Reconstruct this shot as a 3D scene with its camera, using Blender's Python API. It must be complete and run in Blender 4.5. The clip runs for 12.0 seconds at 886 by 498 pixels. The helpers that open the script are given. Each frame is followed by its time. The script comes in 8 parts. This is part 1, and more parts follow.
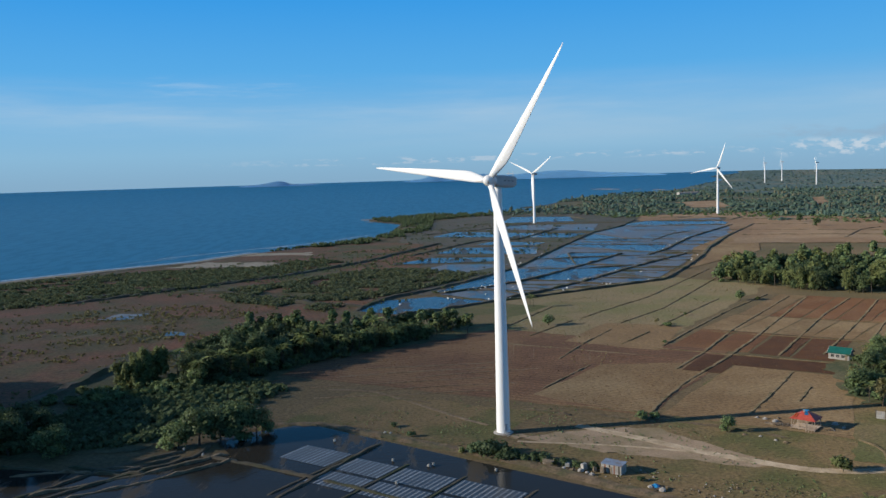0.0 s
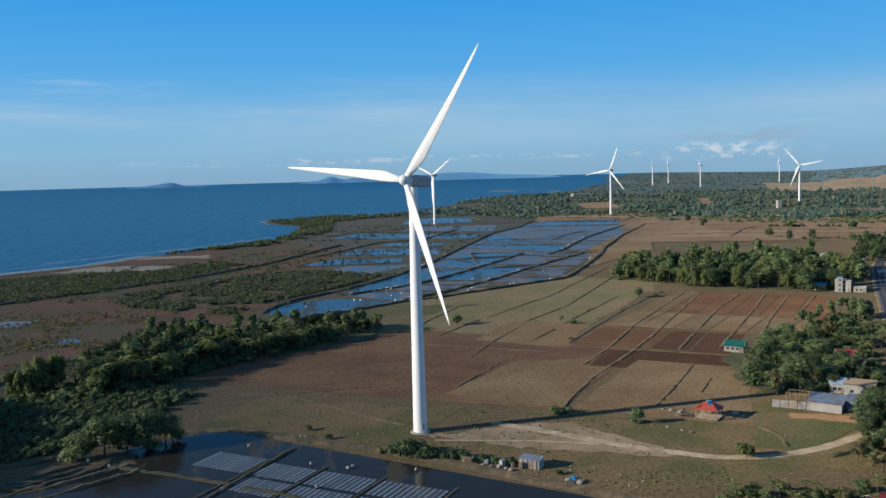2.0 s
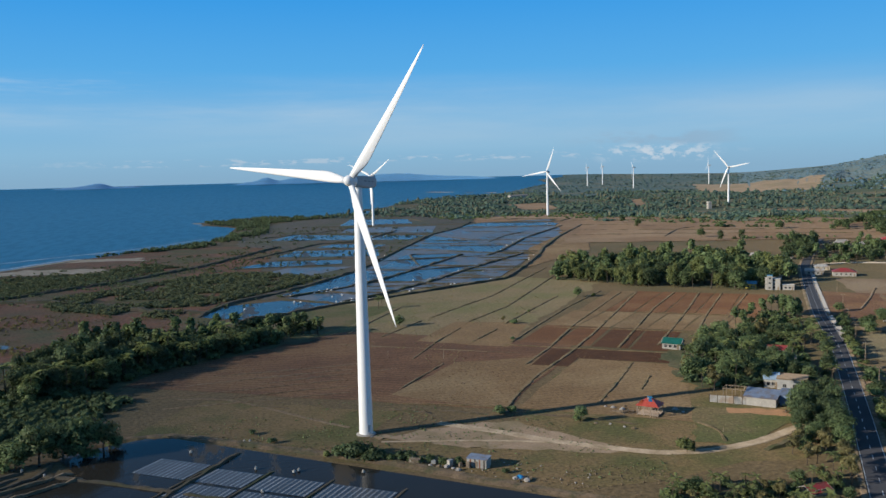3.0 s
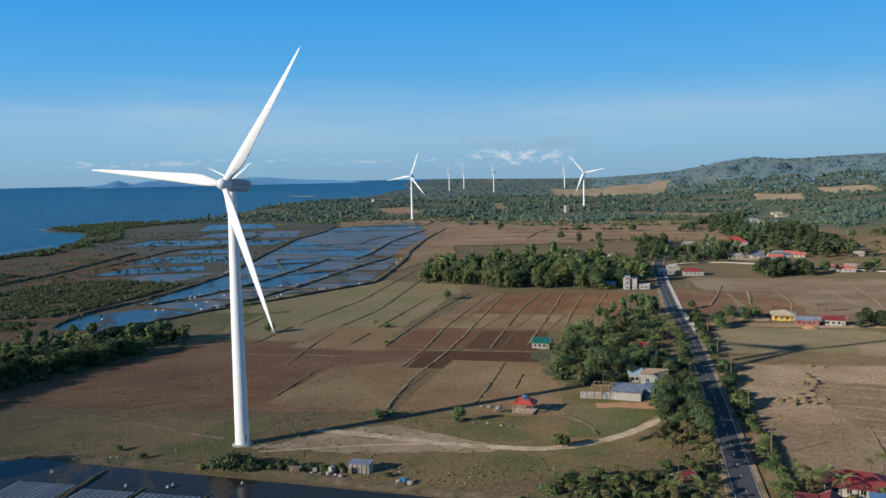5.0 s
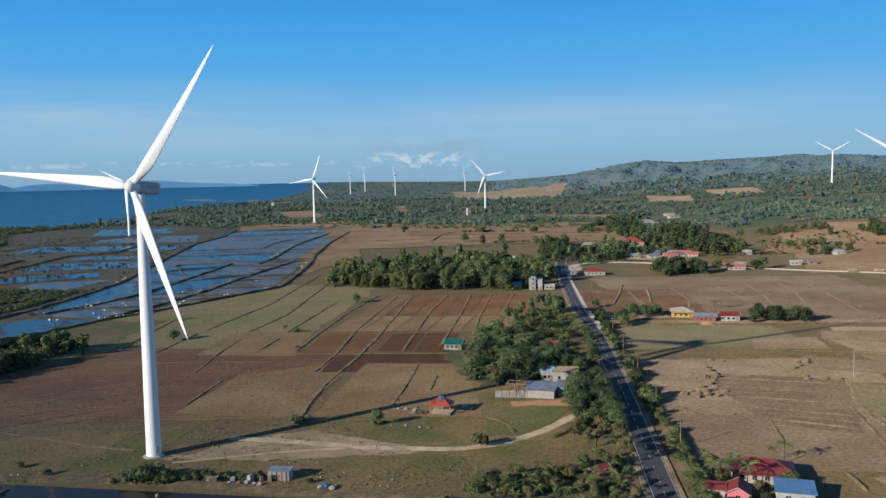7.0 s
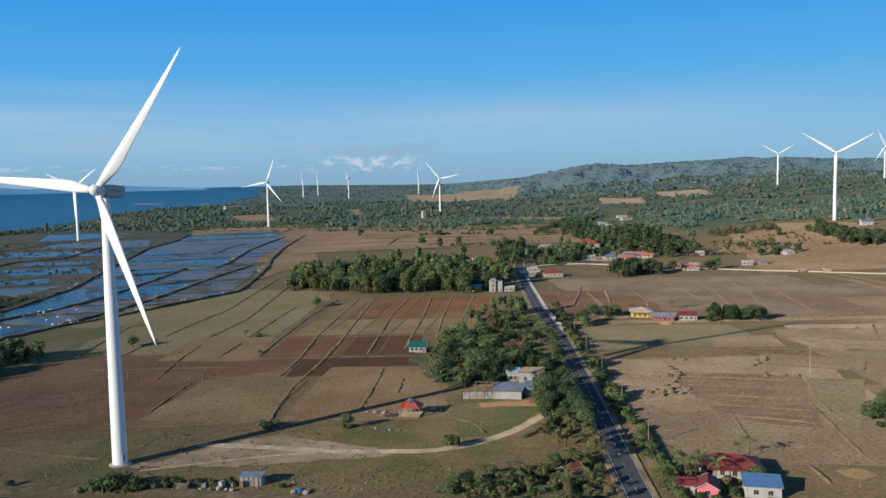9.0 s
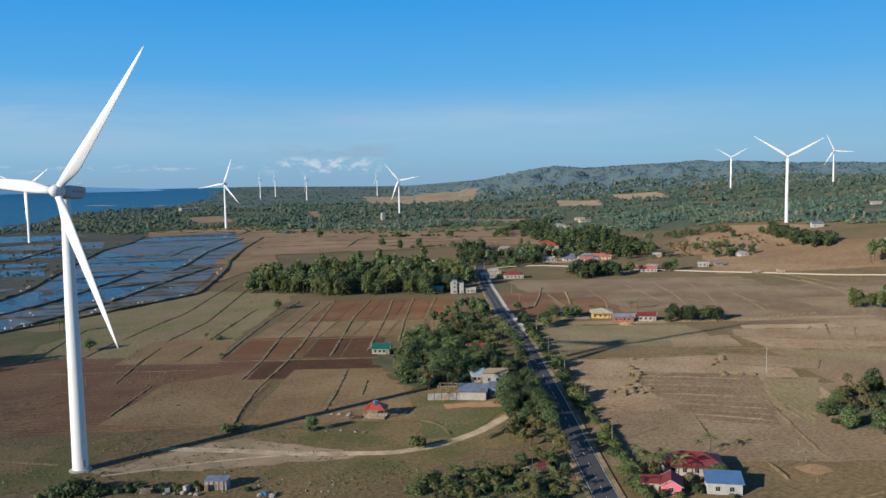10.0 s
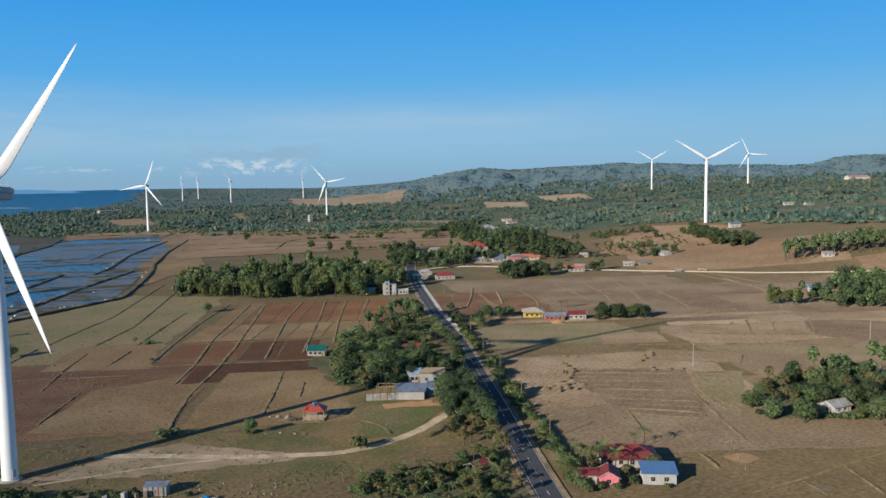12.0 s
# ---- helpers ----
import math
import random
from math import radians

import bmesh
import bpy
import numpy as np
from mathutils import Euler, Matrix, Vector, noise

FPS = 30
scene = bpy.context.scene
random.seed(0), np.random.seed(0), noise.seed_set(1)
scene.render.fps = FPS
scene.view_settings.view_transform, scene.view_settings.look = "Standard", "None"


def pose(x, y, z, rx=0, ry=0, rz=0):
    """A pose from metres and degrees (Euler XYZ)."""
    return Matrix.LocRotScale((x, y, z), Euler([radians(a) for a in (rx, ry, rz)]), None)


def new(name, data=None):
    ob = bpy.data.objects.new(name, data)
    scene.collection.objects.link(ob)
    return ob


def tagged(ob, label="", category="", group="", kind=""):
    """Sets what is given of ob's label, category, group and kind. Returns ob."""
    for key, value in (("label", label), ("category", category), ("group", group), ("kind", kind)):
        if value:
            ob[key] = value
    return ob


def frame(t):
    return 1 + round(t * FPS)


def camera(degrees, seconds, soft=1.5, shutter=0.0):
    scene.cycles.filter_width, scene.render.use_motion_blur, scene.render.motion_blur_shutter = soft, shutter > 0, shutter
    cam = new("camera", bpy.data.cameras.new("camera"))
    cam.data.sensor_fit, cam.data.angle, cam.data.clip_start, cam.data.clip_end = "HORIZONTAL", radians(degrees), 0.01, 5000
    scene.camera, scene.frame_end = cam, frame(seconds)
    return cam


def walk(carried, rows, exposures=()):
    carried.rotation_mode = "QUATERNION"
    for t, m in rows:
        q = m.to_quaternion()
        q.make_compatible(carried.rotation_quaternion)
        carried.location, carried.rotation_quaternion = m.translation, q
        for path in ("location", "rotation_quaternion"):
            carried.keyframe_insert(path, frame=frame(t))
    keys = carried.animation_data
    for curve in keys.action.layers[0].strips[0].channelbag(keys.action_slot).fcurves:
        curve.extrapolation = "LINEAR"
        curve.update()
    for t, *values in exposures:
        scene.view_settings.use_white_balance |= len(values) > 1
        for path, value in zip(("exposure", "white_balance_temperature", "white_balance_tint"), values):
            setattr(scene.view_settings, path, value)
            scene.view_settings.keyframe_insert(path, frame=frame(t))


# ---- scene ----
cam = camera(55.44, 12.0)

PATH = [
    (0, pose(-0.00, 0.00, 80.31, 84.985, 1.721, 0.000)),
    (0.5, pose(-1.48, 0.11, 80.16, 84.955, 1.650, -1.790)),
    (1, pose(-2.93, 0.23, 80.02, 84.922, 1.596, -3.418)),
    (1.5, pose(-4.33, 0.37, 79.91, 84.890, 1.560, -5.142)),
    (2, pose(-5.67, 0.55, 79.82, 84.909, 1.567, -6.994)),
    (2.5, pose(-6.93, 0.77, 79.76, 84.901, 1.544, -9.065)),
    (3, pose(-8.13, 1.04, 79.73, 84.882, 1.468, -11.269)),
    (5, pose(-12.74, 2.38, 79.69, 84.955, 1.187, -20.606)),
    (5.5, pose(-13.90, 2.76, 79.66, 84.975, 1.200, -22.474)),
    (6, pose(-15.07, 3.17, 79.62, 84.993, 1.212, -24.155)),
    (6.5, pose(-16.24, 3.61, 79.58, 85.019, 1.212, -25.745)),
    (7, pose(-17.42, 4.07, 79.56, 85.022, 1.217, -27.372)),
    (9, pose(-22.22, 5.89, 79.51, 85.161, 1.342, -30.599)),
    (9.5, pose(-23.39, 6.25, 79.50, 85.219, 1.210, -31.484)),
    (10, pose(-24.53, 6.52, 79.49, 85.236, 1.138, -33.434)),
    (10.5, pose(-25.66, 6.71, 79.46, 85.232, 1.077, -35.468)),
    (11, pose(-26.80, 6.83, 79.41, 85.240, 1.069, -36.592)),
    (11.5, pose(-27.96, 6.92, 79.37, 85.263, 1.074, -37.607)),
    (12, pose(-29.12, 7.00, 79.33, 85.260, 1.099, -38.446)),
]
walk(cam, PATH)

# ---- sky and sun ----
SUN_AZ, SUN_EL = radians(262), radians(17.6)       # low sun over the shore behind the camera's left shoulder


def sky_world():
    w = bpy.data.worlds.new("world")
    scene.world = w
    w.use_nodes = True
    nt = w.node_tree
    nt.nodes.clear()
    N, K = nt.nodes.new, nt.links.new
    out, bg = N("ShaderNodeOutputWorld"), N("ShaderNodeBackground")
    sky = N("ShaderNodeTexSky")
    sky.sky_type, sky.sun_disc = "NISHITA", False
    sky.sun_elevation, sky.sun_rotation = SUN_EL, SUN_AZ
    sky.air_density, sky.dust_density, sky.ozone_density = 1.0, 0.4, 3.0
    tc, sep = N("ShaderNodeTexCoord"), N("ShaderNodeSeparateXYZ")
    K(tc.outputs["Generated"], sep.inputs[0])
    # the clear-air gradient towards the horizon
    grad = N("ShaderNodeValToRGB")
    el = grad.color_ramp.elements
    el[0].position, el[0].color = 0.0, (0.205, 0.385, 0.59, 1)
    el[1].position, el[1].color = 1.0, (0.050, 0.105, 0.225, 1)
    for p, c in ((0.03, (0.215, 0.44, 0.68, 1)), (0.065, (0.178, 0.432, 0.73, 1)), (0.12, (0.082, 0.372, 0.785, 1)), (0.2, (0.034, 0.302, 0.78, 1)), (0.34, (0.045, 0.20, 0.50, 1)), (0.6, (0.050, 0.135, 0.32, 1))):
        e = el.new(p)
        e.color = c
    K(sep.outputs[2], grad.inputs[0])
    tint = N("ShaderNodeMix")
    tint.data_type = "RGBA"
    tint.inputs["Factor"].default_value = 0.94
    K(sky.outputs[0], tint.inputs[6])
    scale = N("ShaderNodeMix")
    scale.data_type, scale.blend_type = "RGBA", "MULTIPLY"
    scale.inputs["Factor"].default_value = 1.0
    scale.inputs[7].default_value = (13.5, 13.0, 12.2, 1)
    K(grad.outputs[0], scale.inputs[6])
    K(scale.outputs[2], tint.inputs[7])
    # thin cloud veils low in the sky, and a few small heaps near the horizon
    def veil(sx, sz, lo, hi, z0, z1, z2, z3, seed):
        m = N("ShaderNodeMapping")
        m.inputs["Scale"].default_value = (sx, sx, sz)
        m.inputs["Location"].default_value = (seed, seed * 0.7, seed * 0.3)
        K(tc.outputs["Generated"], m.inputs[0])
        n = N("ShaderNodeTexNoise")
        n.inputs["Scale"].default_value, n.inputs["Detail"].default_value, n.inputs["Roughness"].default_value = 1.0, 8, 0.6
        K(m.outputs[0], n.inputs[0])
        r = N("ShaderNodeMapRange")
        r.interpolation_type = "SMOOTHSTEP"
        r.inputs["From Min"].default_value, r.inputs["From Max"].default_value = lo, hi
        K(n.outputs[0], r.inputs[0])
        a, b, mul, mul2 = N("ShaderNodeMapRange"), N("ShaderNodeMapRange"), N("ShaderNodeMath"), N("ShaderNodeMath")
        for q, f0, f1 in ((a, z0, z1), (b, z3, z2)):
            q.interpolation_type = "SMOOTHSTEP"
            q.inputs["From Min"].default_value, q.inputs["From Max"].default_value = f0, f1
            K(sep.outputs[2], q.inputs[0])
        mul.operation = mul2.operation = "MULTIPLY"
        K(a.outputs[0], mul.inputs[0]), K(b.outputs[0], mul.inputs[1])
        K(mul.outputs[0], mul2.inputs[0]), K(r.outputs[0], mul2.inputs[1])
        return mul2
    def near_bearing(az, width):
        """1 towards that bearing, fading over the width in degrees."""
        dot, r = N("ShaderNodeVectorMath"), N("ShaderNodeMapRange")
        dot.operation = "DOT_PRODUCT"
        dot.inputs[1].default_value = (math.sin(radians(az)), math.cos(radians(az)), 0)
        K(tc.outputs["Generated"], dot.inputs[0])
        r.interpolation_type = "SMOOTHSTEP"
        r.inputs["From Min"].default_value, r.inputs["From Max"].default_value = math.cos(radians(width)), math.cos(radians(width * 0.3))
        K(dot.outputs["Value"], r.inputs[0])
        return r.outputs[0]
    last = tint.outputs[2]
    for args, colour, most, az, width in (((1.6, 16, 0.36, 0.72, 0.045, 0.075, 0.085, 0.125, 3.1), (6.0, 7.4, 8.6, 1), 0.62, -16, 42),
                                          ((1.4, 12, 0.36, 0.75, 0.02, 0.05, 0.07, 0.11, 6.7), (5.4, 7.0, 8.4, 1), 0.45, 22, 40),
                                          ((5.0, 50, 0.50, 0.75, 0.085, 0.10, 0.11, 0.125, 8.2), (6.6, 7.9, 9.0, 1), 0.40, -16, 16),
                                          ((62, 120, 0.47, 0.60, 0.006, 0.014, 0.022, 0.032, 5.4), (8.0, 8.6, 9.2, 1), 0.6, 25.5, 4.6),
                                          ((44, 170, 0.50, 0.62, 0.013, 0.017, 0.020, 0.024, 2.4), (6.8, 7.6, 8.5, 1), 0.45, 8, 26),
                                          ((16, 60, 0.40, 0.60, 0.024, 0.030, 0.038, 0.046, 9.4), (3.4, 4.8, 6.4, 1), 0.55, 25, 7)):
        v = veil(*args)
        lim, lim2 = N("ShaderNodeMath"), N("ShaderNodeMath")
        lim.operation = lim2.operation = "MULTIPLY"
        lim.inputs[1].default_value = most
        K(v.outputs[0], lim.inputs[0])
        K(lim.outputs[0], lim2.inputs[0]), K(near_bearing(az, width), lim2.inputs[1])
        mx = N("ShaderNodeMix")
        mx.data_type = "RGBA"
        K(lim2.outputs[0], mx.inputs["Factor"])
        K(last, mx.inputs[6])
        mx.inputs[7].default_value = colour
        last = mx.outputs[2]
    K(last, bg.inputs[0])
    bg.inputs[1].default_value = 0.085
    K(bg.outputs[0], out.inputs[0])


sky_world()
sun = new("sun", bpy.data.lights.new("sun", "SUN"))
sun.data.energy, sun.data.angle, sun.data.color = 5.0, radians(0.6), (1.0, 0.92, 0.79)
to_sun = Vector((math.sin(SUN_AZ) * math.cos(SUN_EL), math.cos(SUN_AZ) * math.cos(SUN_EL), math.sin(SUN_EL)))
sun.rotation_euler = to_sun.to_track_quat("Z", "Y").to_euler()

# ---- lie of the land ----
SEA_Z = -1.0
COAST = [(-1500, -900), (-700, 380), (-385, 728), (-317, 806), (-261, 852), (-213, 949), (-131, 1061), (-85, 1180),
         (-80, 1330), (-78, 1425), (-137, 1530), (-155, 1640), (-100, 1690), (-26, 1760), (102, 1727), (185, 1800), (200, 1900), (163, 1976),
         (250, 2080), (356, 2431), (489, 2624), (631, 2782), (816, 2983), (1083, 3525), (1258, 3807), (1344, 4284), (1546, 4451), (1750, 5000),
         (1800, 5600), (7000, 5600), (7000, -7000), (-1500, -7000)]
# the ridge on the skyline: bearing in degrees and rise over the plain in metres
CREST_AZ = [29, 31, 33, 34.9, 36.8, 38.7, 39.9, 40.7, 41.4, 42.6, 44.5, 46.4, 48.2, 50.1, 51, 51.9, 53.7, 55.5, 57.2, 58.9, 60.6, 61.6, 62.8, 63.8, 65.3, 68, 75, 84]
CREST_UP = [0, 8, 30, 50, 66, 77, 85, 88, 81, 71, 69, 70, 73, 79, 70, 74, 69, 61, 64, 62, 53, 57, 77, 88, 90, 84, 70, 0]


def ramp(v, a, b):
    """0 before a, 1 past b, smooth between."""
    k = np.clip((v - a) / (b - a), 0.0, 1.0)
    return k * k * (3 - 2 * k)


def shore(x, y):
    """Metres inland from the shoreline (below 0: out at sea), for arrays."""
    x, y = np.asarray(x, float), np.asarray(y, float)
    best = np.full(x.shape, 1e9)
    inside = np.zeros(x.shape, bool)
    for (ax, ay), (bx, by) in zip(COAST, COAST[1:] + COAST[:1]):
        dx, dy = bx - ax, by - ay
        k = np.clip(((x - ax) * dx + (y - ay) * dy) / (dx * dx + dy * dy), 0, 1)
        best = np.minimum(best, np.hypot(x - ax - k * dx, y - ay - k * dy))
        cross = ((ay > y) != (by > y))
        with np.errstate(divide="ignore", invalid="ignore"):
            inside ^= cross & (x < (bx - ax) * (y - ay) / (by - ay if by != ay else 1e-9) + ax)
    return np.where(inside, best, -best)


def far_rise(r):
    """The far rim lies a little higher, so that the level horizon sits where it should."""
    return 55 * np.clip((r - 1500) / 3450, 0, 1.2) ** 3


def height(x, y):
    """Height of the ground, for arrays."""
    x, y = np.asarray(x, float), np.asarray(y, float)
    r = np.hypot(x, y)
    s = 0.838 * x - 0.545 * y
    inland = 24 * ramp(s, 170, 480) + 22 * ramp(s, 420, 900) 
    inland = inland * ramp(r, 480, 900)
    az = np.degrees(np.arctan2(x, y))
    spur = 1 + (0.16 * np.sin(az * 1.9 + r / 330) + 0.10 * np.sin(az * 4.3 - r / 210)) * ramp(r, 2300, 2700) * (1 - ramp(r, 3350, 3650))
    inland = inland + np.interp(az, CREST_AZ, CREST_UP) * spur * np.clip((r - 2150) / 1550, 0, 1) ** 1.5 * (1 - 0.55 * ramp(r, 3750, 4700))
    inland = inland + 4.0 * np.sin(x / 190 + 1) * np.sin(y / 230) * ramp(r, 1200, 2500)
    sd = shore(x, y)
    base = np.where(sd > 0, inland * ramp(sd, 60, 900), 0) + np.where(sd < 25, -4.0 * ramp(-sd, -25, 40), 0)
    return base + far_rise(r) * (1 - (0.22 + 0.25 * ramp(s, 100, 1200)) * ramp(sd, 80, 900))


def ground_z(x, y):
    return float(height(np.array([x]), np.array([y]))[0])

# ---- materials ----
def surf(name, a, b, scale=1.0, rough=0.85, bump=0.2, fine=8.0, third=None, big=None, spread=0.0, metal=0.0, spec=0.3, stretch=(1, 1, 1), rows=None, islands=0.0, grit=0.22):
    """A two-scale procedural surface: a and b mixed by noise of 'scale' per metre, a fine grain, an optional third colour in
    patches 'big' per metre, a spread of brightness from object to object, and optional furrows rows = (angle, per metre, depth)."""
    m = bpy.data.materials.new(name)
    m.use_nodes = True
    nt = m.node_tree
    N, K = nt.nodes.new, nt.links.new
    bsdf = nt.nodes["Principled BSDF"]
    bsdf.inputs["Roughness"].default_value, bsdf.inputs["Metallic"].default_value = rough, metal
    bsdf.inputs["Specular IOR Level"].default_value = spec
    if rough > 0.84:
        bsdf.inputs["Diffuse Roughness"].default_value = 1.0
    tc, mp = N("ShaderNodeTexCoord"), N("ShaderNodeMapping")
    mp.inputs["Scale"].default_value = stretch
    K(tc.outputs["Object"], mp.inputs[0])

    def noise_at(s, detail=5, rough_n=0.6):
        n = N("ShaderNodeTexNoise")
        n.inputs["Scale"].default_value, n.inputs["Detail"].default_value, n.inputs["Roughness"].default_value = s, detail, rough_n
        K(mp.outputs[0], n.inputs[0])
        return n.outputs[0]

    def remap(v, lo, hi, to0=0.0, to1=1.0):
        r = N("ShaderNodeMapRange")
        for k, q in zip(("From Min", "From Max", "To Min", "To Max"), (lo, hi, to0, to1)):
            r.inputs[k].default_value = q
        K(v, r.inputs[0])
        return r.outputs[0]

    def blend(f, c0, c1, mode="MIX"):
        x = N("ShaderNodeMix")
        x.data_type, x.blend_type = "RGBA", mode
        for sock, v in ((x.inputs["Factor"], f), (x.inputs[6], c0), (x.inputs[7], c1)):
            if hasattr(v, "is_output"):
                K(v, sock)
            elif isinstance(v, float):
                sock.default_value = v
            else:
                sock.default_value = (*v, 1)
        return x.outputs[2]
    col = blend(remap(noise_at(scale), 0.35, 0.65), a, b)
    if third:
        col = blend(remap(noise_at(big or scale / 6, 4), 0.47, 0.62), col, third)
    grain = noise_at(scale * fine, 3)
    shade = remap(grain, 0.25, 0.75, 1 - grit, 1 + grit)
    relief = grain
    if rows:
        ang, per, depth = rows
        rot = N("ShaderNodeMapping")
        rot.inputs["Rotation"].default_value = (0, 0, ang)
        K(tc.outputs["Object"], rot.inputs[0])
        wv = N("ShaderNodeTexWave")
        wv.inputs["Scale"].default_value = per / 3.1416 * 0.5
        wv.inputs["Distortion"].default_value, wv.inputs["Detail"].default_value = 1.4, 3
        wv.inputs["Detail Scale"].default_value = 2.0
        K(rot.outputs[0], wv.inputs[0])
        furrow = remap(wv.outputs[1], 0, 1, 1 - depth, 1 + depth * 0.6)
        mu = N("ShaderNodeMath")
        mu.operation = "MULTIPLY"
        K(shade, mu.inputs[0]), K(furrow, mu.inputs[1])
        shade = mu.outputs[0]
    for amount, node, socket in ((spread, "ShaderNodeObjectInfo", "Random"), (islands, "ShaderNodeNewGeometry", "Random Per Island")):
        if amount:
            v = remap(N(node).outputs[socket], 0, 1, 1 - amount, 1 + amount)
            mu = N("ShaderNodeMath")
            mu.operation = "MULTIPLY"
            K(shade, mu.inputs[0]), K(v, mu.inputs[1])
            shade = mu.outputs[0]
    cmb = N("ShaderNodeCombineColor")
    for i in range(3):
        K(shade, cmb.inputs[i])
    col = blend(1.0, col, cmb.outputs[0], "MULTIPLY")
    K(col, bsdf.inputs["Base Color"])
    if bump:
        bp = N("ShaderNodeBump")
        bp.inputs["Strength"].default_value, bp.inputs["Distance"].default_value = bump, 0.4 / max(scale * fine, 0.4)
        K(relief, bp.inputs["Height"])
        K(bp.outputs[0], bsdf.inputs["Normal"])
    return m


def leafy(name, a, b, tone=0.26):
    """Foliage: colour by leaf, by tree and by patch, with some of the light let through the leaves."""
    m = surf(name, a, b, 0.35, 0.6, 0.0, 6.0, spread=0.28, islands=tone, spec=0.2)
    nt = m.node_tree
    bsdf, out = nt.nodes["Principled BSDF"], nt.nodes["Material Output"]
    thin, mix = nt.nodes.new("ShaderNodeBsdfTranslucent"), nt.nodes.new("ShaderNodeMixShader")
    nt.links.new(bsdf.inputs["Base Color"].links[0].from_socket, thin.inputs["Color"])
    mix.inputs[0].default_value = 0.32
    nt.links.new(bsdf.outputs[0], mix.inputs[1]), nt.links.new(thin.outputs[0], mix.inputs[2])
    nt.links.new(mix.outputs[0], out.inputs["Surface"])
    return m


def water_mat(name, deep, rough=0.12, ripple=1.2, strength=0.25, stretch=(1, 1, 1), mud=None, shoal=0.55, gloss=0.5, wet=0.55):
    m = bpy.data.materials.new(name)
    m.use_nodes = True
    nt = m.node_tree
    N, K = nt.nodes.new, nt.links.new
    bsdf = nt.nodes["Principled BSDF"]
    bsdf.inputs["Roughness"].default_value, bsdf.inputs["IOR"].default_value = rough, 1.33
    bsdf.inputs["Specular IOR Level"].default_value = gloss
    tc, mp, n1, n2, ad, bp = (N("ShaderNodeTexCoord"), N("ShaderNodeMapping"), N("ShaderNodeTexNoise"), N("ShaderNodeTexNoise"), N("ShaderNodeMath"), N("ShaderNodeBump"))
    mp.inputs["Scale"].default_value = stretch
    K(tc.outputs["Object"], mp.inputs[0])
    for n, s in ((n1, ripple), (n2, ripple * 0.07)):
        n.inputs["Scale"].default_value, n.inputs["Detail"].default_value = s, 5
        K(mp.outputs[0], n.inputs[0])
    K(n1.outputs[0], ad.inputs[0]), K(n2.outputs[0], ad.inputs[1])
    bp.inputs["Strength"].default_value, bp.inputs["Distance"].default_value = strength, 0.3
    K(ad.outputs[0], bp.inputs["Height"]), K(bp.outputs[0], bsdf.inputs["Normal"])
    mx = N("ShaderNodeMix")
    mx.data_type = "RGBA"
    mx.inputs[6].default_value, mx.inputs[7].default_value = (*deep, 1), (*[c * 1.5 for c in deep], 1)
    K(n2.outputs[0], mx.inputs["Factor"])
    K(mx.outputs[2], bsdf.inputs["Base Color"])
    if mud:         # shoals where the bottom shows, drawn out along the dikes
        turn, n3, r, mm, rr = N("ShaderNodeMapping"), N("ShaderNodeTexNoise"), N("ShaderNodeMapRange"), N("ShaderNodeMix"), N("ShaderNodeMapRange")
        turn.inputs["Rotation"].default_value, turn.inputs["Scale"].default_value = (0, 0, radians(30)), (0.075, 0.018, 1)
        n3.inputs["Scale"].default_value, n3.inputs["Detail"].default_value, n3.inputs["Roughness"].default_value = 1.0, 7, 0.65
        K(tc.outputs["Object"], turn.inputs[0]), K(turn.outputs[0], n3.inputs[0])
        r.interpolation_type = "SMOOTHSTEP"
        r.inputs["From Min"].default_value, r.inputs["From Max"].default_value = shoal, shoal + 0.08
        K(n3.outputs[0], r.inputs[0])
        mm.data_type = "RGBA"
        K(r.outputs[0], mm.inputs["Factor"]), K(mx.outputs[2], mm.inputs[6])
        mm.inputs[7].default_value = (*mud, 1)
        K(mm.outputs[2], bsdf.inputs["Base Color"])
        rr.inputs["To Min"].default_value, rr.inputs["To Max"].default_value = rough, wet
        K(r.outputs[0], rr.inputs[0]), K(rr.outputs[0], bsdf.inputs["Roughness"])
    return m


M_GROUND = surf("dry_grassland", (0.137, 0.097, 0.049), (0.103, 0.076, 0.038), 0.05, 0.95, 0.5, 14, third=(0.092, 0.075, 0.036), big=0.009, grit=0.46)
M_PASTURE = surf("pasture_grass", (0.135, 0.100, 0.044), (0.164, 0.112, 0.054), 0.09, 0.95, 0.5, 10, third=(0.086, 0.083, 0.029), big=0.03, grit=0.46)
M_LAWN = surf("green_grass", (0.075, 0.085, 0.028), (0.101, 0.094, 0.037), 0.1, 0.95, 0.5, 10, third=(0.138, 0.106, 0.052), big=0.03, grit=0.46)
M_SOIL_RED = surf("ploughed_red_soil", (0.157, 0.073, 0.030), (0.123, 0.057, 0.025), 0.12, 0.95, 0.7, 10, third=(0.176, 0.093, 0.043), big=0.03, rows=(radians(-57), 1.4, 0.18), spread=0.14, grit=0.46)
M_SOIL_DARK = surf("freshly_turned_soil", (0.088, 0.039, 0.015), (0.064, 0.029, 0.012), 0.15, 0.95, 0.8, 10, rows=(radians(33), 2.0, 0.12), spread=0.14, grit=0.46)
M_SOIL_TAN = surf("stubble_field", (0.182, 0.118, 0.058), (0.142, 0.091, 0.044), 0.05, 0.95, 0.5, 16, third=(0.202, 0.141, 0.074), big=0.018, rows=(radians(-60), 0.9, 0.15), spread=0.12, grit=0.46)
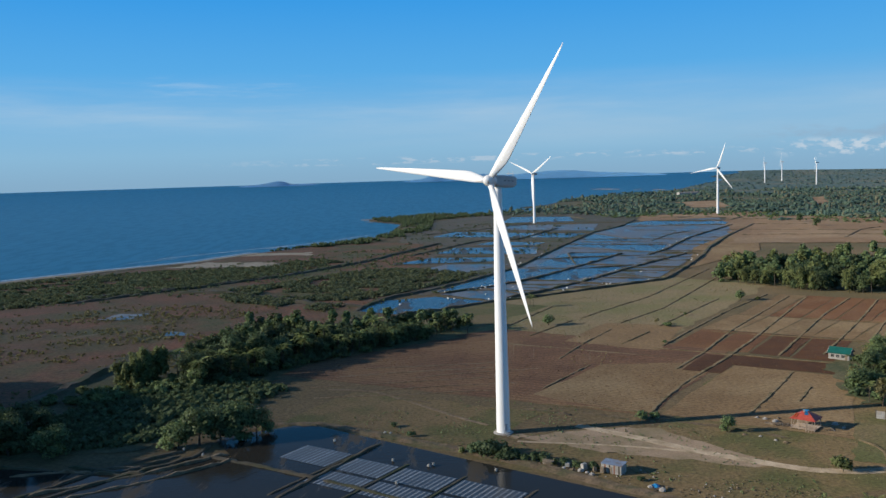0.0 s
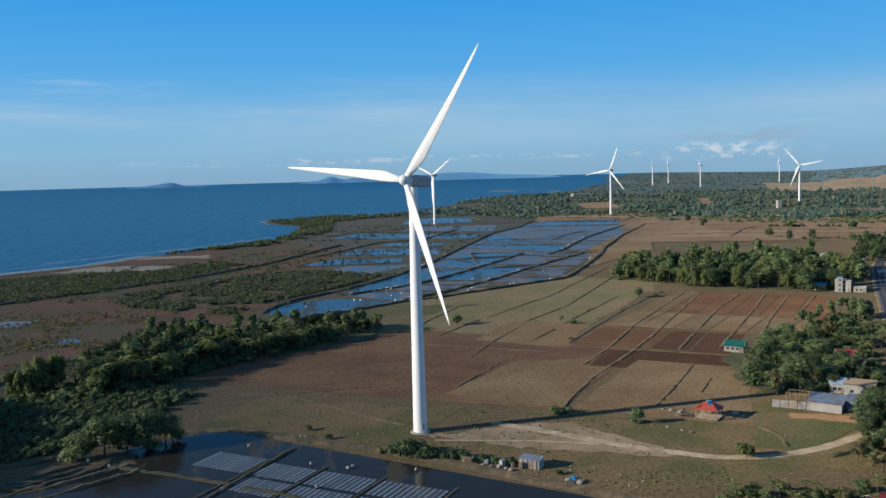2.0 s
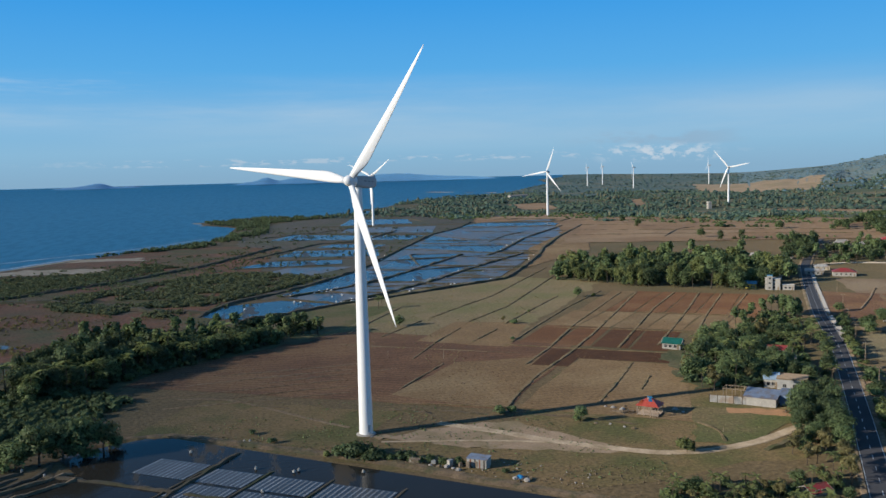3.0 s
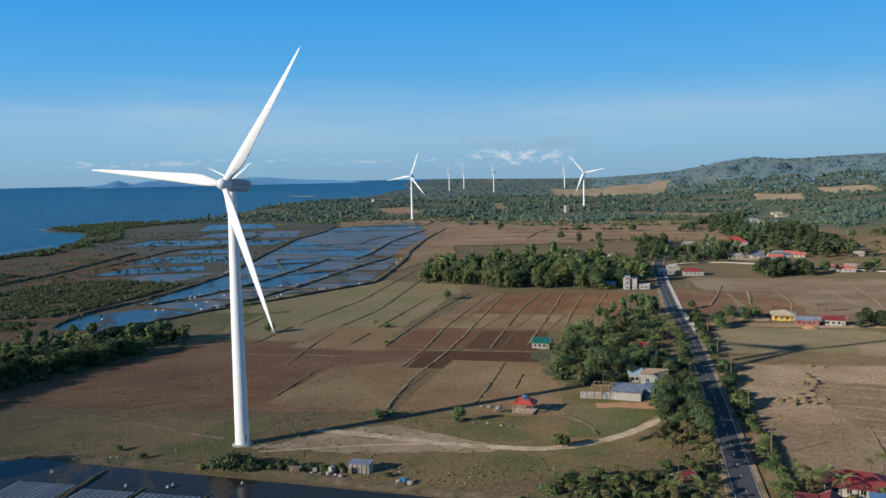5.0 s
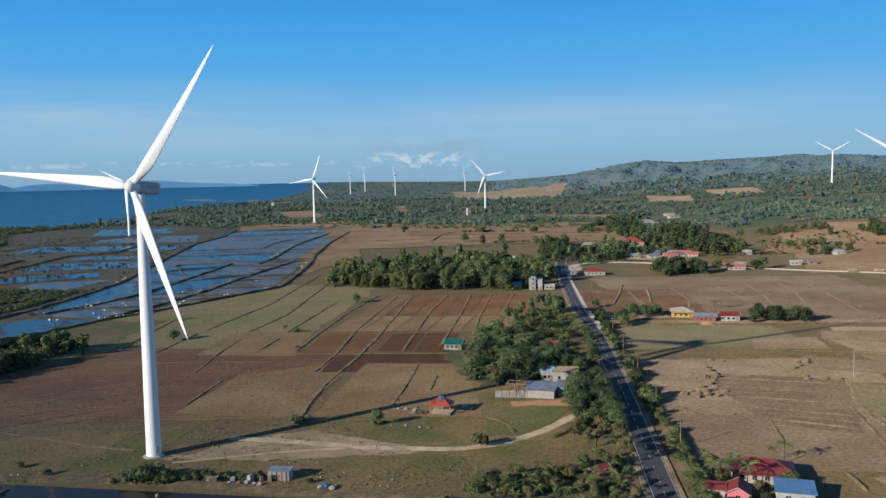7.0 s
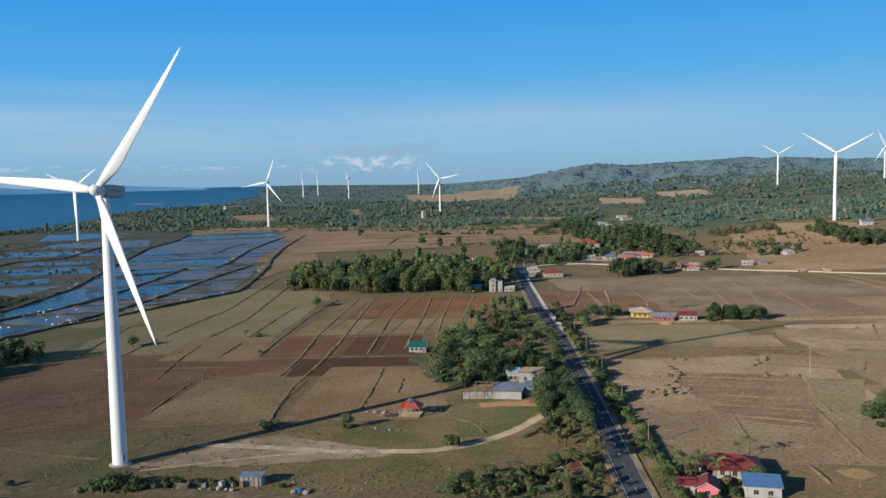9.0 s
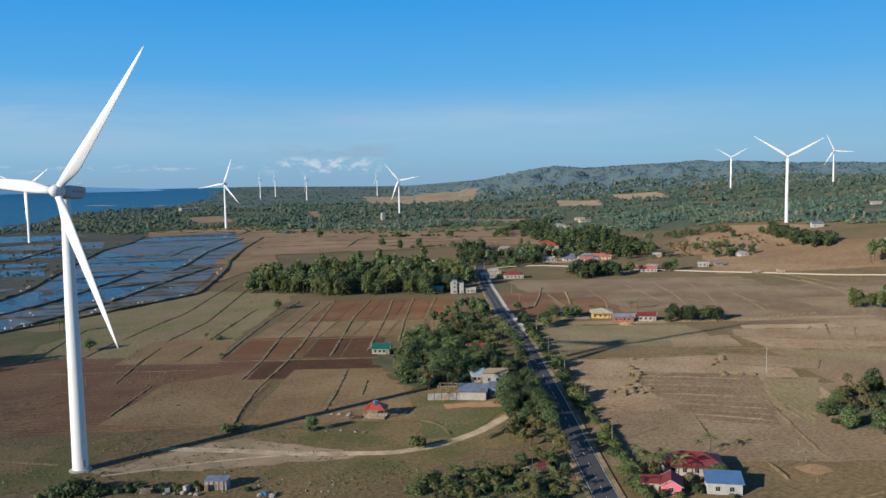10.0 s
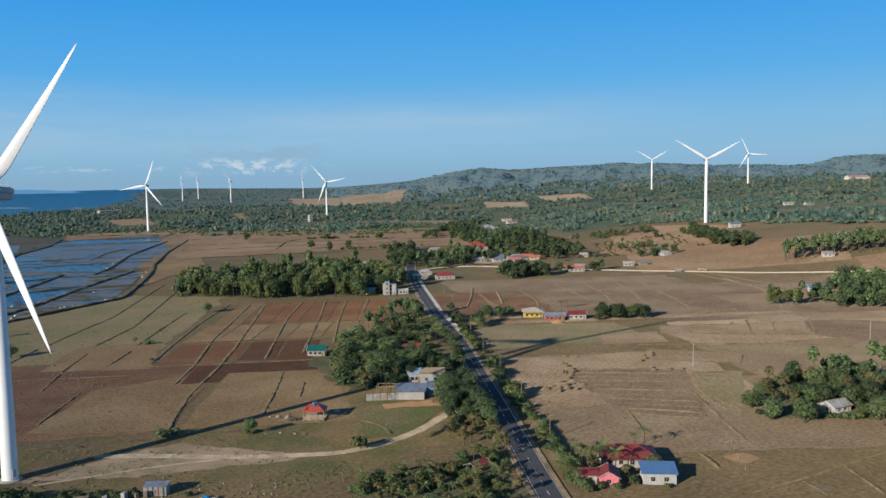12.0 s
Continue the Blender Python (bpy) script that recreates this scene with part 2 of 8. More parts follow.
M_SOIL_PURPLE = surf("harrowed_soil", (0.137, 0.072, 0.038), (0.100, 0.053, 0.029), 0.06, 0.95, 0.6, 14, third=(0.157, 0.091, 0.046), big=0.02, rows=(radians(-62), 0.6, 0.17), spread=0.08, grit=0.46)
M_STUBBLE_PALE = surf("pale_straw_stubble", (0.225, 0.165, 0.100), (0.160, 0.106, 0.062), 0.045, 0.95, 0.5, 16, third=(0.148, 0.093, 0.053), big=0.02, rows=(radians(-66), 0.7, 0.15), spread=0.12, grit=0.34)
M_MARSH = surf("salt_marsh", (0.206, 0.085, 0.045), (0.112, 0.070, 0.034), 0.035, 0.9, 0.5, 16, third=(0.094, 0.085, 0.033), big=0.014, grit=0.55)
M_SAND = surf("beach_sand", (0.42, 0.34, 0.24), (0.32, 0.25, 0.17), 0.1, 0.95, 0.2, 8)
M_BUND = surf("earth_bank", (0.10, 0.075, 0.045), (0.16, 0.12, 0.08), 0.3, 0.95, 0.6, 6, third=(0.06, 0.065, 0.025), big=0.08)
M_BUND_DARK = surf("weedy_bund", (0.225, 0.165, 0.092), (0.150, 0.108, 0.056), 0.5, 0.95, 0.6, 6, third=(0.105, 0.085, 0.040), big=0.15, grit=0.4)
M_BANK_BROWN = surf("trodden_brown_bank", (0.205, 0.145, 0.090), (0.125, 0.088, 0.053), 0.35, 0.95, 0.7, 5, third=(0.085, 0.080, 0.040), big=0.12, grit=0.4)
M_BANK = surf("stony_bank", (0.276, 0.202, 0.130), (0.172, 0.123, 0.076), 0.6, 0.95, 0.7, 5, third=(0.115, 0.095, 0.054), big=0.1)
M_ASPHALT = surf("asphalt", (0.038, 0.039, 0.044), (0.051, 0.051, 0.056), 0.12, 0.85, 0.15, 20)
M_CONCRETE = surf("pale_concrete", (0.42, 0.39, 0.35), (0.33, 0.30, 0.27), 0.4, 0.9, 0.2, 8)
M_PAINT = surf("road_paint", (0.72, 0.72, 0.70), (0.55, 0.55, 0.53), 1.5, 0.8, 0.05, 6)
M_TRACK = surf("coral_gravel_track", (0.447, 0.352, 0.250), (0.311, 0.238, 0.157), 0.25, 0.95, 0.3, 8, third=(0.248, 0.189, 0.116), big=0.12)
M_GRAVEL = surf("pale_road_gravel", (0.56, 0.47, 0.36), (0.45, 0.37, 0.28), 0.25, 0.95, 0.2, 8)
M_YARD = surf("gravel_yard", (0.300, 0.220, 0.150), (0.235, 0.172, 0.112), 0.12, 0.95, 0.3, 12, third=(0.185, 0.146, 0.084), big=0.05)
M_WHITE = surf("turbine_white", (0.82, 0.82, 0.81), (0.79, 0.79, 0.78), 0.12, 0.4, 0.0, 5, spec=0.4, grit=0.02)
M_GREY = surf("turbine_grey", (0.42, 0.44, 0.46), (0.38, 0.40, 0.42), 0.3, 0.5, 0.0, 5, spec=0.4, grit=0.04)
M_DARK = surf("dark_opening", (0.03, 0.03, 0.032), (0.02, 0.02, 0.022), 1, 0.5, 0.0, 4)
M_SEA = water_mat("sea_water", (0.001, 0.064, 0.123), 0.34, 0.10, 0.6, gloss=0.42, mud=(0.001, 0.069, 0.129), shoal=0.47, wet=0.37)
M_POND = water_mat("pond_water", (0.012, 0.031, 0.050), 0.24, 0.5, 0.6, gloss=0.30, mud=(0.085, 0.083, 0.075), shoal=0.55)
M_SHALLOW = water_mat("shallow_pond_water", (0.040, 0.058, 0.072), 0.28, 0.5, 0.6, gloss=0.30, mud=(0.175, 0.195, 0.215), shoal=0.42)
M_FOAM = surf("sea_foam", (0.55, 0.60, 0.62), (0.25, 0.36, 0.44), 0.15, 0.8, 0.0, 4)
M_ROOF_TEAL = surf("turquoise_painted_iron", (0.08, 0.28, 0.38), (0.06, 0.22, 0.32), 0.5, 0.5, 0.1, 6)
M_BRINE = water_mat("brine_water", (0.022, 0.021, 0.018), 0.10, 0.6, 0.10, gloss=0.10, mud=(0.075, 0.062, 0.045), shoal=0.54)
M_LEAF = leafy("broadleaf_foliage", (0.118, 0.174, 0.071), (0.193, 0.242, 0.104))
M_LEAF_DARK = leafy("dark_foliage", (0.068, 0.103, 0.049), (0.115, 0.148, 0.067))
M_LEAF_LIGHT = leafy("bamboo_foliage", (0.148, 0.177, 0.064), (0.209, 0.232, 0.087))
M_LEAF_DRY = leafy("dry_foliage", (0.163, 0.155, 0.063), (0.238, 0.201, 0.092))
M_PALM = leafy("palm_fronds", (0.160, 0.200, 0.070), (0.239, 0.258, 0.093))
# green shifted towards blue, haze over the far woods put into the colour
M_FAR = leafy("hazy_far_woodland", (0.105, 0.167, 0.117), (0.155, 0.212, 0.147), 0.16)
# dark tone for crown cores, shade between the leaves put into colour
M_CORE = surf("inner_crown_shade", (0.041, 0.060, 0.025), (0.053, 0.072, 0.031), 0.6, 0.9, 0.0, 5)
M_BARK = surf("bark", (0.12, 0.095, 0.07), (0.075, 0.06, 0.045), 2, 0.95, 0.4, 5, stretch=(1, 1, 0.2))
M_TARP_RED = surf("red_sheet_roof", (0.42, 0.075, 0.05), (0.33, 0.055, 0.04), 0.8, 0.5, 0.1, 6, spread=0.15)
M_ROOF_RED = surf("red_painted_iron", (0.33, 0.045, 0.045), (0.24, 0.038, 0.036), 0.5, 0.55, 0.1, 6, third=(0.22, 0.075, 0.06), big=0.22, spread=0.2)
M_ROOF_BLUE = surf("blue_painted_iron", (0.13, 0.25, 0.44), (0.10, 0.20, 0.36), 0.5, 0.45, 0.1, 6)
M_ROOF_GREEN = surf("green_painted_iron", (0.015, 0.13, 0.105), (0.012, 0.10, 0.08), 0.5, 0.45, 0.1, 6)
M_ROOF_GREY = surf("galvanised_iron", (0.234, 0.272, 0.336), (0.172, 0.200, 0.252), 0.4, 0.45, 0.1, 6, third=(0.203, 0.160, 0.134), big=0.25, spread=0.2)
M_ROOF_PALE = surf("weathered_roof", (0.407, 0.389, 0.350), (0.311, 0.295, 0.266), 0.4, 0.6, 0.1, 6, third=(0.30, 0.225, 0.165), big=0.22, spread=0.22)
M_WALL_WHITE = surf("white_render", (0.484, 0.456, 0.407), (0.390, 0.365, 0.326), 0.5, 0.9, 0.1, 6, spread=0.1)
M_WALL_GREY = surf("bare_block_wall", (0.46, 0.45, 0.42), (0.37, 0.36, 0.34), 0.8, 0.95, 0.2, 6)
M_WALL_PINK = surf("pink_render", (0.75, 0.22, 0.27), (0.64, 0.18, 0.22), 0.6, 0.9, 0.1, 6)
M_WALL_YELLOW = surf("yellow_render", (0.70, 0.50, 0.10), (0.60, 0.42, 0.09), 0.6, 0.9, 0.1, 6)
M_WALL_RED = surf("brick_red_render", (0.42, 0.13, 0.10), (0.34, 0.10, 0.08), 0.6, 0.9, 0.1, 6)
M_WOOD = surf("weathered_timber", (0.34, 0.26, 0.18), (0.22, 0.17, 0.12), 1.2, 0.9, 0.3, 5, stretch=(1, 1, 0.3))
M_STRAW = surf("straw", (0.26, 0.19, 0.11), (0.18, 0.13, 0.075), 0.8, 0.95, 0.6, 6)
M_FALLOW = surf("grey_fallow", (0.190, 0.150, 0.088), (0.150, 0.120, 0.068), 0.06, 0.95, 0.5, 14, third=(0.140, 0.122, 0.062), big=0.02, rows=(radians(-57), 0.7, 0.10), grit=0.45)
M_STEEL = surf("galvanised_steel", (0.55, 0.55, 0.54), (0.45, 0.45, 0.45), 1, 0.5, 0.0, 4, metal=0.3)
M_WINDOW = surf("dark_glass", (0.03, 0.035, 0.04), (0.02, 0.022, 0.025), 1, 0.15, 0.0, 3, spec=0.6)
M_BLUE = surf("blue_plastic", (0.03, 0.25, 0.5), (0.025, 0.2, 0.42), 1, 0.4, 0.0, 4)
# sea haze painted as a pale blue base colour
M_ISLAND = surf("haze_blue_islands", (0.111, 0.296, 0.497), (0.128, 0.313, 0.515), 0.004, 1.0, 0.0, 5, grit=0.05)
# bluish floor tone painted to look like haze over the plain
M_PLAIN_FLOOR = surf("haze_tinted_plain_floor", (0.052, 0.085, 0.082), (0.063, 0.095, 0.089), 0.012, 0.95, 0.5, 8, third=(0.097, 0.104, 0.080), big=0.004, grit=0.3)
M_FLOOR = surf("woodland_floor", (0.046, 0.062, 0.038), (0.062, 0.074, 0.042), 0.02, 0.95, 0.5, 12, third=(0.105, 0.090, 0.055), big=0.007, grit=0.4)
# undergrowth tone kept dark to paint the shade under trees
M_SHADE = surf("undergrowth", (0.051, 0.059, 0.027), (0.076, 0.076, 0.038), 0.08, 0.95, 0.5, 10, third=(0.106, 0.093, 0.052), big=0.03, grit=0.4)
# haze over the hills is put into this leaf colour as blue
M_HILL = leafy("haze_blue_hill_woodland", (0.125, 0.212, 0.268), (0.142, 0.230, 0.280), 0.05)
M_FIELD_FAR = surf("far_dry_field", (0.218, 0.140, 0.078), (0.172, 0.108, 0.060), 0.02, 0.95, 0.4, 16, third=(0.230, 0.160, 0.096), big=0.008, spread=0.12, grit=0.35)
M_CLEARING = surf("pale_far_clearing", (0.270, 0.200, 0.130), (0.220, 0.160, 0.102), 0.02, 0.95, 0.3, 10, third=(0.190, 0.150, 0.090), big=0.006, spread=0.1)
# hill ground with the same blue haze painted in
M_HILL_FLOOR = surf("haze_blue_hill_floor", (0.084, 0.134, 0.153), (0.096, 0.146, 0.160), 0.012, 0.95, 0.5, 8, third=(0.106, 0.134, 0.128), big=0.004, grit=0.2)
M_DIKE = surf("wet_earth_dike", (0.085, 0.070, 0.050), (0.125, 0.100, 0.068), 0.25, 0.95, 0.6, 6, third=(0.065, 0.070, 0.032), big=0.06)
M_WOOD_DRY = leafy("tawny_woodland", (0.169, 0.178, 0.112), (0.220, 0.214, 0.139), 0.2)
M_STRAWY = surf("straw_strewn_stubble", (0.260, 0.195, 0.129), (0.201, 0.143, 0.088), 0.045, 0.95, 0.5, 16, third=(0.186, 0.128, 0.077), big=0.02, rows=(radians(-57), 0.9, 0.07), spread=0.12, grit=0.48)
M_STUBBLE = surf("dry_stubble_east", (0.184, 0.134, 0.083), (0.148, 0.103, 0.062), 0.05, 0.95, 0.5, 16, third=(0.203, 0.153, 0.100), big=0.018, rows=(radians(-57), 0.8, 0.06), spread=0.10, grit=0.48)
M_FURROWED = surf("furrowed_dry_soil", (0.153, 0.107, 0.067), (0.119, 0.081, 0.050), 0.06, 0.95, 0.6, 14, third=(0.175, 0.132, 0.085), big=0.02, rows=(radians(-52), 1.2, 0.09), spread=0.08, grit=0.48)
M_MUD = surf("grey_pond_mud", (0.136, 0.103, 0.071), (0.101, 0.092, 0.064), 0.03, 0.8, 0.3, 14, third=(0.090, 0.092, 0.046), big=0.02, grit=0.45)
M_MARK = surf("grey_marking_paint", (0.20, 0.22, 0.25), (0.17, 0.19, 0.22), 0.5, 0.5, 0.0, 5, grit=0.05)
M_GRAZE = surf("grazed_olive_grass", (0.167, 0.135, 0.069), (0.201, 0.150, 0.081), 0.06, 0.95, 0.5, 12, third=(0.143, 0.132, 0.055), big=0.018, grit=0.46)

# ---- helpers for meshes ----
def mesh_from(name, verts, faces, material, smooth=False):
    me = bpy.data.meshes.new(name)
    me.from_pydata([tuple(map(float, v)) for v in verts], [], [tuple(map(int, f)) for f in faces])
    me.materials.append(material)
    if smooth:
        me.polygons.foreach_set("use_smooth", [True] * len(me.polygons))
    me.update()
    return me


def bm_mesh(name, bm, material, smooth=False):
    me = bpy.data.meshes.new(name)
    bm.to_mesh(me)
    bm.free()
    me.materials.append(material)
    if smooth:
        me.polygons.foreach_set("use_smooth", [True] * len(me.polygons))
    return me


def part(name, data, material, parent, label=""):
    """Links a bmesh (or a finished mesh) as one mesh object under a thing or part."""
    me = data if isinstance(data, bpy.types.Mesh) else bm_mesh(name, data, material)
    ob = new(name, me)
    ob.parent = parent
    if label:
        tagged(ob, label)
    return ob


def empty(name, m):
    ob = new(name)
    ob.empty_display_size = 0.5
    ob.matrix_basis = m
    return ob


def add_box(bm, x0, x1, y0, y1, z0, z1, bevel=0.0):
    r = bmesh.ops.create_cube(bm, size=1.0)
    for v in r["verts"]:
        v.co = Vector((x0 + (v.co.x + 0.5) * (x1 - x0), y0 + (v.co.y + 0.5) * (y1 - y0), z0 + (v.co.z + 0.5) * (z1 - z0)))
    if bevel:
        es = {e for v in r["verts"] for e in v.link_edges}
        bmesh.ops.bevel(bm, geom=list(es), offset=bevel, segments=1, affect="EDGES")
    return bm


def box(x0, x1, y0, y1, z0, z1, bevel=0.0):
    return add_box(bmesh.new(), x0, x1, y0, y1, z0, z1, bevel)


def add_tube(bm, p0, p1, r0, r1, n=8, caps=True):
    """A tapered round bar from p0 to p1."""
    p0, p1 = Vector(p0), Vector(p1)
    q = (p1 - p0).to_track_quat("Z", "Y")
    rings = [[bm.verts.new(p + q @ Vector((r * math.cos(2 * math.pi * i / n), r * math.sin(2 * math.pi * i / n), 0))) for i in range(n)] for p, r in ((p0, r0), (p1, r1))]
    for i in range(n):
        bm.faces.new((rings[0][i], rings[0][(i + 1) % n], rings[1][(i + 1) % n], rings[1][i]))
    if caps:
        bm.faces.new(rings[1])
        bm.faces.new(rings[0][::-1])
    return bm


def tube(p0, p1, r0, r1, n=8):
    return add_tube(bmesh.new(), p0, p1, r0, r1, n)


# ---- ground, sea ----
def build_ground():
    az = np.radians(np.concatenate([np.arange(-48, 84, 0.4), np.arange(84, 312, 4.0)]))
    rr = np.concatenate([[0.01, 30, 60, 90], np.geomspace(110, 4940, 190)])
    A, R = np.meshgrid(az, rr)
    x, y = R * np.sin(A), R * np.cos(A)
    z = height(x, y)
    n, k = len(az), len(rr)
    verts = np.stack([x.ravel(), y.ravel(), z.ravel()], 1)
    i, j = np.meshgrid(np.arange(k - 1), np.arange(n), indexing="ij")
    a, b = i * n + j, i * n + (j + 1) % n
    faces = np.stack([a, a + n, b + n, b], -1).reshape(-1, 4)
    tagged(new("ground", mesh_from("ground", verts, faces, M_GROUND, True)), "dry brown grassland reaching to the horizon", "ground", kind="structure")
    # the woods' darker floor, tinted blue for haze in its two farther sheets
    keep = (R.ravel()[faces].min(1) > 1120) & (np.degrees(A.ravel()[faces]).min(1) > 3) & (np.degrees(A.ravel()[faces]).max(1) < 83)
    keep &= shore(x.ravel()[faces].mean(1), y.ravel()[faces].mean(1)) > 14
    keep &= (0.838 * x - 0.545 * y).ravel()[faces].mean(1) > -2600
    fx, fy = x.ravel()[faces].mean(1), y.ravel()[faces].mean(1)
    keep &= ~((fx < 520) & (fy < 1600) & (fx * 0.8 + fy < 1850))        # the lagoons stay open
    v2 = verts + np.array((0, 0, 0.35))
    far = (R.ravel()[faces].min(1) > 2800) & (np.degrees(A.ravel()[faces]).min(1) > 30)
    hazy_plain = (R.ravel()[faces].min(1) > 2500) & ~far
    for sel, mat, lab in ((keep & ~far & ~hazy_plain, M_FLOOR, "olive undergrowth under the far woods"), (keep & hazy_plain, M_PLAIN_FLOOR, "haze-tinted undergrowth on the far plain"), (keep & far, M_HILL_FLOOR, "undergrowth tinted blue as haze on the far hills")):
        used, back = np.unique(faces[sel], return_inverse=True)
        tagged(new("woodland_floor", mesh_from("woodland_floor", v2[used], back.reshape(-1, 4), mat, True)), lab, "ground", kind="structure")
    rr = np.concatenate([[200], np.geomspace(420, 4960, 60)])
    az = np.radians(np.arange(-130, 60, 1.5))
    A, R = np.meshgrid(az, rr)
    x, y = R * np.sin(A), R * np.cos(A)
    z = SEA_Z + far_rise(R)
    n, k = len(az), len(rr)
    i, j = np.meshgrid(np.arange(k - 1), np.arange(n - 1), indexing="ij")
    a = i * n + j
    faces = np.stack([a, a + n, a + n + 1, a + 1], -1).reshape(-1, 4)
    # only where the sea floor lies below
    cx, cy = x.ravel()[faces].mean(1), y.ravel()[faces].mean(1)
    faces = faces[shore(cx, cy) < 160]
    tagged(new("sea", mesh_from("sea", np.stack([x.ravel(), y.ravel(), z.ravel()], 1), faces, M_SEA, True)), "deep blue open sea under a clear sky", "sea", kind="structure")


build_ground()
LIFT = [0.0]


def patch(name, corners, material, label, up=0.06, step=12.0, category="field", wobble=0.0):
    """A thin sheet of ground cover with four corners in plan, draped over the land."""
    LIFT[0] += 0.0013
    c = [np.array(p, float) for p in corners]
    nu = max(2, int(max(np.linalg.norm(c[1] - c[0]), np.linalg.norm(c[2] - c[3])) / step))
    nv = max(2, int(max(np.linalg.norm(c[3] - c[0]), np.linalg.norm(c[2] - c[1])) / step))
    u, v = np.meshgrid(np.linspace(0, 1, nu + 1), np.linspace(0, 1, nv + 1))
    P = (c[0] * ((1 - u) * (1 - v))[..., None] + c[1] * (u * (1 - v))[..., None] + c[2] * (u * v)[..., None] + c[3] * ((1 - u) * v)[..., None])
    x, y = P[..., 0], P[..., 1]
    if wobble:
        edge = ((u == 0) | (u == 1) | (v == 0) | (v == 1))
        k = np.random.RandomState(int(abs(c[0][0] * 7 + c[0][1])) % 9999)
        x = x + edge * k.uniform(-wobble, wobble, x.shape)
        y = y + edge * k.uniform(-wobble, wobble, x.shape)
    z = height(x, y) + up + LIFT[0]
    n = nu + 1
    i, j = np.meshgrid(np.arange(nv), np.arange(nu), indexing="ij")
    a = i * n + j
    faces = np.stack([a, a + 1, a + n + 1, a + n], -1).reshape(-1, 4)
    nrm = np.cross(np.append(c[1] - c[0], 0), np.append(c[3] - c[0], 0))[2]
    if nrm < 0:
        faces = faces[:, ::-1]
    ob = new(name, mesh_from(name, np.stack([x.ravel(), y.ravel(), z.ravel()], 1), faces, material, True))
    return tagged(ob, label, category, kind="structure")


def ribbon(name, line, width, tall, material, label, category="bund", up=0.0, step=6.0, rough=0.0, flat=0.45, parent=None, level=None):
    """A bank, kerb or track along a line in plan: a low ridge of that width and height."""
    pts = [np.array(p, float) for p in line]
    P = []
    for a, b in zip(pts, pts[1:]):
        m = max(1, int(np.linalg.norm(b - a) / step))
        P += [a + (b - a) * k / m for k in range(m)]
    P.append(pts[-1])
    P = np.array(P)
    if len(pts) > 2:
        for _ in range(2):
            P[1:-1] = (P[:-2] + 2 * P[1:-1] + P[2:]) / 4
    T = np.gradient(P, axis=0)
    T /= np.linalg.norm(T, axis=1)[:, None]
    W = np.stack([T[:, 1], -T[:, 0]], 1)
    rnd = np.random.RandomState(len(P) * 31 + int(abs(P[0, 0])) % 97)
    verts = []
    for k, (p, w) in enumerate(zip(P, W)):
        r = 1 + rough * rnd.uniform(-1, 1)
        off = w * width * 0.25 * rough * rnd.uniform(-1, 1)
        base = (ground_z(*p) if level is None else level) + up
        if tall > 0.15 and k in (0, len(P) - 1):
            r = 0.05
        for s, hgt in ((-0.5, -0.05 if tall else 0), (-flat * 0.5, tall * r), (flat * 0.5, tall * r), (0.5, -0.05 if tall else 0)):
            q = p + off + w * width * s * (0.8 + 0.2 * r)
            verts.append((q[0], q[1], base + hgt))
    faces = []
    for k in range(len(P) - 1):
        for e in range(3):
            a = k * 4 + e
            faces.append((a, a + 1, a + 5, a + 4))
    ob = new(name, mesh_from(name, verts, faces, material, False))
    if parent:
        ob.parent = parent
        return ob
    return tagged(ob, label, category, kind="structure")

# ---- farm plots: a runs along the road's bearing, b to its right ----
def plan(a, b):
    return (66.6 + 0.545 * a + 0.838 * b, 274.5 + 0.838 * a - 0.545 * b)


def plot(a0, a1, b0, b1, material, label, skew=0.0):
    return patch("field", [plan(a0, b0), plan(a0, b1), plan(a1, b1 + skew), plan(a1, b0 + skew)], material, label, wobble=0.35)


patch("pasture", [(-60, 395), (60, 330), (215, 560), (120, 690)], M_GRAZE, "grazed olive pasture sloping to the ponds", 0.03, category="pasture", wobble=3)
patch("pasture", [(-20, 480), (15, 430), (60, 500), (20, 530)], M_LAWN, "greener damp pasture beside the fish pond", 0.05, category="pasture", wobble=3)
patch("pasture", [(60, 250), (180, 205), (205, 265), (110, 330)], M_PASTURE, "short dry grass round the shelter", 0.02, category="pasture", wobble=2)
patch("pasture", [(-60, 268), (5, 238), (30, 275), (-35, 312)], M_PASTURE, "olive grass beside the brine ponds", 0.03, category="pasture", wobble=3)
patch("pasture", [(0, 236), (60, 195), (150, 205), (95, 260)], M_PASTURE, "patchy dry grass by the turbine", 0.02, category="pasture", wobble=3)
# harrowed field behind the turbine
patch("field", [(-75, 345), (64, 270), (113, 343), (-5, 412)], M_SOIL_PURPLE, "harrowed brown field with faint rows", wobble=1.2)
patch("field", [(-5, 413), (113, 344), (124, 366), (28, 432)], M_SOIL_PURPLE, "harrowed brown field under stubble", wobble=1)
patch("field", [(55, 395), (93, 368), (120, 424), (84, 440)], M_SOIL_TAN, "dry stubble plot between low bunds", wobble=0.6)
patch("field", [(30, 300), (64, 271), (112, 342), (64, 345)], M_SOIL_TAN, "bare tan plot with a pale patch", wobble=0.8)
patch("field", [(69, 271), (118, 240), (152, 310), (116, 336)], M_SOIL_TAN, "dry tan plot with scattered clods", wobble=0.8)
patch("field", [(114, 337), (152, 313), (160, 331), (121, 358)], M_SOIL_DARK, "freshly turned dark strip of soil", wobble=0.4)
patch("field", [(93, 331), (106, 323), (125, 350), (111, 358)], M_SOIL_DARK, "freshly turned dark square of soil", wobble=0.4)
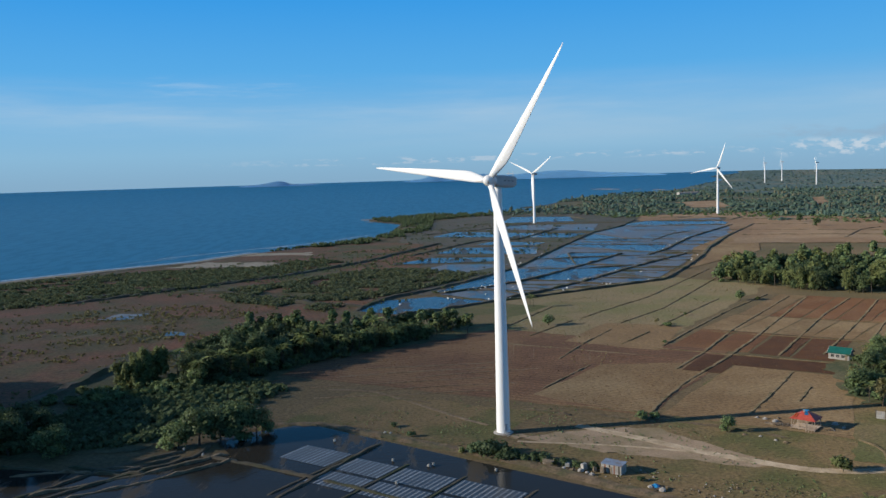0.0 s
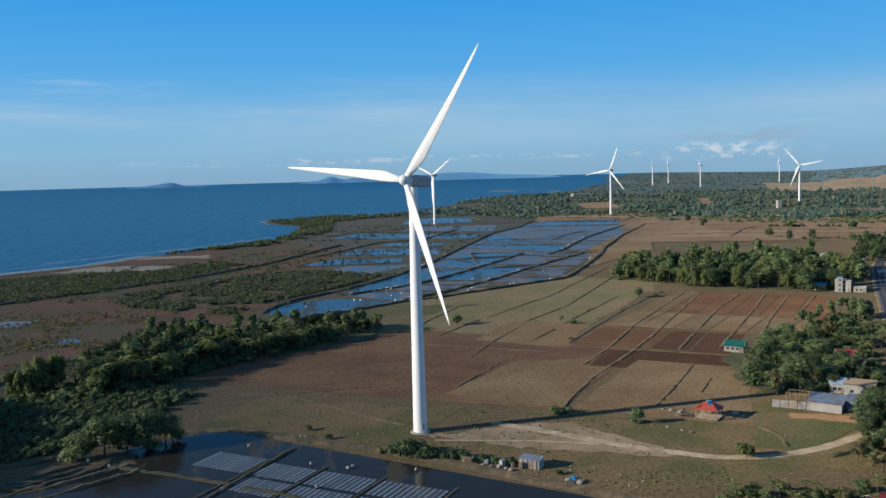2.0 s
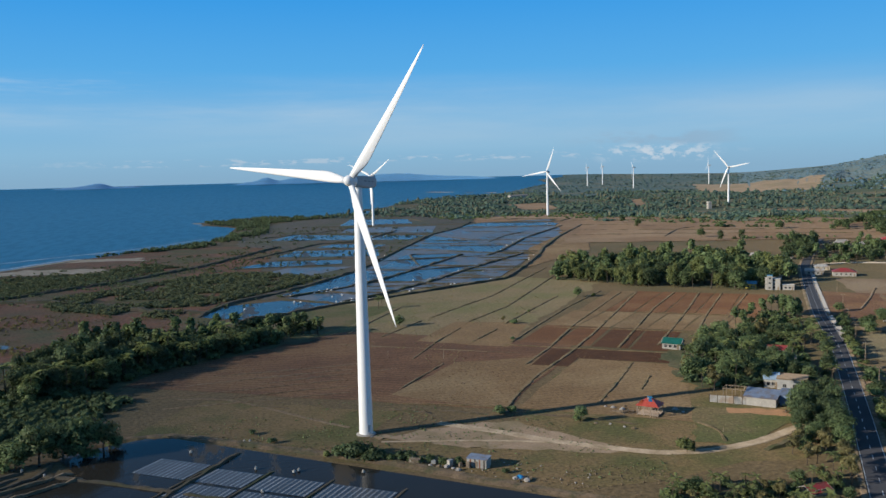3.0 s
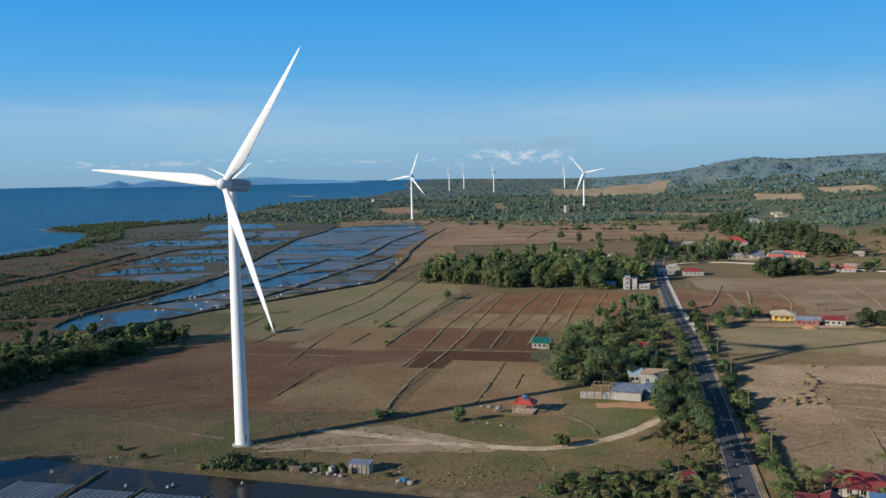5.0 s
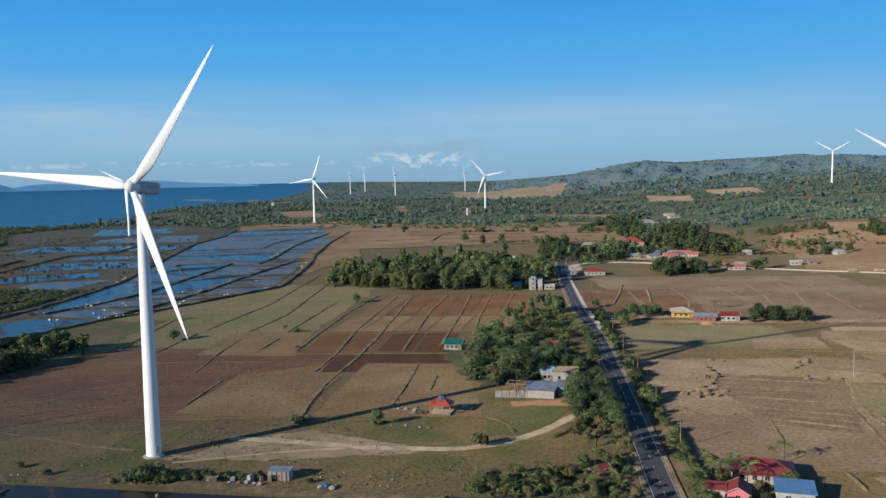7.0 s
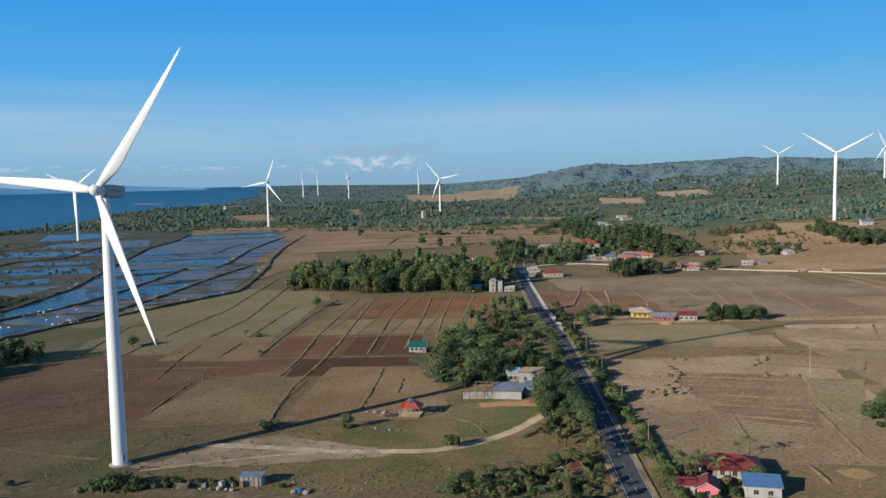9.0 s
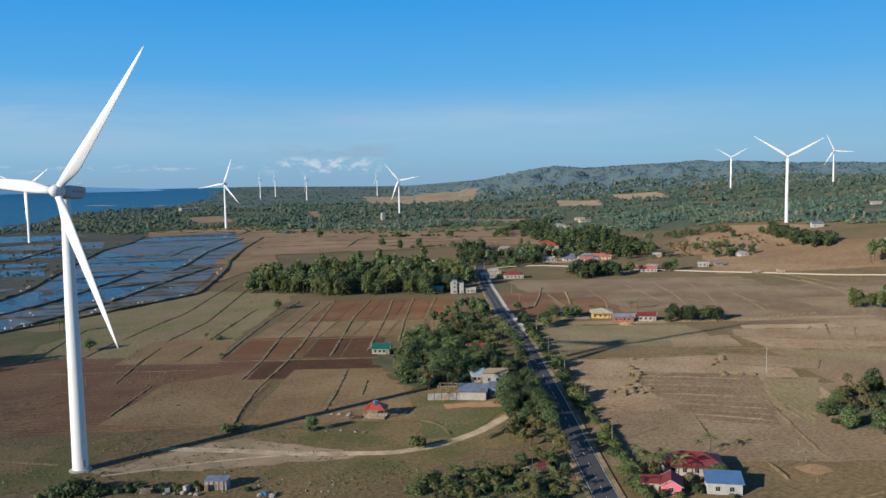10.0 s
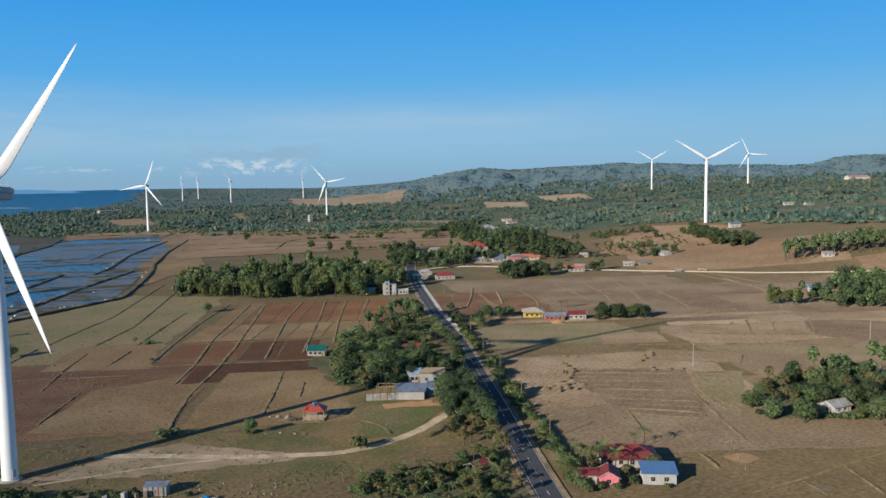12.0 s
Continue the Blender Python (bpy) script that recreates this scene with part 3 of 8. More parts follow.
# row of small red plots, then the brown ones towards the grove
for k, (mat, lab) in enumerate(((M_SOIL_RED, "ploughed red soil plot between bunds"), (M_SOIL_RED, "ploughed red soil plot with paler clods"), (M_SOIL_DARK, "dark red soil plot between bunds"), (M_SOIL_DARK, "dark turned soil plot beside the green house"))):
    b0 = -28 + 17.4 * k
    plot(106 - 1.5 * k, 151, b0 + 0.6, b0 + 16.8, mat, lab, 1)
for k in range(6):
    b0 = -30 + 17.4 * k
    plot(152.5, 199, b0 + 3.0, b0 + 19.4, M_SOIL_TAN, "dry brown plot between low bunds", 5)
for k in range(6):
    b0 = -24 + 16.2 * k
    plot(200.5, 283, b0 + 3, b0 + 18.4, M_SOIL_RED if k > 0 else M_SOIL_TAN, "rust-brown ploughed plot below the grove", 5)
# small bunds
for line, w in (([(66, 273), (78, 294), (91, 315), (113, 344), (140, 384), (218, 507)], 1.7), ([(90, 331), (110, 360), (141, 412), (210, 513)], 1.6),
                ([(97, 377), (119, 411), (157, 467), (201, 524)], 1.5), ([(139, 350), (200, 444), (240, 498)], 1.5), ([(158, 350), (190, 396), (222, 443), (254, 492)], 1.4),
                ([(182, 362), (215, 412), (266, 485)], 1.4), ([(222, 402), (279, 478)], 1.3), ([(34, 307), (46, 325), (59, 345)], 0.9), ([(47, 356), (64, 390), (83, 422)], 0.9),
                ([(80, 384), (101, 414)], 1.1), ([(107, 425), (135, 466), (166, 511)], 1.6), ([(74, 458), (98, 490), (126, 525), (168, 596), (209, 665)], 1.5),
                ([(90, 437), (125, 482), (165, 553), (207, 628)], 1.0), ([(24, 422), (42, 460), (63, 499)], 1.7), ([(40, 410), (68, 451)], 1.3),
                ([(97, 268), (115, 294), (134, 323)], 1.5), ([(118, 280), (131, 300)], 1.2), ([(128, 408), (170, 384), (222, 352)], 0.9), ([(186, 438), (238, 404)], 0.8),
                ([(92, 374), (118, 357), (160, 331)], 0.9), ([(118, 240), (121, 231), (117, 219)], 1.2), ([(69, 271), (50, 280), (31, 288)], 0.8)):
    ribbon("field_bund", line, w, 0.3, M_BUND_DARK, "low weedy earth bund between plots", rough=0.55, step=2.2, flat=0.62)
for line, w in (([(26, 281), (40, 272)], 1.6), ([(40, 276), (58, 266)], 1.4), ([(72, 262), (88, 252), (100, 242)], 1.2), ([(-20, 300), (-6, 292)], 1.3)):
    ribbon("grass_bank", line, w, 0.5, M_BUND, "short grassy bank beside the turbine yard", "bank", rough=0.6, step=2.5, flat=0.35)

for line in ([(-54, 320), (-22, 323), (16, 328)], [(-50, 304), (-17, 305), (17, 308)], [(-37, 349), (-4, 351), (25, 354)], [(-18, 330), (9, 336), (38, 341)], [(-46, 336), (-14, 341), (20, 345)], [(-30, 312), (0, 316), (26, 318)]):
    ribbon("furrow_ridge", line, 1.0, 0.2, M_STUBBLE, "thin pale ridge across the harrowed field", "furrow", rough=0.6, step=3, up=0.06)

# east of the road
EAST = [([(138, 170), (300, 60), (345, 130), (185, 245)], M_STUBBLE, "broad stubble field with faint furrows"),
        ([(165, 215), (245, 165), (290, 235), (205, 285)], M_STRAWY, "straw-pale rows of cut stubble"),
        ([(250, 160), (420, 60), (480, 140), (300, 235)], M_STUBBLE, "dry stubble field beyond the grove"),
        ([(225, 300), (300, 262), (325, 305), (262, 350)], M_FALLOW, "worn grass field beside the road"),
        ([(300, 240), (480, 130), (520, 190), (345, 285)], M_STRAWY, "pale harvested field with straw"),
        ([(300, 372), (440, 285), (520, 420), (372, 520)], M_FURROWED, "wide brown field with wheel ruts"),
        ([(272, 386), (300, 370), (350, 450), (322, 476)], M_SOIL_PURPLE, "dark brown plot beside the road"), ([(302, 369), (330, 352), (378, 432), (352, 449)], M_SOIL_PURPLE, "dark brown plot behind the yellow house"),
        ([(345, 285), (500, 190), (600, 300), (450, 395)], M_FURROWED, "harrowed dry field before the gravel road"),
        ([(520, 440), (640, 330), (760, 400), (640, 560)], M_FIELD_FAR, "bare tan field beyond the gravel road"),
        ([(600, 300), (690, 190), (800, 260), (650, 330)], M_FIELD_FAR, "bare dry field in the distance")]
for corners, mat, lab in EAST:
    patch("field", corners, mat, lab, 0.05, wobble=2)
for corners, mat, lab in (([(274, 268), (300, 250), (318, 273), (288, 283)], M_STRAWY, "pale dry grass strip between plots"), ([(306, 240), (337, 212), (356, 229), (320, 272)], M_STRAWY, "pale dry grass strip between plots"),
                          ([(262, 236), (284, 204), (302, 214), (279, 248)], M_STRAWY, "pale harvested strip with straw"), ([(213, 158), (230, 184), (256, 208), (272, 194)], M_FALLOW, "grey-green fallow strip beside the grove"),
                          ([(188, 186), (205, 164), (258, 212), (220, 246)], M_FURROWED, "brown plot scored with straight furrows"), ([(331, 281), (316, 268), (364, 214), (400, 234)], M_STRAWY, "long pale stubble strip"),
                          ([(364, 213), (376, 182), (428, 206), (405, 243)], M_FURROWED, "harrowed brown plot below the tree belt"), ([(304, 238), (303, 214), (342, 168), (356, 176)], M_FALLOW, "worn grass strip between stubble rows"),
                          ([(140, 172), (178, 146), (196, 172), (158, 200)], M_STUBBLE, "dry tan plot behind the roadside houses"), ([(262, 351), (420, 254), (424, 262), (268, 360)], M_STRAWY, "thin pale strip along the field edge"),
                          ([(380, 250), (500, 172), (512, 190), (392, 268)], M_STUBBLE, "stubble strip with wheel ruts"), ([(430, 300), (520, 235), (540, 262), (448, 328)], M_STUBBLE, "dry tan strip of the stubble fields"),
                          ([(345, 420), (440, 350), (452, 372), (358, 440)], M_FURROWED, "brown harrowed strip of the wide field")):
    patch("field", corners, mat, lab, 0.07, 6, wobble=0.8)
for line, w in (([(239, 200), (225, 183), (205, 159), (189, 139)], 1.4), ([(351, 253), (372, 263)], 1.3), ([(381, 261), (351, 240)], 1.3), ([(385, 248), (354, 228)], 1.3), ([(408, 240), (366, 213)], 1.1),
                ([(273, 267), (306, 239), (337, 211), (356, 175)], 0.9), ([(261, 236), (284, 203)], 0.9), ([(278, 248), (302, 214)], 0.9), ([(316, 268), (364, 214), (369, 181)], 0.9), ([(331, 281), (372, 252), (400, 234), (418, 202)], 0.9), ([(174, 148), (166, 135)], 1.1), ([(157, 120), (180, 116), (214, 112)], 0.8), ([(194, 116), (180, 98)], 0.8), ([(174, 116), (169, 107)], 0.7), ([(197, 194), (178, 170)], 0.9),
                ([(262, 352), (325, 310)], 1.2), ([(205, 286), (262, 255), (300, 240)], 0.8), ([(310, 376), (345, 440)], 1.3), ([(340, 356), (372, 410)], 1.3), ([(380, 330), (420, 400)], 1.2),
                ([(410, 315), (450, 385)], 1.2), ([(303, 214), (284, 203)], 0.7), ([(302, 215), (306, 239)], 0.7), ([(272, 194), (256, 208)], 0.6), ([(318, 273), (306, 240)], 0.7)):
    ribbon("field_bund", line, w, 0.3, M_BUND_DARK, "thin weedy bund across the stubble", rough=0.45, step=3.0, flat=0.5)
# wheel ruts and furrow lines
for line in ([(552, 410), (517, 325), (458, 269)], [(540, 412), (505, 330), (446, 276)], [(420, 443), (380, 372)], [(490, 428), (440, 362), (395, 306)], [(470, 432), (424, 372), (372, 318)], [(446, 440), (402, 378), (360, 330)],
             [(528, 372), (486, 306), (430, 268)], [(380, 438), (352, 392), (320, 358)]):
    ribbon("wheel_rut", line, 1.3, 0.14, M_STRAWY, "worn pale wheel rut curving over the field", "rut", rough=0.4, step=5, flat=0.5, up=0.06)
for k in range(11):
    u = k / 10
    a, b = (188 + 32 * u + 1.5, 186 + 60 * u), (205 + 53 * u - 1.5, 164 + 48 * u)
    ribbon("furrow_ridge", [a, ((a[0] + b[0]) / 2, (a[1] + b[1]) / 2 + 0.6), b], 0.9, 0.34, M_STRAWY if k % 2 else M_STUBBLE, "straight straw-topped furrow ridge", "furrow", rough=0.5, step=2.5, up=0.06)
for k in range(8):
    u = k / 7
    ribbon("furrow_ridge", [(255 - 27 * u, 207 - 23 * u), (269 - 56 * u, 193 - 35 * u)], 0.8, 0.34, M_FALLOW, "low dry ridge on the fallow strip", "furrow", rough=0.5, step=3, up=0.06)
patch("field", [(300, 880), (640, 770), (830, 1075), (460, 1390)], M_FIELD_FAR, "wide bare field before the woods", 0.45, 20, wobble=5)
# further fields among the woods
for corners, lab in (([(330, 925), (430, 903), (500, 1130), (480, 1300)], "red-brown field before the woods"), ([(430, 903), (640, 788), (715, 975), (500, 1020)], "broad red-brown field before the woods"),
                     ([(1668, 3219), (1850, 2600), (1420, 2050), (1290, 2400)], "pale clearing among far woods"), ([(497, 1700), (540, 1966), (655, 2026), (560, 1640)], "narrow tan glade by the far bay"), ([(883, 2032), (927, 2068), (760, 1640), (730, 1660)], "reddish glade among far woods"), ([(1159, 700), (1190, 634), (1000, 540), (960, 580)], "pale glade on the rising ground"), ([(300, 1300), (331, 1447), (560, 1470), (486, 1340)], "bare tan ground beside the ponds"), ([(825, 1300), (857, 1394), (991, 1247), (921, 1147)], "tan clearing behind the trees"), ([(600, 563), (700, 480), (846, 578), (790, 690)], "tan grassland with scattered trees"), ([(1498, 1756), (1437, 1525), (1290, 1360), (1340, 1560)], "pale clearing behind the village"), ([(1626, 1690), (1728, 1602), (1470, 1320), (1400, 1400)], "wide pale clearing behind the village"),
                     ([(572, 506), (612, 352), (760, 388), (700, 480)], "tan field in front of the hill woods"), ([(665, 548), (705, 470), (846, 578), (850, 690)], "tan field below the hill woods")):
    patch("field", corners, M_CLEARING if "pale" in lab else M_FIELD_FAR, lab, 0.6 if corners[0][1] > 1000 or corners[2][1] > 1100 else 0.2, 25, wobble=6)

# ---- roads ----
ROAD = [(74, 83), (121.5, 157.5), (174.5, 237.5), (231, 324.5), (273.5, 398), (341.5, 506.5), (392, 584), (470, 690), (575, 820), (720, 980), (945, 1080)]
ribbon("road", ROAD, 6.3, 0.0, M_ASPHALT, "two-lane asphalt road with worn white markings", "road", up=0.30, flat=1.0, step=8)


def offset_line(line, d):
    P = np.array(line, float)
    T = np.gradient(P, axis=0)
    T /= np.linalg.norm(T, axis=1)[:, None]
    return [tuple(p) for p in P + np.stack([T[:, 1], -T[:, 0]], 1) * d]


for d in (-3.05, 3.05):
    ribbon("road_edge_line", offset_line(ROAD, d)[:7], 0.16, 0.0, M_PAINT, "worn white painted edge line", "road marking", up=0.315, flat=1.0, step=8)
for d in (-4.1, 4.1):
    ribbon("road_shoulder", offset_line(ROAD, d)[:8], 1.9, 0.27, M_BANK, "gravel shoulder beside the asphalt", "road shoulder", flat=0.7, step=8)
ribbon("pavement", offset_line(ROAD[4:7], 4.6), 2.2, 0.33, M_CONCRETE, "new pale concrete shoulder", "pavement", flat=0.9, step=8)
ribbon("pavement", offset_line([(231, 324.5), (273.5, 398)], 4.9), 3.0, 0.33, M_CONCRETE, "pale concrete apron beside the road", "pavement", flat=0.9, step=8)


def dashes():
    me = None
    P = np.array(ROAD[:7], float)
    for a, b in zip(P, P[1:]):
        L = np.linalg.norm(b - a)
        t = (b - a) / L
        for s in np.arange(2, L, 9.0):
            p = a + t * s
            if me is None:
                me = bm_mesh("road_dash", box(-0.09, 0.09, -1.5, 1.5, 0, 0.012), M_PAINT)
            ob = new("road_dash", me)
            ob.matrix_basis = pose(p[0], p[1], ground_z(*p) + 0.305, 0, 0, math.degrees(math.atan2(-t[0], t[1])))
            tagged(ob, "short white painted centre dash", "road marking", "centre line of the road", "structure")


dashes()
ribbon("gravel_road", [(408, 596), (440, 600), (465, 589), (498, 520), (519, 479), (545, 420), (562, 364), (590, 310), (640, 240)], 6.5, 0.22, M_GRAVEL, "pale gravel road across the fields", "road", flat=0.8, up=0.05)
TRACK = [(40, 261), (57, 246.5), (70, 233), (82, 224.5), (92, 217), (106, 213), (126, 217), (140, 223.5), (153, 231), (166, 236)]
ribbon("dirt_track", TRACK, 3.8, 0.05, M_TRACK, "pale coral gravel track to the turbine", "track", up=0.13, flat=0.8, step=4, rough=0.15)
ribbon("dirt_track", [(20, 247), (34, 243.5), (48, 240.5), (60, 236.5), (70, 232)], 1.4, 0.04, M_TRACK, "second pale wheel track to the turbine", "track", up=0.13, flat=0.8, step=4, rough=0.2)
patch("gravel_yard", [(17, 252), (46, 234), (90, 217), (62, 258)], M_YARD, "worn gravel yard below the turbine", -0.04, 4, "yard", wobble=1.6)
patch("lawn", [(108, 222), (122, 216), (156, 238), (126, 256)], M_LAWN, "green grass paddock beside the track", 0.05, 5, "lawn", wobble=1.0)
patch("bare_earth", [(133, 246), (152, 235), (156, 241), (136, 252)], surf("orange_earth", (0.34, 0.19, 0.10), (0.26, 0.15, 0.08), 0.3, 0.95, 0.3, 8), "bare orange earth before the sheds", 0.10, 3, "earth", wobble=0.8)
ribbon("earth_bank", [(124, 210), (142, 217), (156, 225)], 3.0, 1.0, M_BUND, "grassy earth bank beside the track", "bank", rough=0.3, step=3)

# ---- brine ponds at the foot of the view ----
BANK = [(-72, 262), (-58, 271), (-43, 271), (-20, 256), (1, 242), (24, 225), (37, 213), (50, 202), (70, 186), (95, 165)]
ribbon("pond_bank", BANK, 5.0, 0.6, M_BANK_BROWN, "stony earth bank of the brine ponds", "bank", rough=0.28, step=2.5)
patch("brine_pond", [(-72, 205), (48, 120), (98, 160), (-48, 272)], M_BRINE, "dark shallow brine pond with still water", 0.10, 12, "pond")
patch("brine_pond", [(-74, 258), (-60, 232), (-30, 250), (-50, 270)], M_BRINE, "dark shallow brine pond corner", 0.12, 12, "pond")
patch("brine_pond", [(-190, 225), (-92, 150), (-60, 190), (-92, 232)], M_BRINE, "dark shallow brine pond behind a bank", 0.10, 12, "pond")
for line in ([(-74, 252), (-74, 242), (-92, 225), (-110, 205)], [(-80, 247), (-98, 232), (-120, 200)], [(-74, 242), (-54, 231), (-35, 219)],
             [(-35, 219), (-20, 209), (0, 192)], [(-45, 206), (-21, 249)], [(-110, 236), (-92, 228), (-80, 243)], [(-190, 228), (-130, 236), (-112, 232)]):
    ribbon("pond_dike", line, 2.0, 0.7, M_DIKE, "narrow clay dike between brine pans", "bank", rough=0.35, step=2.5)


for line, w in (([(-112, 212), (-97, 221), (-84, 228), (-74, 236), (-66, 243)], 2.2), ([(-101, 210), (-84, 220), (-72, 229), (-62, 238)], 1.6), ([(-124, 228), (-108, 231), (-92, 227), (-84, 228)], 1.5), ([(-84, 231), (-92, 234), (-99, 233)], 1.3)):
    ribbon("pond_dike", line, w, 0.75, M_BANK, "pale dry clay dike between brine pans", "bank", rough=0.5, step=2.5)


def salt_pans():
    """Drying pans with low clay ridges, lying along the bank."""
    o, e1, e2 = np.array((-51.3, 236.6)), np.array((0.835, -0.55)), np.array((0.55, 0.835))
    m_pan = surf("dark_pan_brine", (0.030, 0.032, 0.034), (0.052, 0.055, 0.057), 0.5, 0.3, 0.2, 8)
    m_row = surf("raked_salt", (0.290, 0.300, 0.310), (0.190, 0.198, 0.206), 0.6, 0.8, 0.3, 8, spread=0.25, grit=0.4)
    for k, (s0, s1) in enumerate(((0, 17.5), (19.5, 36), (38, 55), (57, 76))):
        for lo, hi in ((-9.0, 0.8), (2.2, 12.5)) if k else ((2.2, 14.5), (-7.0, 0.8)):
            if k == 0 and lo < 0:
                continue
            c = [o + e1 * s + e2 * v for s, v in ((s0, lo), (s1, lo), (s1, hi), (s0, hi))]
            pan = patch("salt_pan", c, m_pan, "dark flooded salt pan with raked salt ridges", 0.17, 6, "salt pan")
            n = int((s1 - s0) / 1.5)
            me = None
            for q in range(n):
                p = o + e1 * (s0 + 0.6 + q * (s1 - s0 - 1.2) / (n - 1))
                a, b = p + e2 * (lo + 0.3), p + e2 * (hi - 0.3)
                if me is None:
                    L = hi - lo - 0.6
                    me = bm_mesh("ridge", box(-0.29, 0.29, 0, L, 0, 0.10, 0.04), m_row)
                r = new("ridge", me)
                r.parent = pan
                r.matrix_basis = pose(a[0], a[1], 0.19, 0, 0, math.degrees(math.atan2(-e2[0], e2[1])))
    for s in (18.5, 37, 56, 77):
        a, b = o + e1 * s - e2 * 22, o + e1 * s + e2 * 17
        ribbon("pond_dike", [tuple(a), tuple(b)], 1.4, 0.45, M_DIKE, "narrow dark dike between salt pans", "bank", rough=0.2, step=3)


salt_pans()

# sunk ground at the corner of the pans lies under water too
patch("brine_pond", [(-130, 238), (-96, 226), (-76, 196), (-150, 190)], M_BRINE, "dark shallow brine pond behind a bank", 0.13, 12, "pond")
patch("brine_pond", [(-76, 241), (-92, 224), (-100, 150), (-40, 190)], M_BRINE, "dark shallow brine pond corner", 0.14, 12, "pond")
patch("brine_pond", [(-92, 226), (-72, 244), (-50, 232), (-70, 204)], M_BRINE, "dark shallow brine pond corner", 0.13, 12, "pond")
# ---- fish ponds towards the shore ----
def pond(corners, label="shallow fish pond reflecting the sky", water=M_POND):
    return patch("fish_pond", corners, water, label, 0.12, 20, "pond")


patch("pond_mud", [(-20, 560), (188, 676), (400, 1160), (60, 1350)], M_MUD, "grey mud flat of the drained ponds", 0.02, 20, "mud")
patch("pond_mud", [(-60, 750), (60, 715), (90, 1350), (-55, 1330)], M_MUD, "dark mud flat beside the shore scrub", 0.015, 20, "mud", wobble=6)
patch("pond_mud", [(60, 1340), (410, 1150), (540, 1400), (230, 1680)], M_MUD, "dark mud flat before the woods", 0.02, 20, "mud", wobble=6)
DEEP, PALE = M_POND, M_SHALLOW
for corners in ([(-4, 562), (64, 708), (236, 782), (150, 604)], [(64, 710), (124, 888), (262, 838), (236, 784)], [(124, 890), (196, 1086), (350, 1010), (262, 838)], [(196, 1086), (250, 1190), (410, 1160), (350, 1010)]):
    pond(corners, "broad shallow pan under a skin of water", PALE)
for corners, water in (([(-53, 502), (-43, 541), (-7, 553), (25, 527)], DEEP), ([(-53, 502), (25, 527), (-4, 500), (-30, 487)], DEEP),      # nearest pond
                       ([(-7, 577), (60, 703), (103, 684), (37, 600)], DEEP), ([(76, 717), (116, 823), (170, 815), (119, 720)], DEEP), ([(65, 628), (122, 711), (156, 699), (91, 614)], DEEP),
                       ([(36, 575), (92, 612), (112, 590), (40, 548)], PALE), ([(92, 611), (158, 690), (196, 700), (142, 615)], PALE), ([(141, 705), (191, 790), (226, 772), (198, 706)], PALE),
                       ([(-2, 562), (30, 590), (54, 548), (27, 530)], PALE), ([(112, 700), (124, 716), (188, 786), (138, 706)], PALE),
                       ([(135, 902), (151, 942), (237, 895), (208, 812)], DEEP), ([(159, 972), (189, 1062), (213, 962), (195, 930)], DEEP), ([(196, 1080), (245, 1174), (289, 1072), (222, 968)], PALE),
                       ([(229, 943), (296, 1065), (367, 1128), (256, 918)], PALE), ([(256, 1223), (320, 1311), (434, 1261), (389, 1172)], DEEP), ([(250, 1184), (262, 1212), (392, 1160), (300, 1078)], PALE),
                       ([(-49, 766), (-14, 816), (52, 805), (49, 769)], DEEP), ([(-8, 861), (10, 922), (98, 902), (90, 826)], DEEP), ([(36, 957), (58, 997), (114, 958), (98, 925)], DEEP),
                       ([(-16, 1094), (14, 1178), (181, 1077), (150, 1021)], DEEP), ([(91, 1358), (124, 1540), (222, 1500), (210, 1358)], DEEP), ([(80, 1195), (100, 1290), (230, 1262), (200, 1130)], PALE),
                       ([(-30, 700), (0, 752), (56, 740), (20, 690)], PALE)):
    pond(corners, "shallow grey pond with the bottom showing" if water is PALE else "fish pond reflecting the blue sky", water)
LONG = [[(-56, 500), (-42, 548), (-7, 592), (23, 641), (60, 714), (122, 894), (189, 1084), (246, 1186), (300, 1330)], [(-4, 566), (34, 597), (62, 626), (119, 718), (170, 806)], [(28, 530), (57, 554), (103, 612), (157, 694), (228, 790)],
        [(-30, 484), (-4, 497), (27, 524), (55, 539), (115, 579), (158, 607), (202, 695), (240, 778)], [(400, 1168), (283, 971), (214, 824), (188, 782)], [(-36, 841), (39, 1005), (87, 1012), (160, 1193)], [(240, 778), (262, 836), (330, 980), (430, 1170)]]
CROSS = [[(120, 888), (204, 802), (240, 786)], [(229, 935), (272, 1020), (314, 1074)], [(64, 706), (104, 690), (160, 702)], [(112, 722), (120, 826), (176, 820)], [(-32, 1131), (48, 1210), (149, 1330), (220, 1262)], [(60, 628), (94, 610)],
         [(150, 948), (214, 930), (244, 902)], [(190, 1074), (222, 965)], [(246, 1180), (390, 1165)], [(-50, 758), (52, 762)], [(-14, 826), (66, 812)], [(0, 934), (110, 910)], [(30, 1008), (130, 962)], [(14, 1190), (190, 1085)], [(60, 1340), (300, 1280)],
         [(24, 588), (54, 548)], [(92, 606), (114, 584)], [(128, 648), (154, 620)], [(140, 690), (190, 672)], [(170, 740), (214, 726)], [(172, 765), (232, 752)], [(-10, 560), (27, 530)], [(258, 1216), (395, 1168)], [(240, 1120), (300, 1080)], [(330, 1312), (440, 1262)]]
for line in LONG:
    ribbon("pond_dike", line, 4.6, 1.3, M_DIKE, "earth dike between fish ponds", "bank", rough=0.4, step=7)
for line in CROSS:
    ribbon("pond_dike", line, 2.6, 0.8, M_DIKE, "narrow earth dike across the ponds", "bank", rough=0.4, step=7)


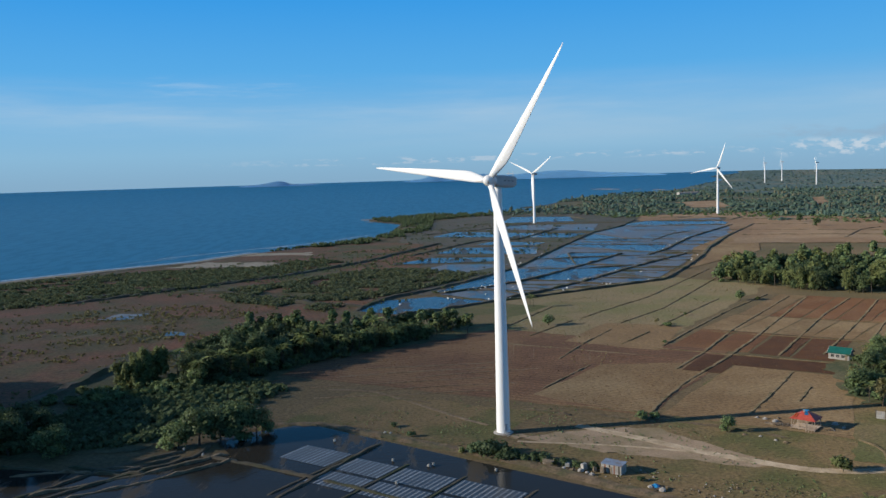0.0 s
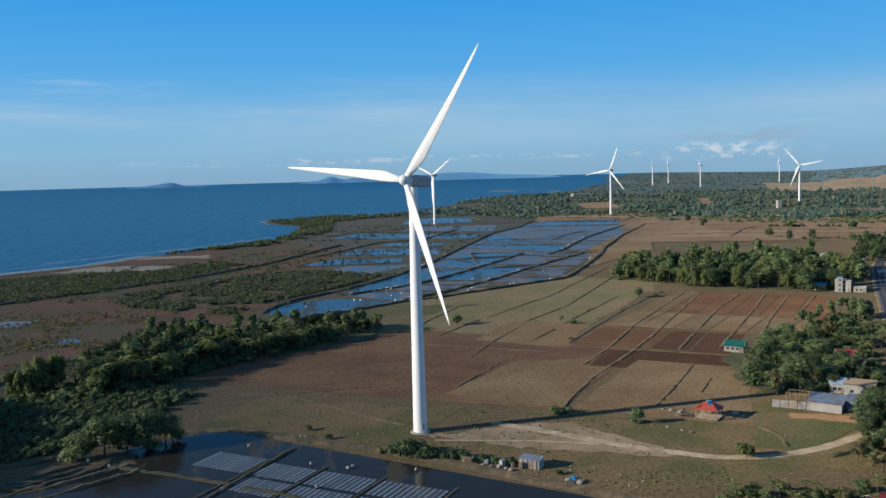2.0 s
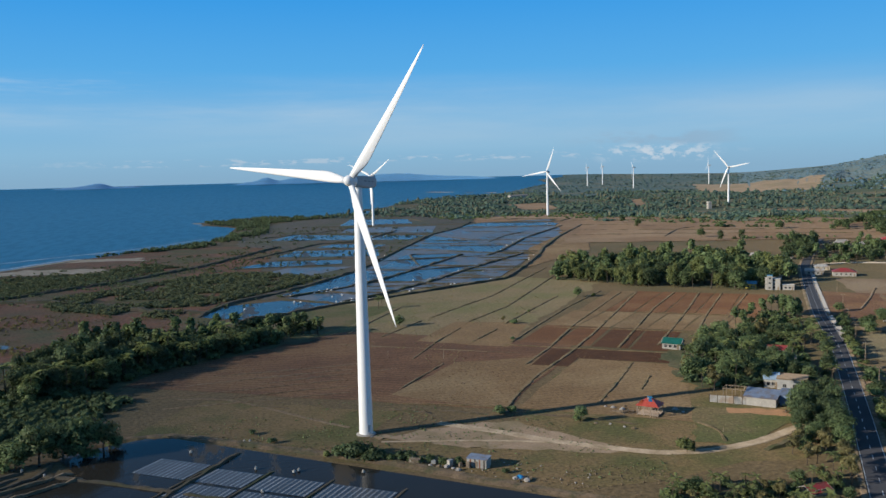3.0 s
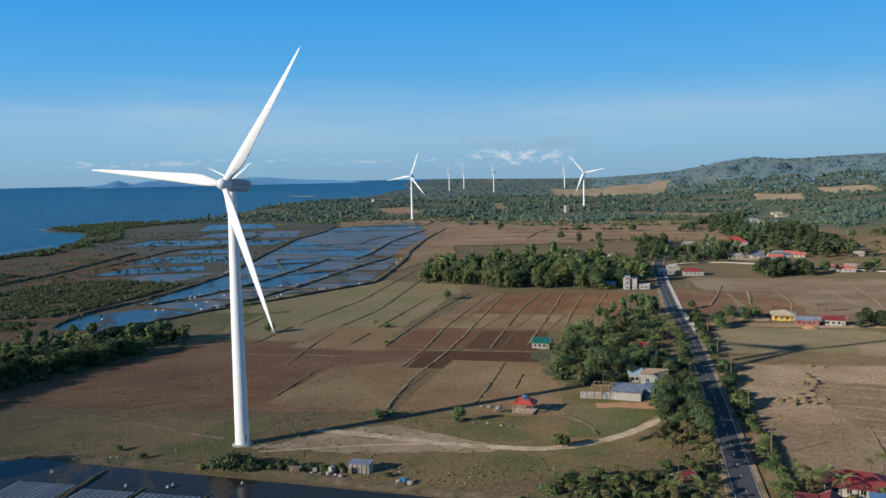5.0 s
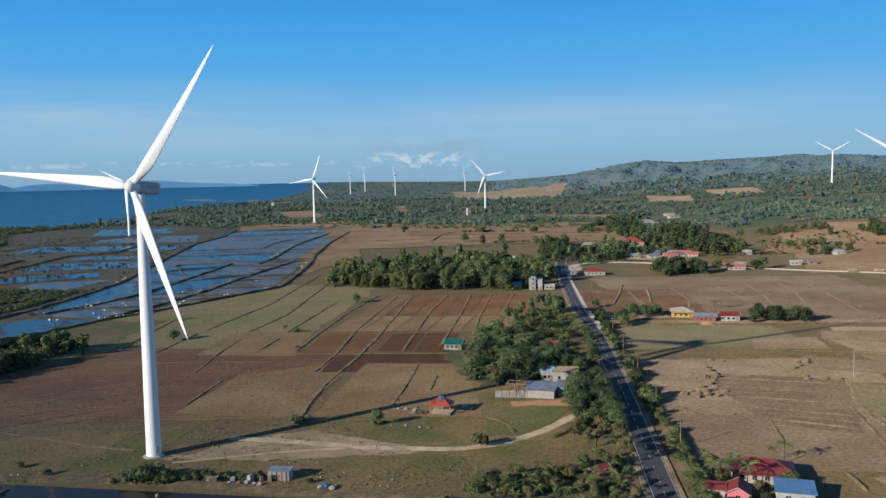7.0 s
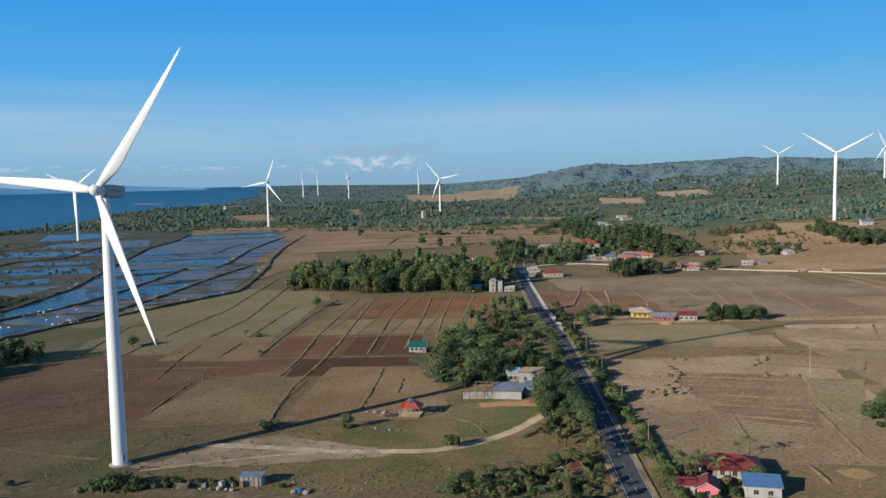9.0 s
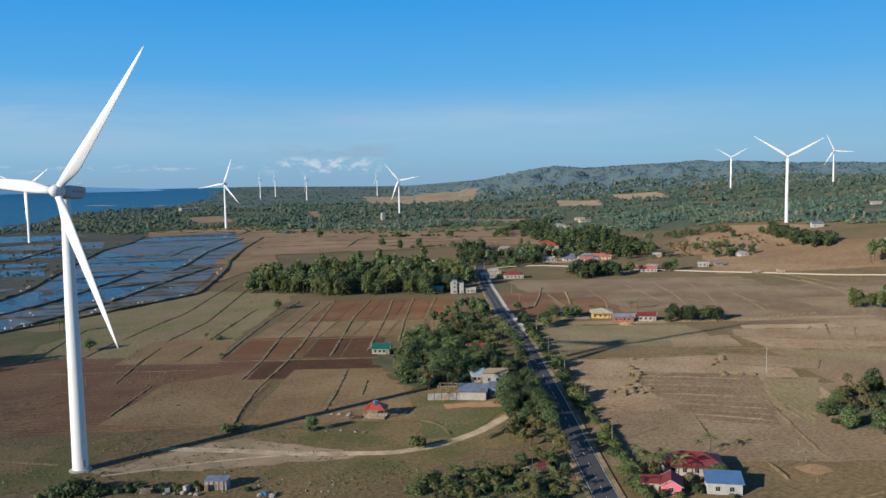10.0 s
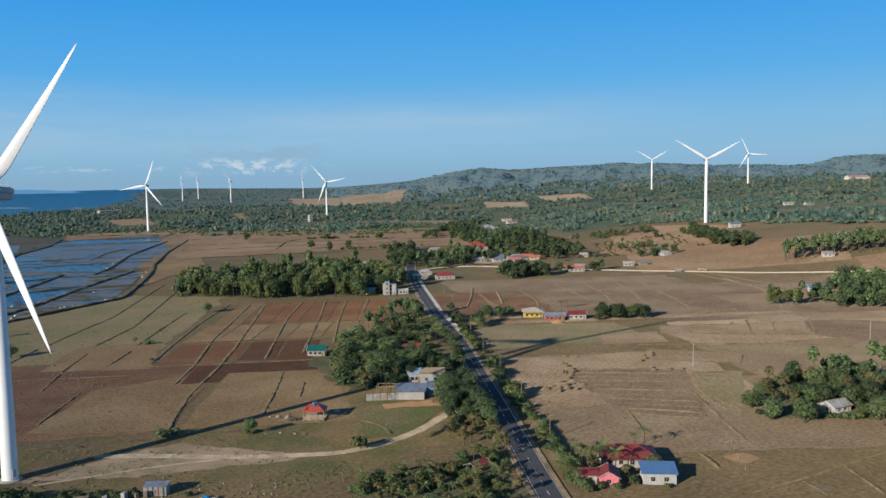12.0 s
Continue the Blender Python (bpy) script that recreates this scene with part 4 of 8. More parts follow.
def cross_dikes(left, right, count, lean):
    """Thin bunds that part a long pond into pans, each running across from one long dike to the next."""
    def along(line, n):
        out = []
        for a, b in zip(line, line[1:]):
            out += [(a[0] + (b[0] - a[0]) * k / n, a[1] + (b[1] - a[1]) * k / n) for k in range(n)]
        return out
    A, B = along(left, 12), along(right, 12)
    for k in range(count):
        a = A[int((k + 0.6 + 0.25 * math.sin(k * 2.4)) * len(A) / (count + 1))]
        b = min(B, key=lambda p: abs(math.atan2(p[1] - a[1], p[0] - a[0]) - radians(lean)) if p[0] > a[0] + 4 else 9)
        if 8 < math.hypot(b[0] - a[0], b[1] - a[1]) < 130:
            m = ((a[0] + b[0]) / 2 + 2 * math.sin(k * 1.7), (a[1] + b[1]) / 2 + 3 * math.cos(k * 2.9))
            ribbon("pond_dike", [a, m, b], 2.4, 0.9, M_DIKE, "thin earth bund across a shallow pan", "bank", rough=0.45, step=5)


cross_dikes(LONG[2], LONG[3], 9, -12)
cross_dikes(LONG[1], LONG[2], 4, -15)
cross_dikes(LONG[0][4:], LONG[4][::-1], 5, -20)
cross_dikes(LONG[4][::-1], LONG[6], 7, -14)
# sheets under the trees with tree shade put into their dark colour
patch("undergrowth", [(-165, 240), (-95, 246), (-60, 372), (-150, 400)], M_SHADE, "undergrowth darkened as shade beneath the tree belt", 0.10, 8, "undergrowth", wobble=3)
patch("undergrowth", [(-150, 385), (-62, 365), (6, 412), (-45, 475)], M_SHADE, "undergrowth darkened as shade beneath the tree belt", 0.11, 8, "undergrowth", wobble=3)
patch("undergrowth", [(192, 590), (292, 488), (386, 592), (285, 662)], M_SHADE, "undergrowth darkened as shade beneath the grove", 0.08, 8, "undergrowth", wobble=3)
patch("undergrowth", [(150, 330), (136, 274), (192, 286), (252, 402)], M_SHADE, "garden ground darkened as shade beneath the trees", 0.05, 8, "undergrowth", wobble=3)
patch("undergrowth", [(74, 182), (92, 146), (114, 154), (128, 188)], M_SHADE, "undergrowth darkened as shade beneath roadside trees", 0.09, 6, "undergrowth", wobble=2)
patch("village_yard", [(478, 600), (528, 574), (562, 612), (512, 640)], M_YARD, "bare trodden yard between the village houses", 0.10, 10, "yard", wobble=4)
patch("undergrowth", [(220, 153), (250, 122), (300, 134), (258, 182)], M_SHADE, "undergrowth darkened as shade beneath garden trees", 0.09, 6, "undergrowth", wobble=2)
# ---- marsh and beach on the left ----
patch("salt_marsh", [(-420, 480), (-90, 250), (-40, 520), (-330, 730)], M_MARSH, "reddish salt marsh with scattered scrub", 0.04, 15, "marsh", wobble=4)
patch("salt_marsh", [(-300, 760), (-40, 520), (-5, 960), (-120, 1080)], M_MARSH, "reddish salt marsh by the shore", 0.05, 15, "marsh", wobble=4)
for line in ([(-157, 290), (-150, 340), (-147, 379)], [(-15, 965), (-77, 795), (-134, 698), (-188, 640), (-260, 590)], [(-200, 611), (-157, 602), (-82, 534), (-48, 516)]):
    ribbon("marsh_dike", line, 7.0, 1.6, M_DIKE, "dark earth dike across the marsh", "bank", rough=0.4, step=5)
ribbon("beach", [(-420, 672), (-376, 722), (-308, 800), (-252, 848), (-205, 943)], 24, 0.25, M_SAND, "pale sand beach along the shore", "beach", up=-0.25, rough=0.5, step=12, flat=0.7)
patch("beach", [(-268, 798), (-238, 838), (-166, 820), (-158, 777)], M_SAND, "pale sand behind the shore scrub", 0.12, 8, "beach", wobble=5)
patch("beach", [(-216, 900), (-204, 928), (-148, 918), (-142, 886)], M_SAND, "thin pale sand strip above the shore", 0.12, 8, "beach", wobble=5)
patch("shore_wrack", [(-330, 760), (-300, 800), (-206, 930), (-236, 862)], M_DIKE, "dark wet weed and stones along the shore", 0.08, 8, "shore", wobble=6)
ribbon("marsh_creek", [(-258, 578), (-185, 648), (-131, 712), (-74, 806), (-14, 976)], 6, 0.0, M_BRINE, "dark water in a ditch between two marsh dikes", "ditch", up=0.16, step=6, flat=1.0)
ribbon("marsh_dike", [(-258, 568), (-180, 652), (-127, 722), (-68, 815), (-6, 990)], 6.0, 1.5, M_DIKE, "dark earth dike across the marsh", "bank", rough=0.4, step=5)
ribbon("beach", [(-82, 1430), (-135, 1535), (-150, 1640)], 26, 0.3, M_SAND, "pale sand spit at the point", "beach", up=-0.3, rough=0.5, step=15, flat=0.7)
ribbon("beach", [(560, 3345), (700, 3150), (810, 3000)], 34, 3.0, M_SAND, "distant sandbar along the bay", "beach", rough=0.3, step=30, flat=0.8)
for line, w in (([(-310, 560), (-296, 603), (-257, 618), (-218, 592), (-178, 566)], 4.0), ([(-188, 609), (-142, 571), (-80, 523)], 4.5), ([(-270, 520), (-235, 480), (-201, 444)], 4), ([(-300, 575), (-234, 552), (-182, 510), (-135, 455)], 5), ([(-187, 609), (-150, 570), (-123, 542), (-60, 522)], 6), ([(-240, 400), (-200, 440), (-170, 470)], 3)):
    ribbon("marsh_path", line, w, 0.1, M_STUBBLE_PALE, "pale worn path across the salt marsh", "path", rough=0.4, step=6, up=0.08, flat=0.7)
patch("marsh_pool", [(-154, 450), (-142, 449), (-134, 436), (-148, 439)], M_SHALLOW, "small pool on the salt marsh", 0.14, 6, "pool", wobble=1.5)
patch("marsh_pool", [(-205, 520), (-185, 515), (-190, 495), (-208, 500)], M_SHALLOW, "muddy pool on the salt marsh", 0.14, 6, "pool", wobble=2.5)
for line, w in (([(-392, 735), (-325, 813), (-268, 862), (-222, 955)], 5.0), ([(-310, 905), (-240, 985), (-190, 1040)], 3.0), ([(-330, 860), (-290, 905)], 2.0), ([(-520, 600), (-430, 695), (-392, 735)], 4.5), ([(-215, 1000), (-150, 1095), (-105, 1190)], 4.0)):
    ribbon("wave_crest", line, w, 0.12, M_FOAM, "white crest of a small breaking wave", "wave", rough=0.7, step=9, flat=0.5, level=SEA_Z + 0.08)


def puddles(poly, count, size, label):
    """Small shallow pools strewn over the marsh, each an uneven outline."""
    rnd = np.random.RandomState(count)
    for _ in range(count):
        u, v = rnd.uniform(0, 1, 2)
        c = [np.array(p, float) for p in poly]
        p = (c[0] * (1 - u) + c[1] * u) * (1 - v) + (c[3] * (1 - u) + c[2] * u) * v
        n, k = 9, size * rnd.uniform(0.4, 1.5)
        t = np.arange(n) * 2 * math.pi / n
        q = k * rnd.uniform(0.45, 1.2, n)
        x, y = p[0] + q * np.cos(t) * 1.5, p[1] + q * np.sin(t)
        z = float(height(np.array([p[0]]), np.array([p[1]]))[0]) + 0.19
        ob = new("marsh_pool", mesh_from("marsh_pool", np.stack([x, y, 0 * x + z], 1), [list(range(n))], M_SHALLOW))
        tagged(ob, label, "pool", kind="structure")


puddles([(-215, 395), (-150, 430), (-175, 478), (-250, 450)], 60, 1.4, "shallow pool on the salt marsh")
puddles([(-300, 520), (-235, 490), (-180, 560), (-240, 590)], 24, 1.4, "shallow pool on the salt marsh")
# small grey pans along the landward edge of the ponds
for (ax, ay), (bx, by), n in (((36, 572), (158, 690), 12), ((150, 700), (192, 786), 6), ((262, 1020), (300, 1080), 3), ((214, 975), (286, 1070), 5)):
    for k in range(n):
        u = (k + 0.5) / n
        x, y = ax + (bx - ax) * u, ay + (by - ay) * u
        ribbon("pan_dike", [(x, y), (x + 17, y - 9), (x + 33, y - 22)], 1.5, 0.5, M_DIKE, "thin clay dike between small pans", "bank", rough=0.5, step=5)
for line in ([(363, 443), (345, 420), (327, 398)], [(364, 470), (330, 432), (303, 404)], [(327, 398), (318, 404)]):
    ribbon("straw_bund", line, 1.6, 0.5, M_STRAWY, "straw-covered bund across the plots", rough=0.6, step=2.5)
ribbon("foot_path", [(-46, 316), (-29, 312), (-14, 295), (1, 276), (12, 264)], 1.6, 0.06, M_STUBBLE, "faint worn foot path over the grass", "path", rough=0.3, step=4, up=0.09, flat=0.7)
patch("field", [(196, 672), (300, 800), (430, 1160), (248, 842)], M_SOIL_TAN, "bare brown plot beside the fish ponds", 0.12, 15, wobble=1)
patch("pond_mud", [(-55, 1330), (90, 1345), (230, 1600), (60, 1640)], M_MUD, "dark mud flat behind the point", 0.015, 20, "mud", wobble=6)
for line in ([(345, 985), (470, 940), (640, 850)], [(380, 1060), (520, 985), (690, 900)], [(420, 1160), (500, 1120)], [(430, 905), (500, 1010), (540, 1040)], [(560, 835), (640, 985)], [(700, 860), (770, 1000)], [(450, 1280), (590, 1200)]):
    ribbon("field_bund", line, 2.2, 0.7, M_BUND, "weedy bund across the far field", rough=0.6, step=6, up=0.4)
for line in ([(124, 1545), (222, 1505), (236, 1400)], [(320, 1300), (420, 1250), (470, 1330)], [(345, 1380), (440, 1345)]):
    ribbon("pond_dike", line, 5, 1.2, M_DIKE, "earth dike round the lagoon", "bank", rough=0.4, step=9)
pond([(325, 1305), (415, 1258), (435, 1335), (350, 1372)], "small lagoon before the woods", M_SHALLOW)

# ---- wind turbines ----
HUB_Z, AXIS = 78.0, math.degrees(math.atan2(-0.66, -0.75))


def blade_mesh():
    """A twisted, tapering airfoil along +Z, its root at the hub."""
    L, n, rows = 45.0, 14, 22
    verts, faces = [], []
    for k in range(rows):
        s = k / (rows - 1)
        z = 1.0 + L * s
        root = max(0.0, 1 - s / 0.16)
        chord = 1.9 * root + (1 - root) * (3.7 * (1 - s) ** 0.85 + 0.28)
        if s < 0.16:
            chord = 1.9 + (3.35 - 1.9) * (s / 0.16) ** 2 * (3 - 2 * s / 0.16)
        thick = 0.95 * root ** 1.2 + (1 - root ** 1.2) * chord * (0.12 - 0.05 * s)
        twist = radians(16 * (1 - s) ** 2 - 1)
        for i in range(n):
            t = 2 * math.pi * i / n
            c, d = math.cos(t), math.sin(t)
            x = chord * (0.5 * c + 0.18 * (1 - root))
            y = thick * d * (1 - 0.55 * (1 - root) * max(0.0, c))
            y += -1.2 * s * s
            verts.append((x * math.cos(twist) - y * math.sin(twist), x * math.sin(twist) + y * math.cos(twist), z))
    for k in range(rows - 1):
        for i in range(n):
            a, b = k * n + i, k * n + (i + 1) % n
            faces.append((a, b, b + n, a + n))
    faces.append(tuple(range(n))[::-1])
    faces.append(tuple((rows - 1) * n + i for i in range(n)))
    return mesh_from("blade", verts, faces, M_WHITE, True)


BLADE = blade_mesh()


def lathe(profile, n, axis="z"):
    bm = bmesh.new()
    rings = []
    for r, z in profile:
        ring = []
        for i in range(n):
            c, s = r * math.cos(2 * math.pi * i / n), r * math.sin(2 * math.pi * i / n)
            ring.append(bm.verts.new((c, s, z) if axis == "z" else (c, -z, s)))
        rings.append(ring)
    for a, b in zip(rings, rings[1:]):
        for i in range(n):
            f = (a[i], a[(i + 1) % n], b[(i + 1) % n], b[i])
            bm.faces.new(f if axis == "z" else f[::-1] if False else f)
    bm.faces.new(rings[-1])
    bm.faces.new(rings[0][::-1])
    bmesh.ops.recalc_face_normals(bm, faces=bm.faces)
    return bm


def turbine(rotor_deg, label, detail=True):
    """One turbine at the origin, its rotor facing -Y before it is turned."""
    t = empty("wind_turbine", pose(0, 0, 0))
    tagged(t, label, "wind turbine", "turbines of the wind farm")
    me = bm_mesh("tower", lathe([(2.15, 0), (2.12, 0.3), (2.08, 6), (1.95, 22), (1.93, 22.1), (1.72, 48), (1.70, 48.1), (1.28, 74.5), (1.22, 76.3)], 40), M_WHITE, True)
    part("tower", me, M_WHITE, t)
    part("foundation", lathe([(3.1, -0.3), (3.1, 0.12), (2.9, 0.25), (2.3, 0.36), (2.2, 0.36)], 32), M_CONCRETE, t, "pale concrete foundation disc")
    # nacelle with chamfered edges, leaning back a little
    top = part("nacelle", nacelle_bm(), M_GREY, t, "grey nacelle housing with roof rails")
    top.matrix_basis = pose(0, 0, HUB_Z, -4, 0, 0)
    if detail:
        for y in (1.5, 4.5):
            part("hatch", box(-0.6, 0.6, y, y + 1.4, 1.76, 1.86, 0.04), M_GREY, top)
        for x in (-1.78, 1.78):
            for k in range(3):
                part("marking", box(x - 0.012, x + 0.012, 0.9 + 1.9 * k, 2.1 + 1.9 * k, 0.0, 0.38), M_MARK, top, "faint grey painted marking")
        part("mast", tube((0.9, 6.6, 1.7), (0.9, 6.6, 3.6), 0.07, 0.05), M_STEEL, top)
        part("mast", tube((-0.9, 6.6, 1.7), (-0.9, 6.6, 3.6), 0.07, 0.05), M_STEEL, top)
        bm = tube((-1.4, 6.2, 2.6), (1.4, 6.2, 2.6), 0.05, 0.05)
        part("roof_rail", bm, M_STEEL, top)
        d = part("door", box(-0.45, 0.45, -2.22, -2.05, 1.2, 3.3, 0.03), M_GREY, t, "grey steel access door")
        d.rotation_euler = (0, 0, radians(60))
        st = bmesh.new()
        for k in range(6):
            add_box(st, -0.5, 0.5, -2.3 - 0.28 * (6 - k), -2.3 - 0.28 * (5 - k), 0.2 * k, 0.2 * k + 0.05)
        s = part("steps", st, M_STEEL, t)
        s.rotation_euler = (0, 0, radians(60))
    hub = part("hub", bm_mesh("hub", lathe([(1.75, -1.5), (1.8, -0.6), (1.75, 0.4), (1.5, 1.2), (1.05, 1.8), (0.45, 2.15), (0.05, 2.22)], 24, "y"), M_WHITE, True), M_WHITE, t)
    hub.matrix_basis = pose(0, -3.9, HUB_Z + 0.27, -4, 0, 0) @ pose(0, 0, 0, 0, rotor_deg, 0)
    for k in range(3):
        b = part("blade", BLADE, M_WHITE, hub)
        b.matrix_basis = pose(0, 0, 0, 0, 120 * k, 0) @ pose(0, 0, 0, 2.0, 0, 0)
    return t


def nacelle_bm():
    bm = bmesh.new()
    prof = [(-2.3, 1.05, -1.2, 1.3), (-1.6, 1.45, -1.5, 1.6), (0.0, 1.75, -1.75, 1.75), (6.0, 1.75, -1.75, 1.78), (7.4, 1.6, -1.3, 1.72), (7.8, 1.45, -1.0, 1.55)]
    rings = []
    for y, w, lo, hi in prof:
        c = 0.4
        rings.append([bm.verts.new(p) for p in ((-w, y, lo + c), (-w + c, y, lo), (w - c, y, lo), (w, y, lo + c), (w, y, hi - c), (w - c, y, hi), (-w + c, y, hi), (-w, y, hi - c))])
    for a, b in zip(rings, rings[1:]):
        for i in range(8):
            bm.faces.new((a[i], a[(i + 1) % 8], b[(i + 1) % 8], b[i]))
    bm.faces.new(rings[0]), bm.faces.new(rings[-1][::-1])
    bmesh.ops.recalc_face_normals(bm, faces=bm.faces)
    return bm


def stand(t, x, y, turn=0.0):
    t.matrix_basis = pose(x, y, ground_z(x, y), 0, 0, turn)


FACE = -math.degrees(math.atan2(0.66, 0.75))        # turns the rotor from -Y to the wind
main = turbine(36, "tall white three-bladed wind turbine beside salt ponds")
stand(main, 16.4, 256.2, FACE)
for x, y, rot, label in ((141.7, 1325, 55, "white wind turbine standing among fish ponds"), (468.5, 1444, 20, "white wind turbine at the edge of far woods"),
                         (900, 1580, 80, "white wind turbine above far woods"), (1253, 3297, 0, "tiny white wind turbine on the far plain"),
                         (1382, 3453, 10, "tiny white wind turbine on the far plain"), (1304, 2956, 60, "small white wind turbine on the far plain"),
                         (1736, 3187, 0, "tiny white wind turbine on the far plain"), (870, 620, 62, "white wind turbine on the rising hill woods"),
                         (1759, 1389, 60, "white wind turbine on the hill woods"), (1900, 1200, 95, "white wind turbine on the hill woods")):
    stand(turbine(rot, label, False), x, y, -108 if label.startswith(("tiny", "small")) else FACE)      # the farthest ones stand side on

# ---- trees ----
def crown_arrays(rnd, lumps, leaves, leaf, droop=0.25):
    """Leaf sprays spread over rounded lumps (x, y, z, rx, rz): verts and faces of many small bent quads."""
    vol = np.array([l[3] ** 2 for l in lumps])
    pick = rnd.choice(len(lumps), leaves, p=vol / vol.sum())
    L = np.array(lumps)[pick]
    d = rnd.normal(size=(leaves, 3))
    d /= np.linalg.norm(d, axis=1)[:, None]
    d[:, 2] = np.where(d[:, 2] < -0.45, -d[:, 2], d[:, 2])
    k = rnd.uniform(0.58, 1.34, leaves)[:, None]
    c = L[:, :3] + d * np.stack([L[:, 3], L[:, 3], L[:, 4]], 1) * k
    nrm = d + rnd.normal(size=d.shape) * 0.6
    nrm[:, 2] += 0.25
    nrm /= np.linalg.norm(nrm, axis=1)[:, None]
    a = np.cross(nrm, rnd.normal(size=d.shape))
    a /= np.linalg.norm(a, axis=1)[:, None]
    b = np.cross(nrm, a)
    s = (leaf * rnd.uniform(0.6, 1.4, leaves))[:, None]
    v = np.stack([c - a * s - b * s * 0.55, c + a * s - b * s * 0.55 - nrm * s * droop, c + b * s * 0.95 - nrm * s * droop], 1).reshape(-1, 3)
    f = np.arange(leaves * 3).reshape(-1, 3)
    soft = d * 0.5 + nrm * 0.5
    soft /= np.linalg.norm(soft, axis=1)[:, None]
    return v, f, np.repeat(soft, 3, axis=0)


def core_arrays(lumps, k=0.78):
    """Rounded hearts inside the lumps: added to block light, their dark colour painting the inner shade."""
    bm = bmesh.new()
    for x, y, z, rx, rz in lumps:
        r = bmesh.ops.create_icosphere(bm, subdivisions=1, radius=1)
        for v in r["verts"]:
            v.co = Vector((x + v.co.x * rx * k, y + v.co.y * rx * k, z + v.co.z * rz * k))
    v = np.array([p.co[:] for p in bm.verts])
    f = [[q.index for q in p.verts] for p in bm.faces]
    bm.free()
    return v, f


NORMALS = {}         # rounded shading directions of the crowns, by mesh name


def set_normals(me, n):
    me.polygons.foreach_set("use_smooth", [True] * len(me.polygons))
    me.normals_split_custom_set_from_vertices(n.tolist())
    me.update()


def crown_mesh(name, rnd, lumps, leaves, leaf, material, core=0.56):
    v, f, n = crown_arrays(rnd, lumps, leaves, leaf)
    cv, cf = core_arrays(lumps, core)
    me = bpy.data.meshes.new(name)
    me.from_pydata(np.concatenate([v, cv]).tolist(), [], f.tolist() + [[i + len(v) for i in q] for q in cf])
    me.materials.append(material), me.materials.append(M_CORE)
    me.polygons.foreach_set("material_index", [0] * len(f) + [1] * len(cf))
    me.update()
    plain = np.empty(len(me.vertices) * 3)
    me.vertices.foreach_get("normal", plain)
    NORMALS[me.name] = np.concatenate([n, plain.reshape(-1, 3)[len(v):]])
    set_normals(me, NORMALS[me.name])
    return me


def trunk_mesh(rnd, tall, r, limbs, spread):
    bm = bmesh.new()
    p, bend = Vector((0, 0, -0.3)), Vector((rnd.uniform(-0.1, 0.1), rnd.uniform(-0.1, 0.1), 1))
    for k in range(3):
        q = p + Vector((bend.x * rnd.uniform(0.3, 2), bend.y * rnd.uniform(0.3, 2), 1)) * (tall / 3)
        add_tube(bm, p, q, r * (1 - 0.25 * k), r * (1 - 0.25 * (k + 1)), 7)
        p = q
    for k in range(limbs):
        t = 2 * math.pi * (k + rnd.uniform(0, 0.6)) / limbs
        s = p * rnd.uniform(0.55, 0.95)
        add_tube(bm, s, s + Vector((math.cos(t) * spread, math.sin(t) * spread, spread * rnd.uniform(0.7, 1.3))), r * 0.4, r * 0.12, 5)
    return bm_mesh("trunk", bm, M_BARK, True)


